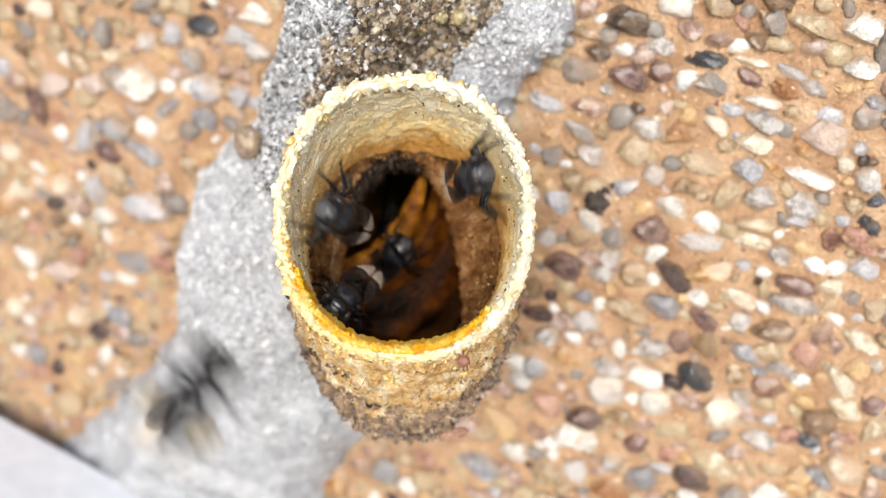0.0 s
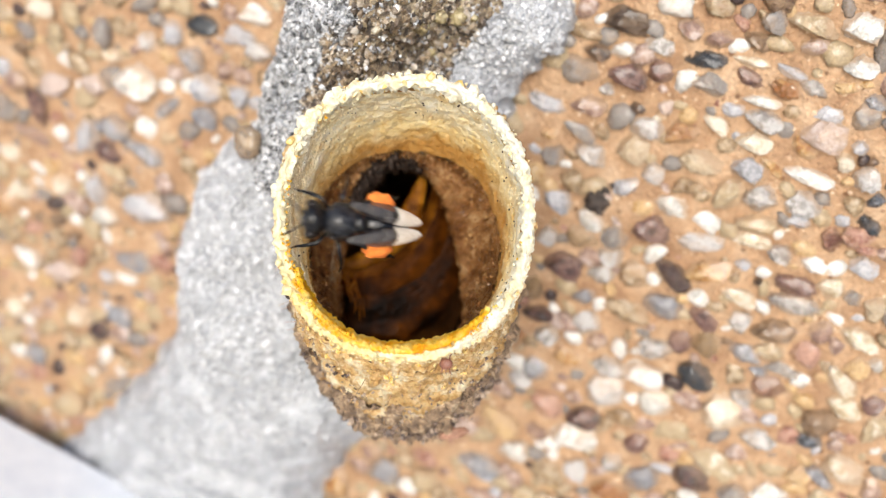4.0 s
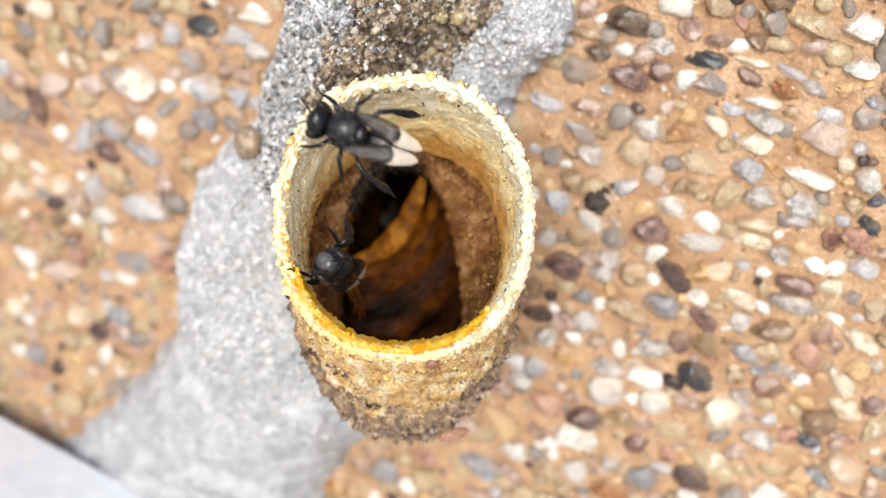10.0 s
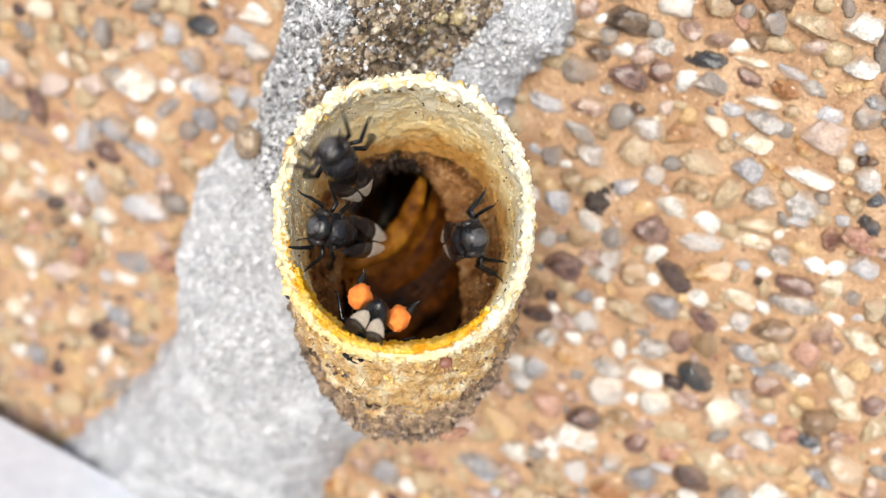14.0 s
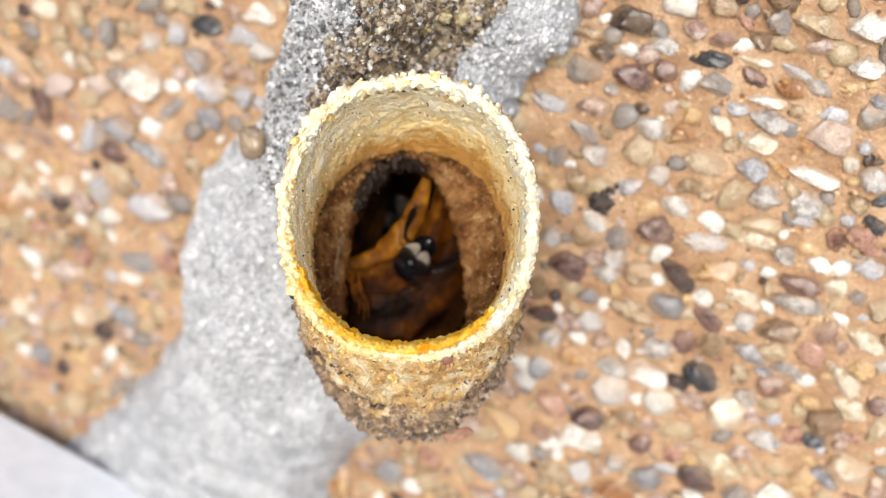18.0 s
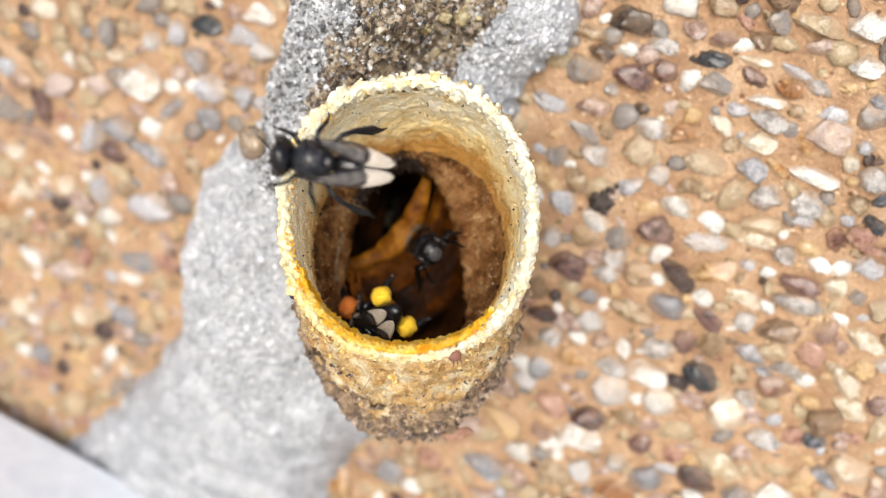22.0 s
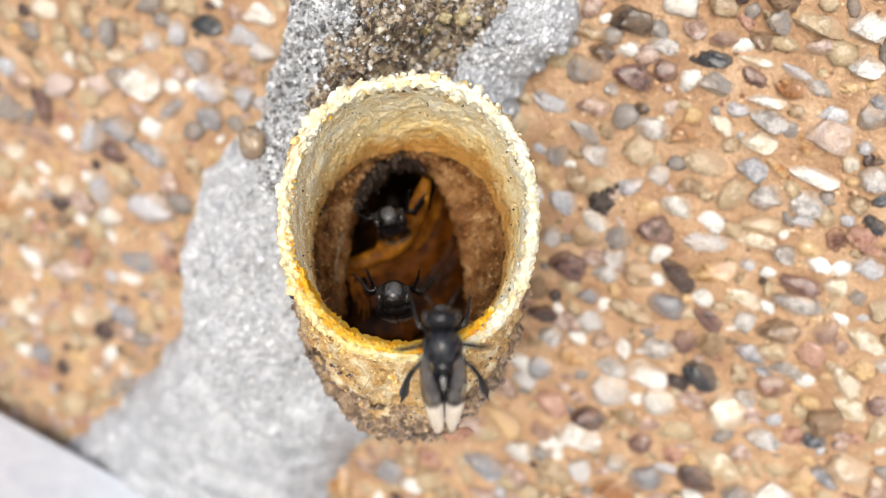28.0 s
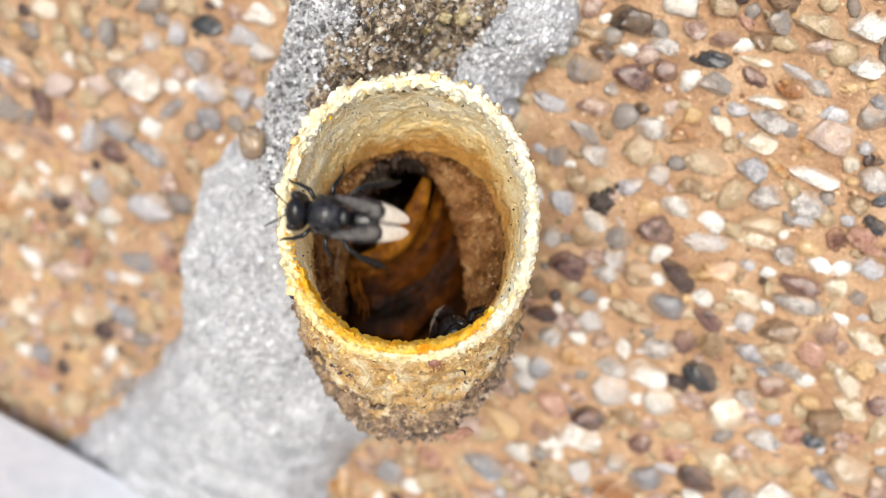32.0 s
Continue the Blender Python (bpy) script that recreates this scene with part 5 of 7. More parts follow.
def motions():
    # each row: seconds, place in the mouth of the nest in mm, heading, pitch and roll in degrees
    walk(bee_a, [
        (0.00, at(-4.6, 0.1, 1.0, 150, 80, 0)), (0.20, at(-5.8, 1.9, 2.0, 120, 75, 0)), (0.40, at(-5.8, 3.2, 3.0, 150, 25, 0)),
        (0.60, at(-5.7, 3.0, 5.0, 170, 10, 0)), (0.80, at(-9.6, 3.9, 6.9, 160, 0, 0)), (0.93, at(-31.5, 6.9, 8.1, 160, 0, 0)),
        (1.22, at(-31.6, 5.0, 8.1, 216, 0, 0)), (1.51, at(-31.7, 2.9, 8.1, 273, 0, 0)), (1.80, at(-31.8, 1.0, 8.1, 330, 0, 0)),
        (2.00, at(-4.4, -4.6, 5.0, 330, 0, 0)), (2.20, at(-2.7, -5.9, -3.0, 300, -20, 0)), (2.60, at(-4.5, -5.0, -7.0, 250, -20, 0)),
        (2.73, at(-4.0, -4.8, -7.7, 198, 4, 0)), (2.87, at(-3.6, -4.6, -8.3, 146, 29, 0)), (3.00, at(-3.1, -4.4, -9.0, 95, 65, 0)),
        (3.50, at(-4.3, -1.2, -15.0, 100, -20, 0)), (4.20, at(-7.1, 2.2, -37.0, 150, 40, 0)), (5.40, at(-7.1, 2.2, -37.0, 150, 40, 0)),
        (5.55, at(-3.2, -1.5, -14.0, 155, 60, 0)), (5.70, at(-3.6, -3.2, -5.0, 160, 72, 0)), (5.90, at(-5.0, -3.9, 1.0, 165, 75, 0)),
        (6.40, at(-4.9, -4.1, 1.0, 170, 80, 0)), (6.60, at(-4.9, -3.3, 1.0, 190, 75, 0)), (7.00, at(-3.3, -4.4, 1.0, 215, 75, 0)),
        (7.40, at(-3.6, -4.0, 1.0, 200, 75, 0)), (7.80, at(-3.3, -4.5, 1.0, 210, 75, 0)), (8.00, at(-4.4, -4.0, 2.0, 200, 75, 0)),
        (8.20, at(-7.0, -3.6, 4.0, 170, 40, 0)), (8.32, at(-11.2, 0.9, 6.5, 135, 20, 0)), (8.42, at(-11.9, 1.6, 7.0, 130, 10, 10)), (8.50, at(-17.0, 3.6, 8.0, 140, 0, 0)), (8.62, at(-36.0, 9.0, 9.3, 150, 0, 0)),
        (9.20, at(-81.1, 8.7, 157.0, 150, 0, 0)), (10.40, at(-83.5, -23.7, 157.0, 105, 0, 0)), (11.60, at(-85.9, -56.1, 157.0, 60, 0, 0)),
        (12.00, at(-35.3, -25.2, 8.1, 60, 0, 0)), (12.35, at(-85.9, -56.1, 157.0, 60, 0, 0)), (13.05, at(-16.6, -59.0, 157.0, 70, 0, 0)),
        (13.40, at(-5.3, -25.7, 6.9, 70, 0, 0)), (13.60, at(-3.1, -13.5, 6.1, 80, 0, 0)), (13.70, at(-17.0, -19.2, 7.1, 140, 0, 0)),
        (13.80, at(-31.8, -25.2, 8.1, 200, 0, 0)), (14.20, at(-77.8, -56.1, 157.0, 200, 0, 0)), (15.00, at(-57.6, -52.0, 157.0, 135, 0, 0)),
        (15.80, at(-37.5, -47.9, 157.0, 70, 0, 0)), (16.20, at(-14.5, -21.8, 8.1, 70, 0, 0)), (16.50, at(-10.0, -13.9, 7.3, 80, 0, 0)),
        (16.60, at(-12.6, -16.6, 7.6, 136, 0, 0)), (16.70, at(-15.3, -19.1, 7.8, 193, 0, 0)), (16.80, at(-18.0, -21.8, 8.1, 250, 0, 0)),
        (17.20, at(-45.7, -47.9, 157.0, 250, 0, 0)), (19.17, at(-45.7, -47.9, 157.0, 306, 0, 0)), (21.13, at(-45.7, -47.9, 157.0, 363, 0, 0)),
        (23.10, at(-45.7, -47.9, 157.0, 60, 0, 0)), (23.50, at(-18.0, -21.8, 8.1, 60, 0, 0)), (23.80, at(-13.4, -11.5, 7.3, 60, 0, 0)),
        (23.88, at(-17.1, -16.9, 7.7, 130, 0, 0)), (23.95, at(-20.9, -22.4, 8.1, 200, 0, 0)), (24.35, at(-52.2, -49.5, 157.0, 200, 0, 0)),
        (25.57, at(-28.6, -49.1, 157.0, 140, 0, 0)), (26.80, at(-4.9, -48.7, 157.0, 80, 0, 0)), (27.20, at(-0.5, -21.9, 7.7, 80, 0, 0)),
        (27.50, at(0.5, -12.7, 6.9, 85, 0, 0)), (27.70, at(1.2, -11.2, 6.1, 80, 0, 0)), (27.90, at(2.0, -10.0, 5.7, 90, 5, 0)),
        (28.00, at(2.4, -8.6, 5.0, 92, 10, 0)), (28.20, at(2.4, -7.7, 5.0, 92, 5, 0)), (28.40, at(1.1, -6.1, -3.0, 150, -20, 0)),
        (28.60, at(0.9, -5.3, -7.0, 200, -30, 0)), (28.80, at(0.9, -4.9, -8.0, 242, -30, 0)), (29.00, at(0.9, -4.4, -9.0, 285, -30, 0)),
        (29.50, at(-0.6, -6.7, -10.0, 300, -30, 0)), (29.75, at(0.9, -7.5, -8.0, 310, 26, 0)), (30.00, at(2.4, -8.3, -6.0, 320, 84, 0)),
        (31.00, at(3.1, -8.4, -6.0, 330, 84, 0)), (32.00, at(3.2, -8.6, -6.0, 330, 84, 0)),
    ])
    flutter(bee_a, (0.70, 0.93), (1.80, 1.90), (8.44, 8.62), (13.40, 13.50), (13.70, 13.80), (16.20, 16.80), (23.50, 23.95), (27.20, 27.60))
    walk(bee_b, [
        (0.00, at(4.8, 2.8, 1.0, 10, 80, 0)), (0.20, at(4.9, 4.7, 1.0, 40, 65, 0)), (0.40, at(5.1, 5.3, 2.0, 60, 30, 0)),
        (0.60, at(6.3, 6.3, 4.0, 20, 5, 0)), (0.80, at(6.9, 6.4, 5.7, -10, 0, 0)), (1.00, at(9.2, 5.7, 6.9, -35, -5, 0)),
        (1.30, at(41.0, -4.2, 9.3, -30, 0, 0)), (1.70, at(89.0, -6.8, 157.0, -30, 0, 0)), (3.00, at(89.0, 1.0, 157.0, -83, 0, 0)),
        (4.30, at(89.0, 8.7, 157.0, -136, 0, 0)), (5.60, at(89.0, 16.4, 157.0, 170, 0, 0)), (6.00, at(41.0, 6.1, 9.3, 170, 0, 0)),
        (6.40, at(89.0, 16.4, 157.0, 170, 0, 0)), (7.50, at(12.2, 66.6, 157.0, 200, 0, 0)), (7.90, at(6.8, 27.2, 8.1, 200, 0, 0)),
        (8.50, at(-14.2, 23.7, 8.1, 220, 0, 0)), (8.75, at(-36.9, 58.4, 157.0, 220, 0, 0)), (9.25, at(20.4, 74.8, 157.0, 200, 0, 0)),
        (9.50, at(10.3, 30.8, 8.1, 200, 0, 0)), (9.90, at(20.4, 74.8, 157.0, 200, 0, 0)), (10.55, at(4.0, 5.3, 157.0, 145, 0, 0)),
        (11.20, at(-12.3, -64.3, 157.0, 90, 0, 0)), (11.60, at(-3.7, -28.8, 8.1, 90, 0, 0)), (11.95, at(-12.3, -64.3, 157.0, 90, 0, 0)),
        (12.30, at(36.7, -27.5, 157.0, 130, 0, 0)), (12.65, at(85.8, 9.3, 157.0, 170, 0, 0)), (13.00, at(38.3, 2.7, 8.1, 170, 0, 0)),
        (13.30, at(85.8, 9.3, 157.0, 170, 0, 0)), (13.90, at(77.6, 17.5, 157.0, 170, 0, 0)), (14.20, at(34.8, 6.3, 8.1, 170, 0, 0)),
        (14.60, at(77.6, 17.5, 157.0, 170, 0, 0)), (15.60, at(77.0, 25.7, 157.0, 170, 0, 0)), (16.00, at(34.5, 9.8, 8.1, 170, 0, 0)),
        (16.40, at(77.0, 25.7, 157.0, 170, 0, 0)), (21.60, at(85.2, 9.3, 157.0, 180, 0, 0)), (22.00, at(38.0, 2.7, 8.1, 180, 0, 0)),
        (22.40, at(85.2, 9.3, 157.0, 180, 0, 0)), (23.30, at(83.6, -0.5, 157.0, 180, 0, 0)), (23.70, at(37.3, -1.5, 8.1, 180, 0, 0)),
        (23.90, at(10.1, -3.3, 7.7, 180, 0, 0)), (23.95, at(7.0, -2.7, 6.5, 110, 10, 0)), (24.00, at(4.1, -2.2, 5.0, 40, 20, 0)),
        (24.07, at(3.9, -3.1, 2.3, -20, 6, 0)), (24.13, at(3.8, -4.0, -0.3, -80, -6, 0)), (24.20, at(3.6, -5.0, -3.0, 220, -20, 0)),
        (24.40, at(1.8, -6.0, -9.0, 230, -30, 0)), (24.60, at(-2.5, -1.2, -25.0, 190, 5, 0)), (24.80, at(-6.9, 3.7, -41.0, 150, 40, 0)),
        (25.20, at(0.3, -1.6, -17.0, 120, 65, 0)), (25.50, at(1.2, -1.7, -15.0, 120, 65, 0)), (26.20, at(-6.9, 3.7, -41.0, 150, 40, 0)),
        (27.30, at(-3.1, -2.1, -15.0, 110, 75, 0)), (27.70, at(-2.7, -1.2, -14.0, 110, 80, 0)), (28.00, at(-2.0, 0.1, -13.0, 100, 84, 0)),
        (28.20, at(-2.2, -0.6, -13.0, 110, 80, 0)), (28.60, at(-4.1, -2.1, -9.0, 140, 65, 0)), (28.80, at(-4.6, -2.8, -7.0, 150, 75, 0)),
        (29.00, at(-4.5, -2.2, -5.0, 150, 80, 0)), (29.20, at(-4.7, 0.9, -2.0, 130, 80, 0)), (29.50, at(-4.9, 4.2, 0.0, 120, 75, 0)),
        (29.80, at(-5.7, 2.3, 2.0, 150, 30, 0)), (30.00, at(-6.8, 1.9, 5.7, 170, 5, 0)), (30.20, at(-8.3, 2.8, 6.9, 170, 0, 0)),
        (30.60, at(-31.4, 6.1, 9.3, 165, 0, 0)), (30.90, at(-32.5, 4.9, 9.3, 223, 0, 0)), (31.20, at(-33.6, 3.8, 9.3, 281, 0, 0)),
        (31.50, at(-34.7, 2.7, 9.3, 340, 0, 0)), (32.00, at(-34.7, 2.0, 9.3, 340, 0, 0)),
    ])
    flutter(bee_b, (0.90, 1.30), (23.70, 24.00), (30.10, 30.60))
    walk(bee_c, [
        (0.00, at(-4.7, -6.0, -5.0, 225, 70, 0)), (0.40, at(-3.3, -7.1, -7.0, 235, 70, 0)), (0.60, at(-2.3, -6.6, -11.0, 307, 15, 0)),
        (0.80, at(-1.4, -6.0, -15.0, 20, -30, 0)), (1.00, at(-5.0, -2.4, -29.0, 85, 5, 0)), (1.20, at(-8.5, 1.1, -43.0, 150, 40, 0)),
        (5.40, at(-8.5, 1.1, -43.0, 150, 40, 0)), (5.70, at(-4.6, -1.2, -29.0, 85, 47, 0)), (6.00, at(-0.7, -3.6, -15.0, 20, 65, 0)),
        (6.60, at(-1.4, -3.6, -15.0, 60, 65, 0)), (7.00, at(-1.0, 3.2, -15.0, 100, 84, 0)), (7.40, at(-1.8, 2.1, -13.0, 110, 84, 0)),
        (7.60, at(-1.4, 1.8, -12.0, 110, 84, 0)), (8.00, at(-4.7, -0.2, -5.0, 140, 80, 0)), (8.40, at(-4.6, -1.1, -4.0, 140, 80, 0)),
        (8.80, at(-4.4, -3.2, -1.0, 150, 80, 0)), (9.00, at(-3.7, -4.3, 1.0, 150, 80, 0)), (9.20, at(-4.6, -3.5, 2.0, 190, 65, 0)),
        (9.40, at(-5.9, -4.6, 5.0, 200, 10, 0)), (9.60, at(-6.1, -2.9, 6.1, 180, 0, 0)), (9.90, at(-31.0, -0.8, 9.3, 180, 0, 0)),
        (10.22, at(-73.4, 1.0, 157.0, 180, 0, 0)), (10.55, at(-73.4, -6.8, 157.0, 255, 0, 0)), (10.88, at(-73.4, -14.5, 157.0, 330, 0, 0)),
        (11.20, at(-31.0, -7.6, 9.3, 330, 0, 0)), (12.00, at(-31.0, -14.5, 9.3, 330, 0, 0)), (12.35, at(-73.4, -30.0, 157.0, 330, 0, 0)),
        (12.70, at(3.9, -22.2, 157.0, 255, 0, 0)), (13.05, at(81.3, -14.5, 157.0, 180, 0, 0)), (13.40, at(37.5, -7.6, 9.3, 180, 0, 0)),
        (13.80, at(81.3, -14.5, 157.0, 180, 0, 0)), (17.60, at(19.8, 58.4, 157.0, 200, 0, 0)), (18.00, at(10.0, 23.7, 8.1, 200, 0, 0)),
        (18.40, at(19.8, 58.4, 157.0, 200, 0, 0)), (19.30, at(-33.4, 29.8, 157.0, 270, 0, 0)), (20.20, at(-86.6, 1.2, 157.0, 340, 0, 0)),
        (20.60, at(-35.5, -0.8, 8.1, 340, 0, 0)), (21.00, at(-86.6, 1.2, 157.0, 340, 0, 0)), (23.60, at(-86.6, -15.2, 157.0, 20, 0, 0)),
        (24.00, at(-35.5, -7.8, 8.1, 20, 0, 0)), (24.40, at(-86.6, -15.2, 157.0, 20, 0, 0)), (25.50, at(-37.5, 17.5, 157.0, -55, 0, 0)),
        (26.60, at(11.6, 50.2, 157.0, 230, 0, 0)), (27.00, at(6.6, 20.3, 8.1, 230, 0, 0)), (27.50, at(9.3, 13.0, 6.9, 240, 0, 0)),
        (27.80, at(20.5, 23.7, 8.1, 200, 0, 0)), (28.06, at(44.3, 58.4, 157.0, 200, 0, 0)), (28.33, at(-1.1, 5.3, 157.0, 130, 0, 0)),
        (28.59, at(-46.5, -47.9, 157.0, 60, 0, 0)), (28.85, at(-18.4, -21.8, 8.1, 60, 0, 0)), (29.00, at(-15.1, -15.5, 7.3, 60, 0, 0)),
        (29.20, at(-6.2, -6.2, 6.1, 60, 0, 0)), (29.50, at(-5.0, -4.5, -1.0, 30, -20, 0)), (29.80, at(-4.6, -6.2, -7.0, 320, -25, 0)),
        (30.00, at(-5.5, -4.9, -8.0, 330, -20, 0)), (30.20, at(-3.5, -4.4, -13.0, 340, -20, 0)), (30.50, at(-2.8, -2.3, -15.0, 400, 17, 0)),
        (30.80, at(-2.2, -0.1, -17.0, 100, 65, 0)), (31.00, at(-2.6, 0.2, -15.0, 110, 84, 0)), (31.30, at(-4.0, -0.8, -7.0, 150, 75, 0)),
        (31.80, at(-4.9, -0.9, 3.0, 165, 20, 0)), (32.00, at(-5.1, -0.0, 5.0, 172, 5, 0)),
    ])
    flutter(bee_c, (9.80, 9.90), (27.00, 27.80), (28.85, 29.10))
    walk(bee_d, [
        (0.00, at(-12.6, -10.7, 7.3, 55, 0, 0)), (0.20, at(-3.8, -21.9, 7.7, 20, 0, 0)), (0.30, at(-0.8, -23.8, 7.5, 60, 0, 0)),
        (0.40, at(2.2, -25.6, 7.3, 100, 0, 0)), (0.60, at(2.9, -11.1, 6.5, 100, 0, 0)), (0.80, at(1.5, -8.4, 5.0, 95, 5, 0)),
        (1.00, at(1.3, -8.1, 5.0, 95, 5, 0)), (1.20, at(1.5, -7.8, 4.0, 95, -5, 0)), (1.27, at(1.2, -7.5, 2.3, 154, -11, 0)),
        (1.33, at(1.0, -7.3, 0.7, 213, -18, 0)), (1.40, at(0.7, -7.0, -1.0, 272, -25, 0)), (1.60, at(1.0, -8.3, -1.0, 278, -30, 0)),
        (2.00, at(1.8, -8.0, 0.0, 293, -32, 0)), (2.40, at(1.9, -6.6, -2.0, 287, -22, 0)), (2.80, at(2.1, -6.0, -2.0, 276, -20, 0)),
        (3.00, at(2.8, -5.2, -2.0, 218, -15, 0)), (3.50, at(3.4, -5.8, -2.0, 215, -15, 0)), (3.90, at(-1.8, -2.7, -20.5, 182, 12, 0)),
        (4.30, at(-6.9, 0.4, -39.0, 150, 40, 0)), (32.00, at(-6.9, 0.4, -39.0, 150, 40, 0)),
    ])
    flutter(bee_d, (0.00, 0.20), (0.40, 0.70))
    walk(bee_n, [
        (0.00, at(-8.1, 1.7, -50.0, 150, 40, 0)), (8.00, at(-8.1, 1.7, -50.0, 150, 40, 0)), (8.40, at(-1.6, 3.3, -15.0, 100, 84, 0)),
        (8.80, at(-1.5, 1.3, -11.0, 110, 84, 0)), (9.00, at(-2.3, 2.2, -5.0, 110, 80, 0)), (9.20, at(-3.0, 3.4, -2.0, 110, 75, 0)),
        (9.40, at(-3.9, 3.3, 0.0, 130, 75, 0)), (9.60, at(-3.5, 5.2, 1.0, 130, 30, 0)), (9.80, at(-3.7, 5.5, 2.0, 150, 20, 0)),
        (10.00, at(-3.8, 5.8, 3.0, 160, 0, 0)), (10.20, at(-10.2, 8.2, 7.3, 160, 0, 0)), (10.50, at(-31.0, 12.9, 9.3, 160, 0, 0)),
        (10.90, at(-73.4, 31.9, 157.0, 160, 0, 0)), (12.90, at(61.3, 58.4, 157.0, 200, 0, 0)), (13.30, at(27.8, 23.7, 8.1, 200, 0, 0)),
        (13.70, at(61.3, 58.4, 157.0, 200, 0, 0)), (15.60, at(60.7, 58.4, 157.0, 200, 0, 0)), (16.00, at(27.5, 23.7, 8.1, 200, 0, 0)),
        (16.40, at(60.7, 58.4, 157.0, 200, 0, 0)), (19.60, at(68.8, 58.4, 157.0, 200, 0, 0)), (20.00, at(31.1, 23.7, 8.1, 200, 0, 0)),
        (20.40, at(68.8, 58.4, 157.0, 200, 0, 0)), (28.60, at(68.8, 58.4, 157.0, 200, 0, 0)), (29.00, at(31.1, 23.7, 8.1, 200, 0, 0)),
        (29.40, at(68.8, 58.4, 157.0, 200, 0, 0)), (31.60, at(68.8, 58.4, 157.0, 200, 0, 0)), (32.00, at(31.1, 23.7, 8.1, 200, 0, 0)),
    ])
    flutter(bee_n, (10.10, 10.50))
    walk(bee_e, [
        (0.00, at(-1.5, -2.6, -17.0, 40, 65, 0)), (0.40, at(-4.2, -0.1, -31.0, 95, 47, 0)), (0.80, at(-6.9, 2.5, -45.0, 150, 40, 0)),
        (9.40, at(-6.9, 2.5, -45.0, 150, 40, 0)), (9.80, at(-5.4, -3.4, -3.0, 150, 80, 0)), (10.00, at(-5.0, -3.4, -1.0, 140, 84, 0)),
        (10.20, at(-4.6, -4.3, 0.0, 150, 80, 0)), (10.40, at(-5.8, -3.1, 3.0, 190, 20, 0)), (10.60, at(-4.4, -2.7, 0.0, 150, 75, 0)),
        (10.80, at(-4.2, -4.0, 0.0, 150, 80, 0)), (11.00, at(-4.0, -4.0, 1.0, 145, 80, 0)), (11.20, at(-4.2, -3.3, 1.0, 190, 75, 0)),
        (11.40, at(-4.9, -4.5, 2.0, 210, 65, 0)), (11.60, at(-4.1, -4.0, 3.0, 240, 30, 0)), (11.80, at(-4.5, -9.4, 6.1, 265, 0, 0)),
        (12.00, at(-5.1, -25.2, 8.1, 265, 0, 0)), (12.25, at(-15.6, -56.1, 157.0, 265, 0, 0)), (12.50, at(-50.8, -39.7, 157.0, 327, 0, 0)),
        (12.75, at(-85.9, -23.4, 157.0, 30, 0, 0)), (13.00, at(-35.3, -11.3, 8.1, 30, 0, 0)), (13.40, at(-85.9, -23.4, 157.0, 30, 0, 0)),
        (14.40, at(-86.6, -23.4, 157.0, 30, 0, 0)), (14.80, at(-35.5, -11.3, 8.1, 30, 0, 0)), (15.20, at(-5.7, -3.6, 6.1, 20, 0, 0)),
        (15.50, at(-2.9, -1.7, -5.0, 350, -30, 0)), (15.90, at(-6.9, 2.5, -45.0, 330, -20, 0)), (16.80, at(-6.9, 2.5, -45.0, 270, 0, 0)),
        (17.70, at(-6.9, 2.5, -45.0, 210, 19, 0)), (18.60, at(-6.9, 2.5, -45.0, 150, 40, 0)), (19.00, at(-3.6, -4.1, -14.0, 200, 45, 0)),
        (19.40, at(-4.3, -2.1, -13.0, 200, 65, 0)), (19.60, at(-5.1, -3.8, -4.0, 170, 75, 0)), (19.80, at(-4.7, -2.8, -1.0, 150, 80, 0)),
        (20.00, at(-5.2, -1.4, 0.0, 150, 80, 0)), (20.20, at(-5.0, -0.6, 1.0, 190, 75, 0)), (20.40, at(-5.3, 0.1, 2.0, 200, 30, 0)),
        (20.60, at(-4.9, -1.3, 4.0, 180, 15, 0)), (20.80, at(-5.3, -1.5, 5.0, 180, 5, 0)), (20.95, at(-29.0, -2.5, 8.5, 180, 0, 0)),
        (21.30, at(-34.7, -2.5, 9.3, 180, 0, 0)), (21.70, at(-81.7, -2.9, 157.0, 180, 0, 0)), (23.00, at(-81.7, -2.9, 157.0, 126, 0, 0)),
        (24.30, at(-81.7, -2.9, 157.0, 73, 0, 0)), (25.60, at(-81.7, -2.9, 157.0, 20, 0, 0)), (26.00, at(-34.7, -2.5, 9.3, 20, 0, 0)),
        (26.40, at(-81.7, -2.9, 157.0, 20, 0, 0)), (31.60, at(-81.7, -2.9, 157.0, 20, 0, 0)), (32.00, at(-34.7, -2.5, 9.3, 20, 0, 0)),
    ])
    flutter(bee_e, (11.90, 12.00), (14.80, 14.90), (20.80, 20.95))
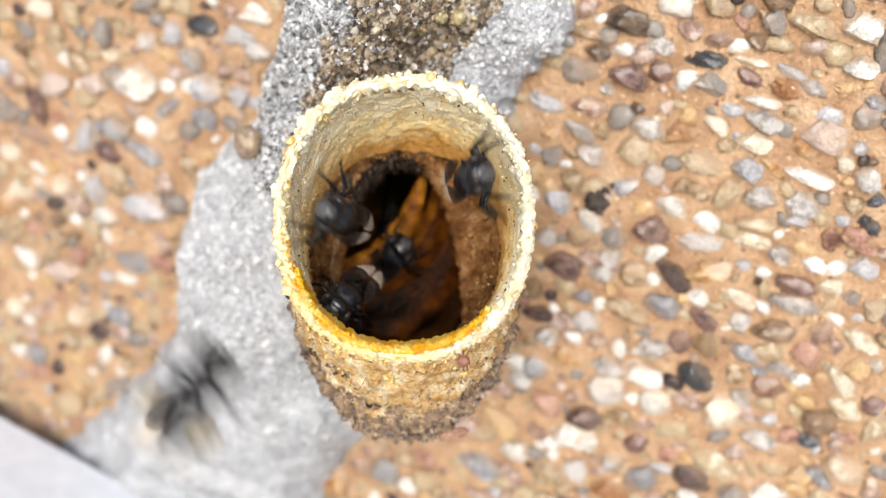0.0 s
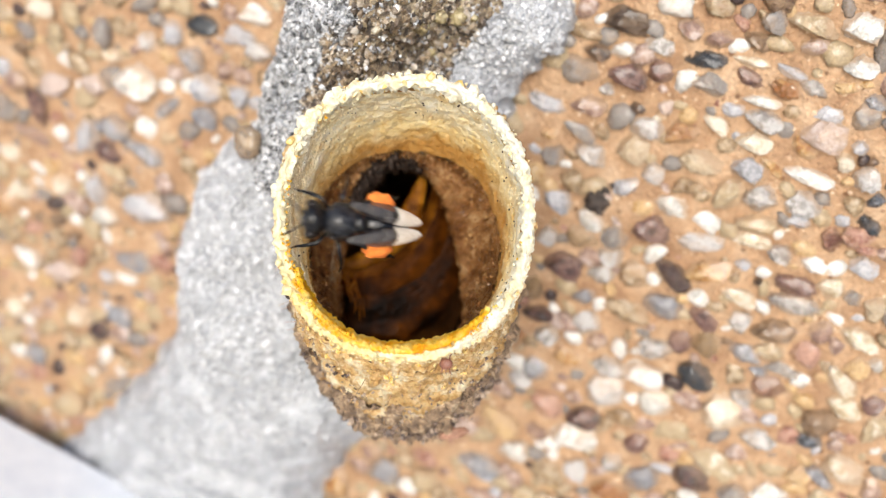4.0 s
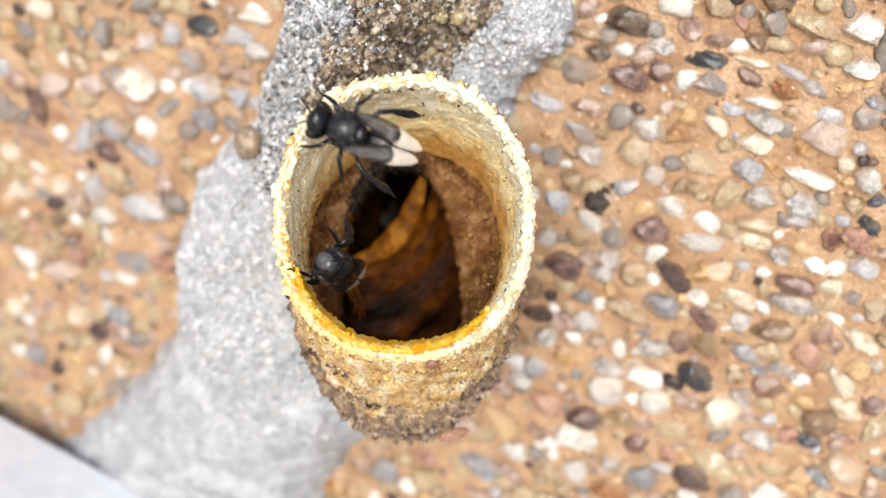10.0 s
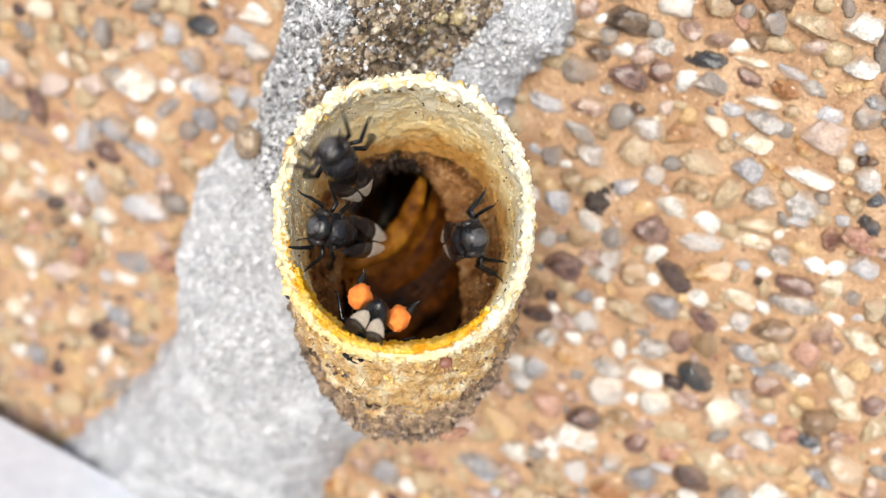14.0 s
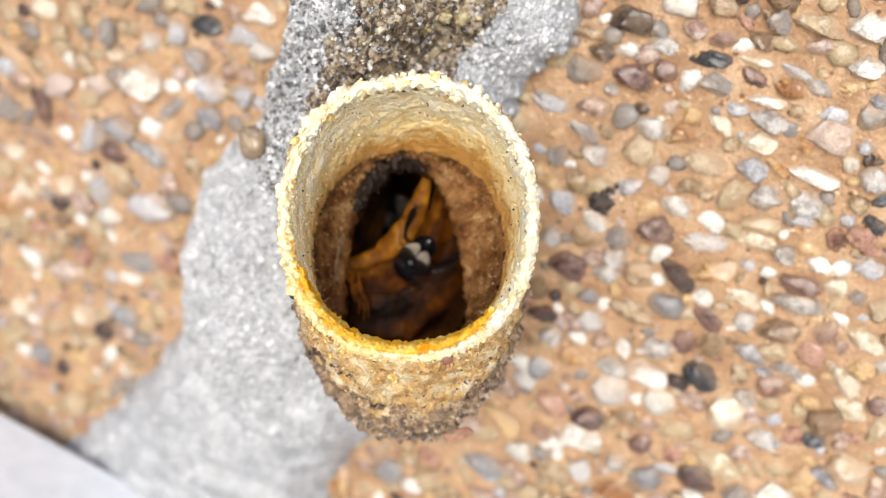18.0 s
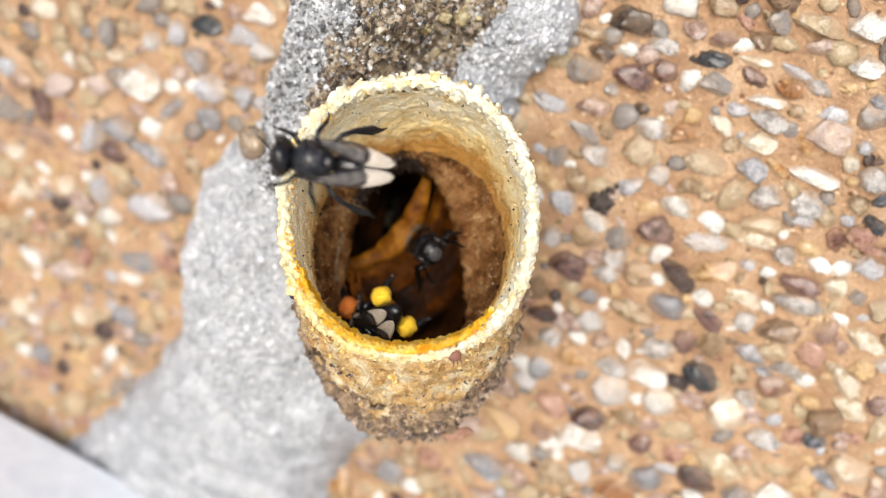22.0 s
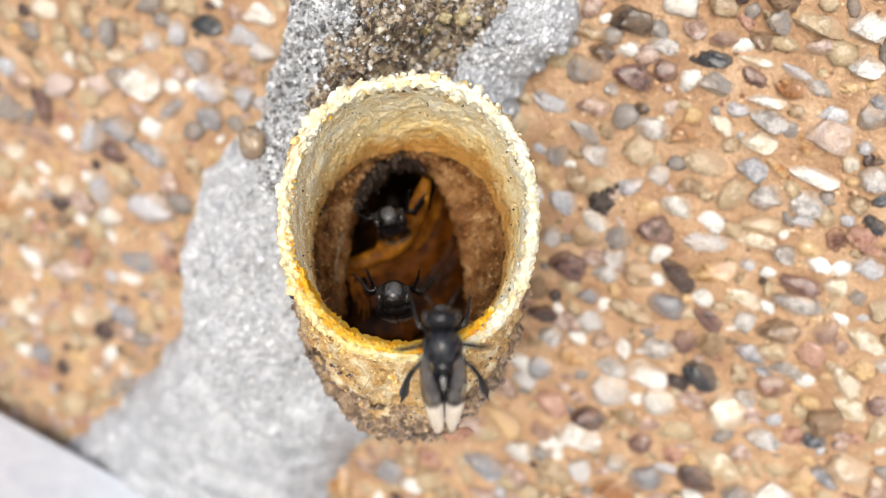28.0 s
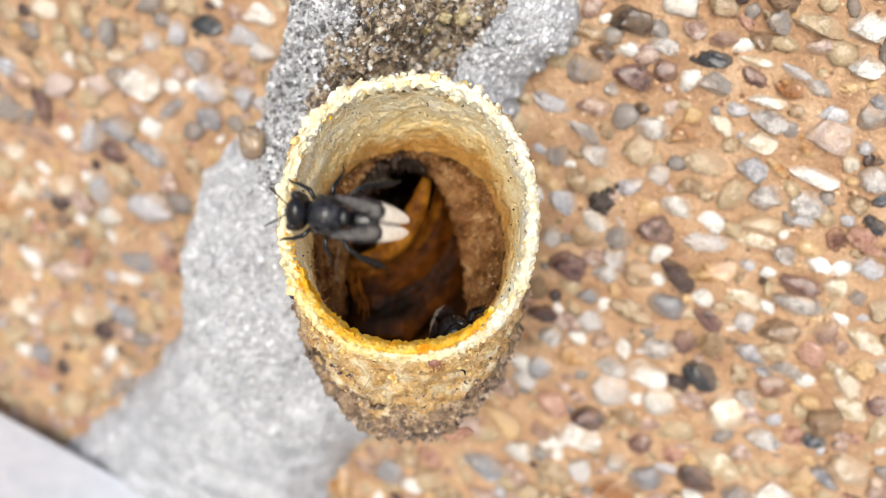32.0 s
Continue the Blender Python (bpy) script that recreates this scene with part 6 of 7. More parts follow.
    walk(bee_f, [
        (0.00, at(-7.4, 3.3, -48.0, 150, 40, 0)), (10.30, at(-7.4, 3.3, -48.0, 150, 40, 0)), (10.80, at(-4.0, 1.6, -5.0, 130, 80, 0)),
        (11.00, at(-3.2, 2.7, -2.0, 125, 80, 0)), (11.20, at(-3.7, 1.5, -1.0, 130, 75, 0)), (11.40, at(-4.7, 0.4, -5.0, 140, 75, 0)),
        (11.80, at(-7.4, 3.3, -48.0, 150, 40, 0)), (12.00, at(-5.5, -2.2, -33.5, 105, 47, 0)), (12.20, at(-3.6, -7.8, -19.0, 60, 65, 0)),
        (12.40, at(-3.6, -4.6, -16.0, 100, 70, 0)), (12.60, at(-3.6, -1.3, -13.0, 140, 75, 0)), (12.80, at(-4.7, -1.3, -5.0, 160, 80, 0)),
        (13.00, at(-4.7, -0.6, -2.0, 165, 80, 0)), (13.20, at(-5.0, -0.3, -1.0, 160, 80, 0)), (13.40, at(-5.3, 0.7, 0.0, 150, 80, 0)),
        (13.60, at(-5.5, 1.0, 1.0, 140, 80, 0)), (13.80, at(-5.0, 2.4, 1.0, 130, 80, 0)), (14.00, at(-4.5, 3.9, 1.0, 120, 75, 0)),
        (14.20, at(-3.7, 4.9, 2.0, 90, 30, 0)), (14.50, at(4.5, 4.8, 4.0, 60, 5, 0)), (14.80, at(10.1, 20.5, 7.3, 60, 0, 0)),
        (15.00, at(8.3, 22.2, 7.7, 130, 0, 0)), (15.20, at(6.6, 23.7, 8.1, 200, 0, 0)), (15.70, at(0.1, 3.0, 5.0, 240, 0, 0)),
        (16.00, at(-1.9, 0.1, -9.0, 260, -40, 0)), (16.30, at(-7.4, 3.3, -48.0, 280, -30, 0)), (16.40, at(-5.6, 2.8, -38.3, 220, -1, 0)),
        (16.50, at(-3.8, 2.2, -28.7, 160, 26, 0)), (16.60, at(-2.0, 1.7, -19.0, 100, 65, 0)), (16.80, at(-2.8, 0.7, -16.0, 80, 75, 0)),
        (17.00, at(-2.1, -0.0, -12.0, 20, 65, 0)), (17.20, at(-0.4, 1.0, -14.0, -10, 65, 0)), (17.40, at(0.3, -1.3, -13.0, -40, 65, 0)),
        (17.60, at(1.4, -3.8, -13.0, -80, -15, 0)), (17.80, at(0.2, -3.1, -16.0, -120, -40, 0)), (18.00, at(-0.4, -3.4, -18.0, -130, -60, 0)),
        (18.15, at(-3.9, -0.0, -33.0, -170, -10, 0)), (18.30, at(-7.4, 3.3, -48.0, 150, 40, 0)), (18.60, at(-4.2, 3.5, -33.5, 105, 47, 0)),
        (18.90, at(-0.9, 3.7, -19.0, 60, 65, 0)), (19.20, at(-1.6, 3.9, -18.0, 80, 65, 0)), (19.60, at(-2.7, 2.7, -15.0, 110, 75, 0)),
        (20.00, at(-3.6, 2.3, -5.0, 135, 80, 0)), (20.20, at(-4.7, 3.0, -2.0, 130, 80, 0)), (20.40, at(-4.3, 3.0, -1.0, 120, 75, 0)),
        (20.60, at(-3.8, 6.0, 1.0, 110, 30, 0)), (20.80, at(-3.3, 6.0, 2.0, 120, 25, 0)), (21.00, at(-3.8, 6.8, 4.0, 140, 10, 0)),
        (21.20, at(-4.3, 6.5, 5.0, 150, 5, 0)), (21.40, at(-5.8, 7.1, 5.7, 160, 0, 0)), (21.60, at(-11.2, 8.9, 7.3, 160, 0, 0)),
        (21.90, at(-31.4, 12.9, 9.3, 160, 0, 0)), (22.30, at(-74.0, 31.9, 157.0, 160, 0, 0)), (29.60, at(-4.4, 70.6, 157.0, 120, 0, 0)),
        (30.00, at(-0.4, 30.1, 9.3, 120, 0, 0)), (30.60, at(1.0, 18.7, 7.7, 100, 0, 0)), (30.80, at(1.0, 11.5, 6.5, 95, 0, 0)),
        (31.00, at(1.4, 11.5, 6.5, 88, -28, 0)), (31.20, at(1.7, 11.1, 6.5, 90, -10, 0)), (31.50, at(1.3, 11.3, 7.3, 90, 0, 0)),
        (31.80, at(1.4, 26.6, 9.3, 90, 0, 0)), (32.00, at(1.4, 30.1, 9.3, 90, 0, 0)),
    ])
    flutter(bee_f, (14.70, 14.80), (15.20, 15.30), (21.50, 21.90), (30.60, 31.80))
    walk(bee_g, [
        (0.00, at(-9.3, 4.1, -49.0, 150, 40, 0)), (4.60, at(-9.3, 4.1, -49.0, 150, 40, 0)), (5.20, at(-6.2, -4.5, 0.0, 200, 30, 0)),
        (5.50, at(-6.5, -6.6, 5.0, 215, 5, 0)), (5.70, at(-9.7, -7.6, 6.9, 205, 0, 0)), (5.80, at(-19.7, -14.5, 7.3, 212, 0, 0)), (6.00, at(-46.9, -31.9, 9.3, 212, 0, 0)),
        (6.40, at(-81.1, -22.2, 157.0, 200, 0, 0)), (7.13, at(-81.1, -22.2, 157.0, 140, 0, 0)), (7.87, at(-81.1, -22.2, 157.0, 80, 0, 0)),
        (8.60, at(-81.1, -22.2, 157.0, 20, 0, 0)), (9.00, at(-34.5, -11.1, 9.3, 20, 0, 0)), (9.40, at(-81.1, -22.2, 157.0, 20, 0, 0)),
        (31.60, at(-81.7, -22.2, 157.0, 20, 0, 0)), (32.00, at(-34.7, -11.1, 9.3, 20, 0, 0)),
    ])
    flutter(bee_g, (5.60, 6.00))
    walk(bee_l, [
        (0.00, at(-9.0, 2.8, -52.0, 150, 40, 0)), (12.00, at(-9.0, 2.8, -52.0, 150, 40, 0)), (13.00, at(-2.1, 3.7, -19.0, 100, 65, 0)),
        (13.20, at(-3.8, -2.1, -9.0, 170, 65, 0)), (13.40, at(-4.8, -3.1, -2.0, 180, 75, 0)), (13.60, at(-4.7, -3.8, -1.0, 180, 75, 0)),
        (13.80, at(-5.5, -3.0, -1.0, 170, 75, 0)), (14.00, at(-5.0, -0.9, -1.0, 165, 65, 0)), (14.20, at(-4.8, -1.7, -2.0, 170, 30, 0)),
        (14.35, at(-2.9, 1.0, -10.5, 115, 42, 0)), (14.50, at(-0.9, 3.7, -19.0, 60, 65, 0)), (15.00, at(-5.0, 3.3, -35.5, 105, 47, 0)),
        (15.50, at(-9.0, 2.8, -52.0, 150, 40, 0)), (20.80, at(-9.0, 2.8, -52.0, 150, 40, 0)), (21.20, at(-6.2, 2.1, -5.0, 130, 75, 0)),
        (21.40, at(-5.7, 2.7, -1.0, 130, 80, 0)), (21.60, at(-5.4, 3.3, 0.0, 140, 80, 0)), (21.80, at(-5.6, 3.0, 2.0, 175, 20, 0)),
        (22.00, at(-6.0, 3.5, 5.7, 172, 5, 0)), (22.20, at(-15.4, 7.7, 7.3, 160, 0, 0)), (22.50, at(-31.4, 12.9, 9.3, 160, 0, 0)),
        (22.90, at(-74.0, 31.9, 157.0, 160, 0, 0)), (23.80, at(-74.0, 31.9, 157.0, 106, 0, 0)), (24.70, at(-74.0, 31.9, 157.0, 53, 0, 0)),
        (25.60, at(-74.0, 31.9, 157.0, 0, 0, 0)), (26.00, at(-31.4, 12.9, 9.3, 0, 0, 0)), (26.40, at(-74.0, 31.9, 157.0, 0, 0, 0)),
        (31.60, at(-74.0, 31.9, 157.0, 0, 0, 0)), (32.00, at(-31.4, 12.9, 9.3, 0, 0, 0)),
    ])
    flutter(bee_l, (22.10, 22.50))
    walk(bee_h, [
        (0.00, at(-7.4, 4.2, -51.0, 150, 40, 0)), (12.40, at(-7.4, 4.2, -51.0, 150, 40, 0)), (13.00, at(-1.8, -1.7, -13.0, 150, 65, 0)),
        (13.20, at(-1.4, -2.6, -15.0, 90, 65, 0)), (13.40, at(-0.3, -2.5, -11.0, 30, 65, 0)), (13.60, at(3.0, -2.4, -3.0, 10, 80, 0)),
        (13.80, at(4.0, -2.0, -1.0, 10, 84, 0)), (14.00, at(4.5, -1.5, 0.0, 10, 84, 0)), (14.20, at(5.3, -1.3, 1.0, 20, 80, 0)),
        (14.33, at(4.6, -1.4, -2.3, -40, 40, 0)), (14.47, at(3.8, -1.6, -5.7, -100, 10, 0)), (14.60, at(3.1, -1.7, -9.0, 200, -20, 0)),
        (15.20, at(-7.4, 4.2, -51.0, 150, 40, 0)), (21.60, at(-7.4, 4.2, -51.0, 150, 40, 0)), (21.70, at(-4.9, 2.2, -39.0, 93, 45, 0)),
        (21.80, at(-2.3, 0.3, -27.0, 36, 50, 0)), (21.90, at(0.2, -1.7, -15.0, -20, 65, 0)), (22.00, at(1.1, -2.1, -13.0, -40, 80, 0)),
        (22.20, at(2.6, -2.4, -7.0, -10, 80, 0)), (22.40, at(3.4, -2.0, -2.0, 10, 80, 0)), (22.60, at(4.3, -1.4, 0.0, 10, 80, 0)),
        (22.80, at(5.0, -1.8, 1.0, 10, 80, 0)), (23.00, at(4.5, -2.0, 2.0, 10, 84, 0)), (23.20, at(5.2, -0.2, 2.0, 20, 80, 0)),
        (23.40, at(4.9, -0.0, 3.0, 10, 25, 0)), (23.60, at(4.9, -0.5, 4.0, 0, 15, 0)), (23.80, at(13.1, -2.5, 7.3, -20, 0, 0)),
        (24.00, at(37.3, -7.6, 9.3, -20, 0, 0)), (24.13, at(37.3, -7.6, 9.3, -73, 0, 0)), (24.27, at(37.3, -7.6, 9.3, -126, 0, 0)),
        (24.40, at(37.3, -7.6, 9.3, 180, 0, 0)), (24.80, at(80.7, -14.5, 157.0, 180, 0, 0)), (25.60, at(80.7, -14.5, 157.0, 180, 0, 0)),
        (26.00, at(37.3, -7.6, 9.3, 180, 0, 0)), (26.40, at(80.7, -14.5, 157.0, 180, 0, 0)), (28.10, at(11.1, -60.9, 157.0, 180, 0, 0)),
        (28.50, at(6.5, -28.3, 9.3, 180, 0, 0)), (28.90, at(11.1, -60.9, 157.0, 180, 0, 0)), (31.60, at(80.7, -53.1, 157.0, 180, 0, 0)),
        (32.00, at(37.3, -24.8, 9.3, 180, 0, 0)),
    ])
    flutter(bee_h, (23.70, 24.00))
    walk(bee_j, [
        (0.00, at(-1.8, -2.1, -23.0, 60, 65, 0)), (0.75, at(-5.4, 0.0, -38.0, 105, 47, 0)), (1.50, at(-9.0, 2.2, -53.0, 150, 40, 0)),
        (22.40, at(-9.0, 2.2, -53.0, 150, 40, 0)), (22.60, at(-4.7, 0.7, -34.0, 85, 47, 0)), (22.80, at(-0.4, -0.7, -15.0, 20, 65, 0)),
        (23.20, at(-0.0, -0.7, -15.0, 10, 65, 0)), (23.60, at(1.7, -0.2, -13.0, 0, 65, 0)), (24.00, at(-0.0, -0.2, -15.0, 60, 65, 0)),
        (24.40, at(0.1, 0.8, -14.0, 60, 80, 0)), (24.60, at(0.5, 0.3, -12.0, 50, 80, 0)), (24.80, at(1.9, 0.8, -7.0, 50, 80, 0)),
        (25.00, at(2.5, 2.6, -3.0, 45, 84, 0)), (25.20, at(2.6, 2.9, -2.0, 50, 80, 0)), (25.50, at(0.8, 4.0, -1.0, 90, 75, 0)),
        (25.80, at(0.8, 8.5, 5.0, 90, 0, 0)), (26.20, at(0.9, 26.6, 9.3, 150, 0, 0)), (26.45, at(0.1, 13.5, 7.1, 195, -5, 0)),
        (26.70, at(-0.7, 2.0, 4.0, 240, -10, 0)), (27.00, at(-2.0, -0.3, -11.0, 260, -40, 0)), (27.30, at(-9.0, 2.2, -53.0, 270, -40, 0)),
        (27.95, at(-9.0, 2.2, -53.0, 210, 0, 0)), (28.60, at(-9.0, 2.2, -53.0, 150, 40, 0)), (29.00, at(-2.0, 3.3, -18.0, 80, 65, 0)),
        (29.50, at(-1.9, 4.2, -9.0, 100, 65, 0)), (29.80, at(-1.9, 5.2, -2.0, 90, 75, 0)), (30.00, at(-0.6, 6.8, 1.0, 90, 82, 0)),
        (30.20, at(0.4, 7.0, 3.0, 90, 20, 0)), (30.50, at(1.3, 6.9, 5.7, 86, 0, 0)), (30.70, at(1.2, 20.5, 7.7, 90, 0, 0)),
        (31.00, at(1.3, 33.5, 9.3, 90, 0, 0)), (31.25, at(-0.5, 78.3, 157.0, 90, 0, 0)), (31.75, at(-0.5, 78.3, 157.0, 90, 0, 0)),
        (32.00, at(1.3, 33.5, 9.3, 90, 0, 0)),
    ])
    flutter(bee_j, (26.10, 26.30), (30.60, 30.70))
    walk(bee_k, [
        (0.00, at(-7.1, 1.3, -47.0, 150, 40, 0)), (4.90, at(-7.1, 1.3, -47.0, 150, 40, 0)), (5.20, at(-4.4, 1.0, -4.0, 150, 70, 0)),
        (5.50, at(-6.3, 2.9, 1.0, 150, 62, 0)), (5.60, at(-5.6, 3.4, 2.0, 155, 40, 0)), (5.70, at(-4.8, 4.2, 4.0, 160, 10, 0)),
        (5.80, at(-10.0, 8.0, 6.9, 150, 0, 0)), (6.00, at(-36.9, 26.9, 9.3, 145, 0, 0)), (6.40, at(-80.0, 62.0, 157.0, 145, 0, 0)),
        (10.00, at(-80.0, 62.0, 157.0, 75, 0, 0)), (14.60, at(-80.0, 62.0, 157.0, 0, 0, 0)), (15.00, at(-31.4, 12.9, 9.3, -20, 0, 0)),
        (15.30, at(-5.6, 2.0, 5.0, -30, -10, 0)), (15.50, at(-3.0, 0.0, -11.0, -60, -40, 0)), (15.80, at(-7.1, 1.3, -47.0, -130, 0, 0)),
        (16.40, at(-7.1, 1.3, -47.0, 160, 40, 0)), (24.40, at(-7.1, 1.3, -47.0, 150, 40, 0)), (24.80, at(-3.3, -5.4, -7.0, 150, 75, 0)),
        (25.00, at(-3.7, -4.8, -1.0, 150, 80, 0)), (25.20, at(-4.1, -3.2, 1.0, 160, 75, 0)), (25.50, at(-4.4, -1.2, 5.0, 170, 20, 0)),
        (25.70, at(-9.4, -0.0, 7.3, 170, 0, 0)), (26.00, at(-31.4, 2.7, 9.3, 170, 0, 0)), (26.20, at(-19.0, 0.6, 7.9, 95, 0, 0)),
        (26.40, at(-7.8, -1.5, 6.5, 20, 0, 0)), (26.70, at(-2.9, -2.6, -5.0, 0, -30, 0)), (27.00, at(-7.1, 1.3, -47.0, 30, 0, 0)),
        (27.30, at(1.3, -6.1, -7.0, 70, 75, 0)), (27.50, at(1.7, -5.6, -5.0, 70, 80, 0)), (27.70, at(0.8, -6.4, -5.0, 80, 80, 0)),
        (28.00, at(-1.3, -6.0, -6.0, 90, 80, 0)), (28.20, at(-1.7, -6.5, -6.0, 100, 80, 0)), (28.60, at(-3.6, -6.2, -8.0, 150, 30, 0)),
        (29.00, at(-4.6, -5.7, -7.0, 160, 30, 0)), (29.50, at(-5.9, -0.5, -3.0, 150, 75, 0)), (29.80, at(-4.3, -2.1, -11.0, 150, 65, 0)),
        (30.10, at(-7.1, 1.3, -47.0, 150, 40, 0)), (31.00, at(-7.1, 1.3, -47.0, 150, 40, 0)), (32.00, at(-7.1, 1.3, -47.0, 150, 40, 0)),
    ])
    flutter(bee_k, (5.70, 6.00), (15.00, 15.20), (25.60, 26.50))
    walk(bee_m, [
        (0.00, at(-7.7, 5.1, -55.0, 150, 40, 0)), (4.10, at(-7.7, 5.1, -55.0, 150, 40, 0)), (4.40, at(-3.6, -0.4, -7.0, 150, 70, 0)),
        (4.70, at(-4.4, -0.6, 0.0, 150, 78, 0)), (5.00, at(-4.2, -2.2, -1.0, 160, 76, 0)), (5.30, at(-3.8, -1.2, -9.0, 150, 50, 0)),
        (5.70, at(-7.7, 5.1, -55.0, 150, 40, 0)), (14.70, at(-7.7, 5.1, -55.0, 150, 40, 0)), (14.95, at(-2.1, 0.7, -13.0, 110, 70, 0)),
        (15.20, at(-2.5, -0.3, -11.0, 100, 72, 0)), (15.60, at(-7.7, 5.1, -55.0, 150, 40, 0)), (16.00, at(-7.7, 5.1, -55.0, 150, 40, 0)),
        (16.12, at(-4.2, 1.3, -34.0, 105, 47, 0)), (16.25, at(-0.7, -2.6, -13.0, 60, 65, 0)), (16.48, at(-4.2, 1.3, -34.0, 105, 47, 0)),
        (16.70, at(-7.7, 5.1, -55.0, 150, 40, 0)), (25.60, at(-7.7, 5.1, -55.0, 150, 40, 0)), (25.90, at(-4.1, -1.2, -9.0, 150, 70, 0)),
        (26.20, at(-4.8, -1.8, 0.0, 155, 78, 0)), (26.60, at(-4.9, -3.3, 0.0, 165, 76, 0)), (26.95, at(-3.9, -1.7, -11.0, 150, 65, 0)),
        (27.30, at(-7.7, 5.1, -55.0, 150, 40, 0)), (32.00, at(-7.7, 5.1, -55.0, 150, 40, 0)),
    ])
    walk(bee_p, [
        (0.00, at(-31.8, -6.4, 8.1, 10, 0, 0)), (0.60, at(-19.0, -7.8, 7.7, 10, 0, 0)), (0.80, at(-9.9, -2.8, 6.1, 20, 0, 0)),
        (0.87, at(-8.8, -3.1, 4.7, -36, -9, 0)), (0.93, at(-7.9, -3.5, 2.3, -92, -18, 0)), (1.00, at(-7.0, -3.9, 0.0, 212, -27, 0)),
        (1.20, at(-6.3, -5.6, -2.0, 214, -40, 0)), (1.40, at(-4.9, -6.5, -7.0, 240, -40, 0)), (1.60, at(-6.4, -3.1, -24.0, 195, 0, 0)),
        (1.80, at(-7.8, 0.4, -41.0, 150, 40, 0)), (3.40, at(-7.8, 0.4, -41.0, 150, 40, 0)), (3.90, at(-3.3, -0.5, -3.0, 170, 30, 0)),
        (4.20, at(-6.8, 0.0, 6.1, 180, 0, 0)), (4.60, at(-34.5, 2.7, 9.3, 180, 0, 0)), (5.00, at(-81.1, 8.7, 157.0, 180, 0, 0)),
        (6.20, at(-81.1, 8.7, 157.0, 123, 0, 0)), (7.40, at(-81.1, 8.7, 157.0, 66, 0, 0)), (8.60, at(-81.1, 8.7, 157.0, 10, 0, 0)),
        (9.00, at(-34.5, 2.7, 9.3, 10, 0, 0)), (9.40, at(-81.1, 8.7, 157.0, 10, 0, 0)), (13.10, at(-28.7, -56.1, 157.0, 60, 0, 0)),
        (13.50, at(-10.8, -25.2, 8.1, 60, 0, 0)), (13.70, at(-2.5, -9.4, 6.1, 80, 0, 0)), (13.73, at(-2.3, -8.7, 5.0, 136, -16, 0)),
        (13.77, at(-2.1, -8.2, 3.0, 193, -33, 0)), (13.80, at(-2.0, -7.6, 1.0, 250, -50, 0)), (14.00, at(-3.0, -8.5, 0.0, 240, -52, 0)),
        (14.20, at(-2.9, -8.2, -1.0, 246, -55, 0)), (14.60, at(-3.5, -5.0, -13.0, 270, -50, 0)), (14.80, at(-5.7, -2.3, -27.0, 210, -5, 0)),
        (15.00, at(-7.8, 0.4, -41.0, 150, 40, 0)), (15.40, at(-7.8, 0.4, -41.0, 150, 40, 0)), (15.80, at(-3.6, -0.5, -3.0, 170, 30, 0)),
        (16.00, at(-7.1, 0.0, 6.1, 180, 0, 0)), (16.30, at(-34.7, 2.7, 9.3, 180, 0, 0)), (16.53, at(-34.7, -0.8, 9.3, 126, 0, 0)),
        (16.77, at(-34.7, -4.2, 9.3, 73, 0, 0)), (17.00, at(-34.7, -7.6, 9.3, 20, 0, 0)), (17.40, at(-81.7, -14.5, 157.0, 20, 0, 0)),
        (20.20, at(-78.4, -11.9, 157.0, 20, 0, 0)), (20.60, at(-32.0, -6.4, 8.1, 20, 0, 0)), (20.80, at(-18.2, -5.0, 7.3, 20, 0, 0)),
        (21.00, at(-5.0, -2.6, 5.0, 45, 0, 0)), (21.10, at(-2.7, -4.1, 3.0, -15, -10, 0)), (21.20, at(-3.6, -6.7, 1.0, -60, -25, 0)),
        (21.40, at(-4.0, -8.5, -3.0, -98, -40, 0)), (21.60, at(-4.0, -9.1, -5.0, -95, -45, 0)), (22.00, at(-4.0, -9.8, -13.0, -92, -50, 0)),
        (22.40, at(-3.3, -8.1, -17.0, -90, -40, 0)), (23.00, at(-3.5, -5.3, -21.0, -90, -40, 0)), (23.30, at(-5.7, -2.4, -31.0, -150, 0, 0)),
        (23.60, at(-7.8, 0.4, -41.0, 150, 40, 0)), (32.00, at(-7.8, 0.4, -41.0, 150, 40, 0)),
    ])
    flutter(bee_p, (0.10, 0.70), (4.50, 4.60), (13.50, 13.60), (16.20, 16.30), (20.60, 20.90))
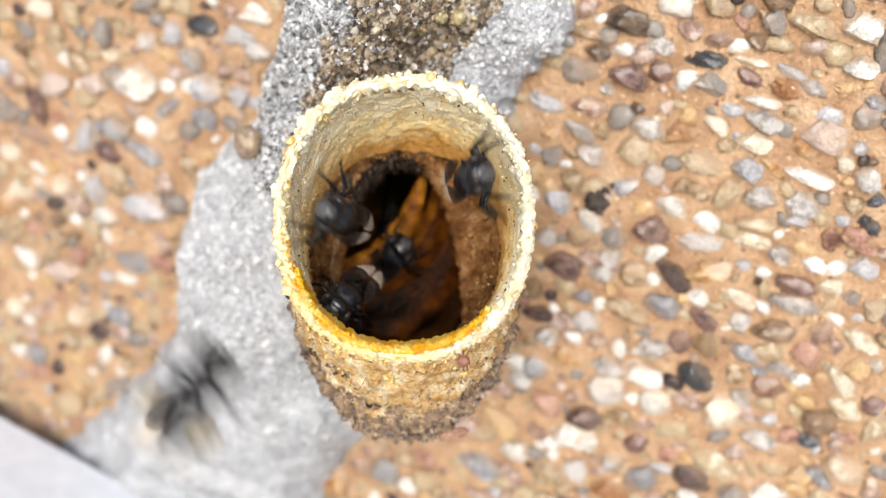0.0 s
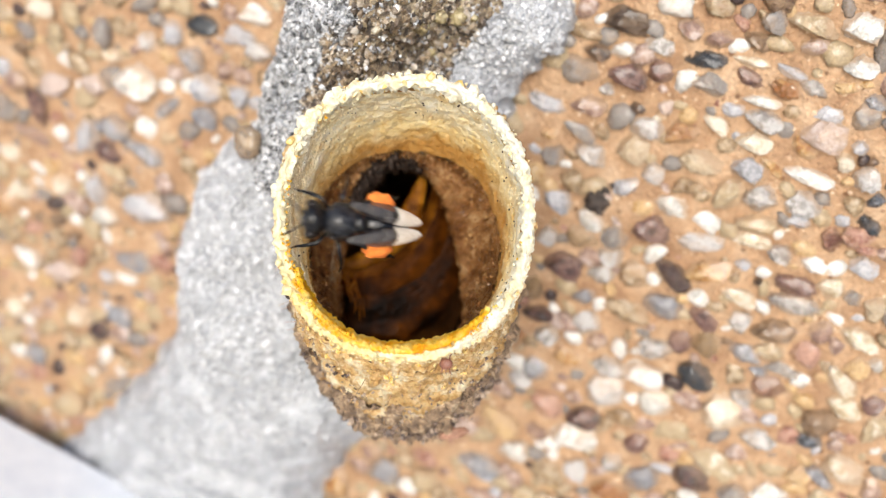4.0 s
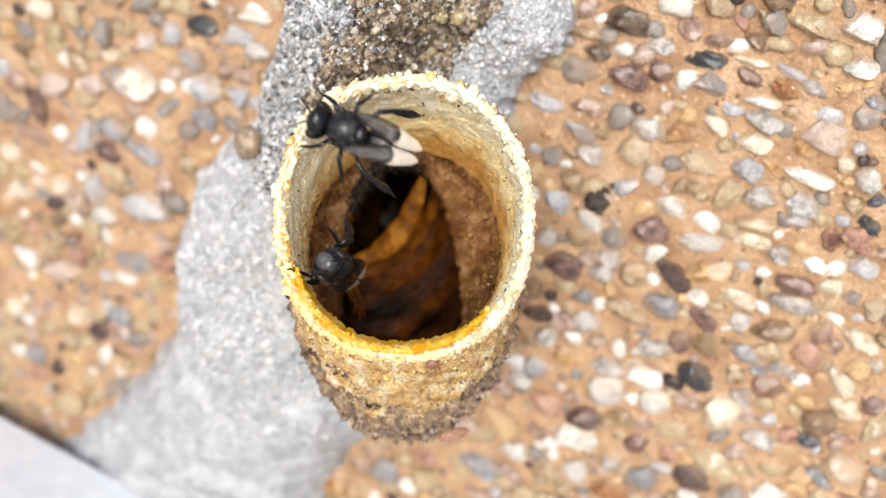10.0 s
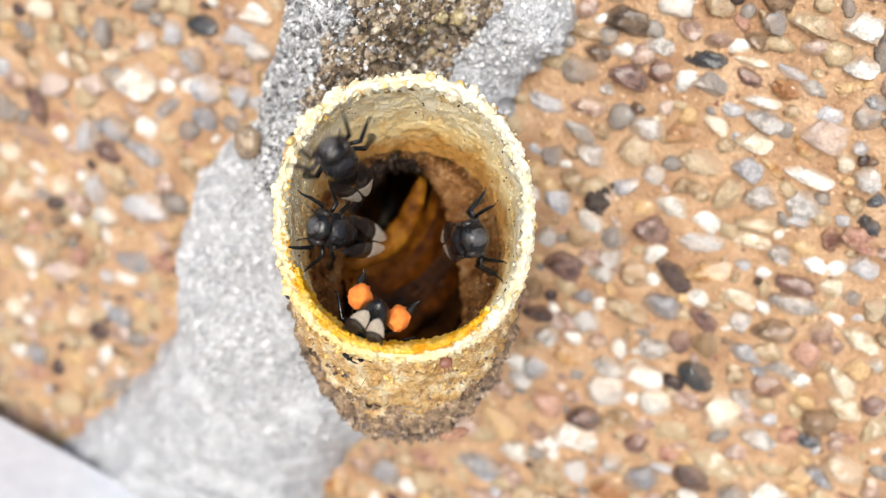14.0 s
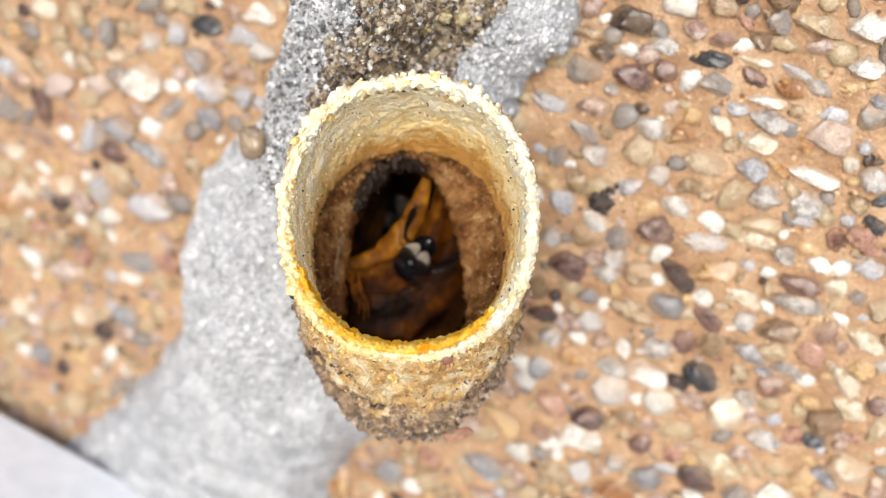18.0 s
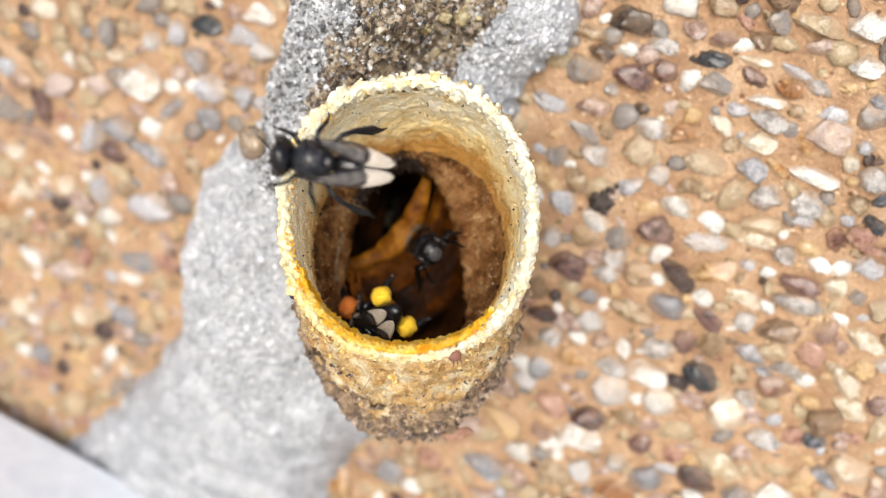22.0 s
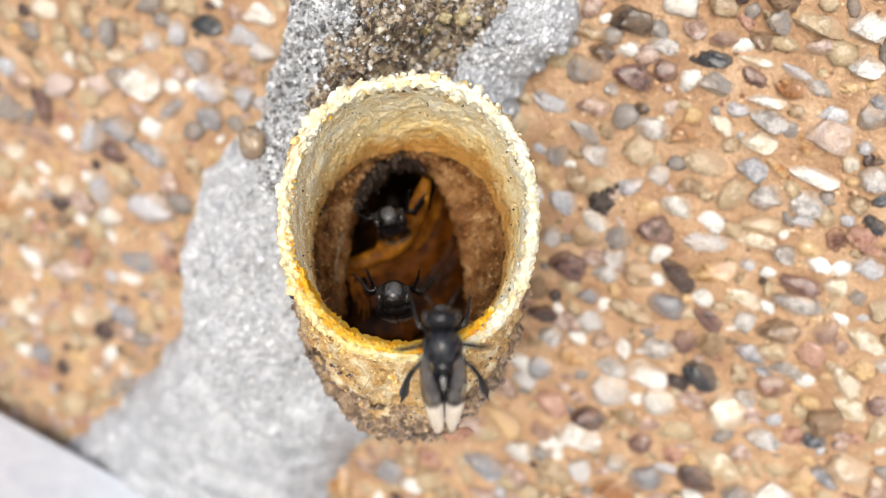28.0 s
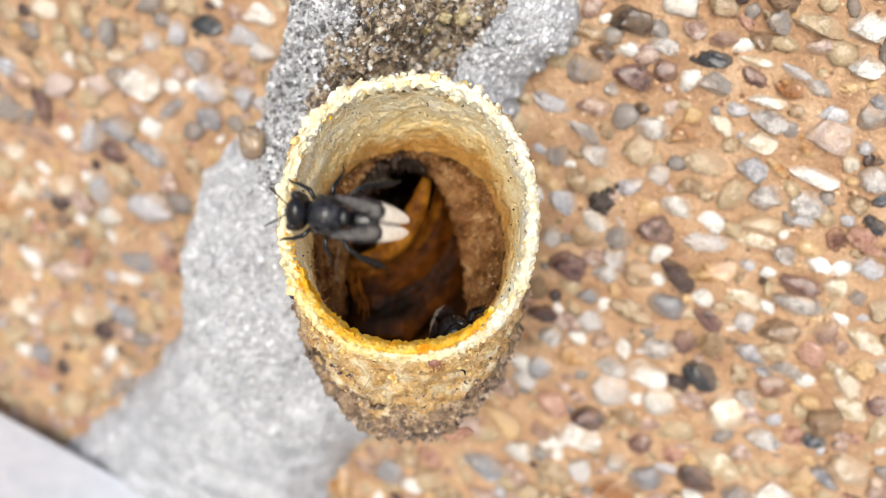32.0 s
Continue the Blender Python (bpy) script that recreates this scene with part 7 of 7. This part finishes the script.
    walk(bee_q, [
        (0.00, at(-34.5, -28.3, 9.3, 60, 0, 0)), (0.40, at(-81.1, -60.9, 157.0, 60, 0, 0)), (19.60, at(-43.0, -68.6, 157.0, 60, 0, 0)),
        (20.00, at(-17.6, -31.7, 9.3, 60, 0, 0)), (20.70, at(-13.2, -26.6, 8.9, 60, 0, 0)), (20.90, at(-11.5, -17.7, 7.7, 62, 0, 0)),
        (21.00, at(-9.2, -12.7, 7.3, 63, 0, 0)), (21.10, at(-7.3, -7.6, 6.1, 60, 5, 0)), (21.20, at(-4.4, -3.6, 5.0, 20, 0, 0)),
        (21.30, at(-3.7, -4.1, 2.0, -50, -10, 0)), (21.40, at(-3.7, -4.7, 1.0, -70, -15, 0)), (21.60, at(-3.3, -4.3, -1.0, -86, -20, 0)),
        (21.80, at(-3.7, -7.0, -4.0, -112, -35, 0)), (22.00, at(-3.4, -8.7, -7.0, -140, -50, 0)), (22.20, at(-3.6, -8.4, -11.0, -150, -45, 0)),
        (22.60, at(-3.1, -9.6, -17.0, -130, -40, 0)), (23.00, at(-3.3, -8.6, -23.0, -110, -40, 0)), (23.25, at(-6.3, -3.3, -34.5, -160, 0, 0)),
        (23.50, at(-9.3, 1.9, -46.0, 150, 40, 0)), (32.00, at(-9.3, 1.9, -46.0, 150, 40, 0)),
    ])
    flutter(bee_q, (20.70, 21.10))
    walk(mite, [(0.0, at(4.09, -9.84, 2.40, 180, -20)), (3.0, at(3.32, -9.96, 2.37, 180, -20)), (6.0, at(2.21, -10.04, 2.35, 180, -20)), (9.0, at(2.02, -9.96, 2.37, 20, -20)), (13.0, at(2.44, -10.04, 2.35, 20, -20)), (14.2, at(2.94, -9.92, 2.38, 20, -20)), (16.5, at(1.81, -9.84, 2.40, 20, -20)), (18.5, at(2.92, -9.56, 2.47, 20, -20)), (23.0, at(3.23, -9.44, 2.50, 20, -20)), (28.0, at(2.27, -9.68, 2.44, 20, -20)), (32.0, at(1.88, -9.84, 2.40, 20, -20))])


motions()
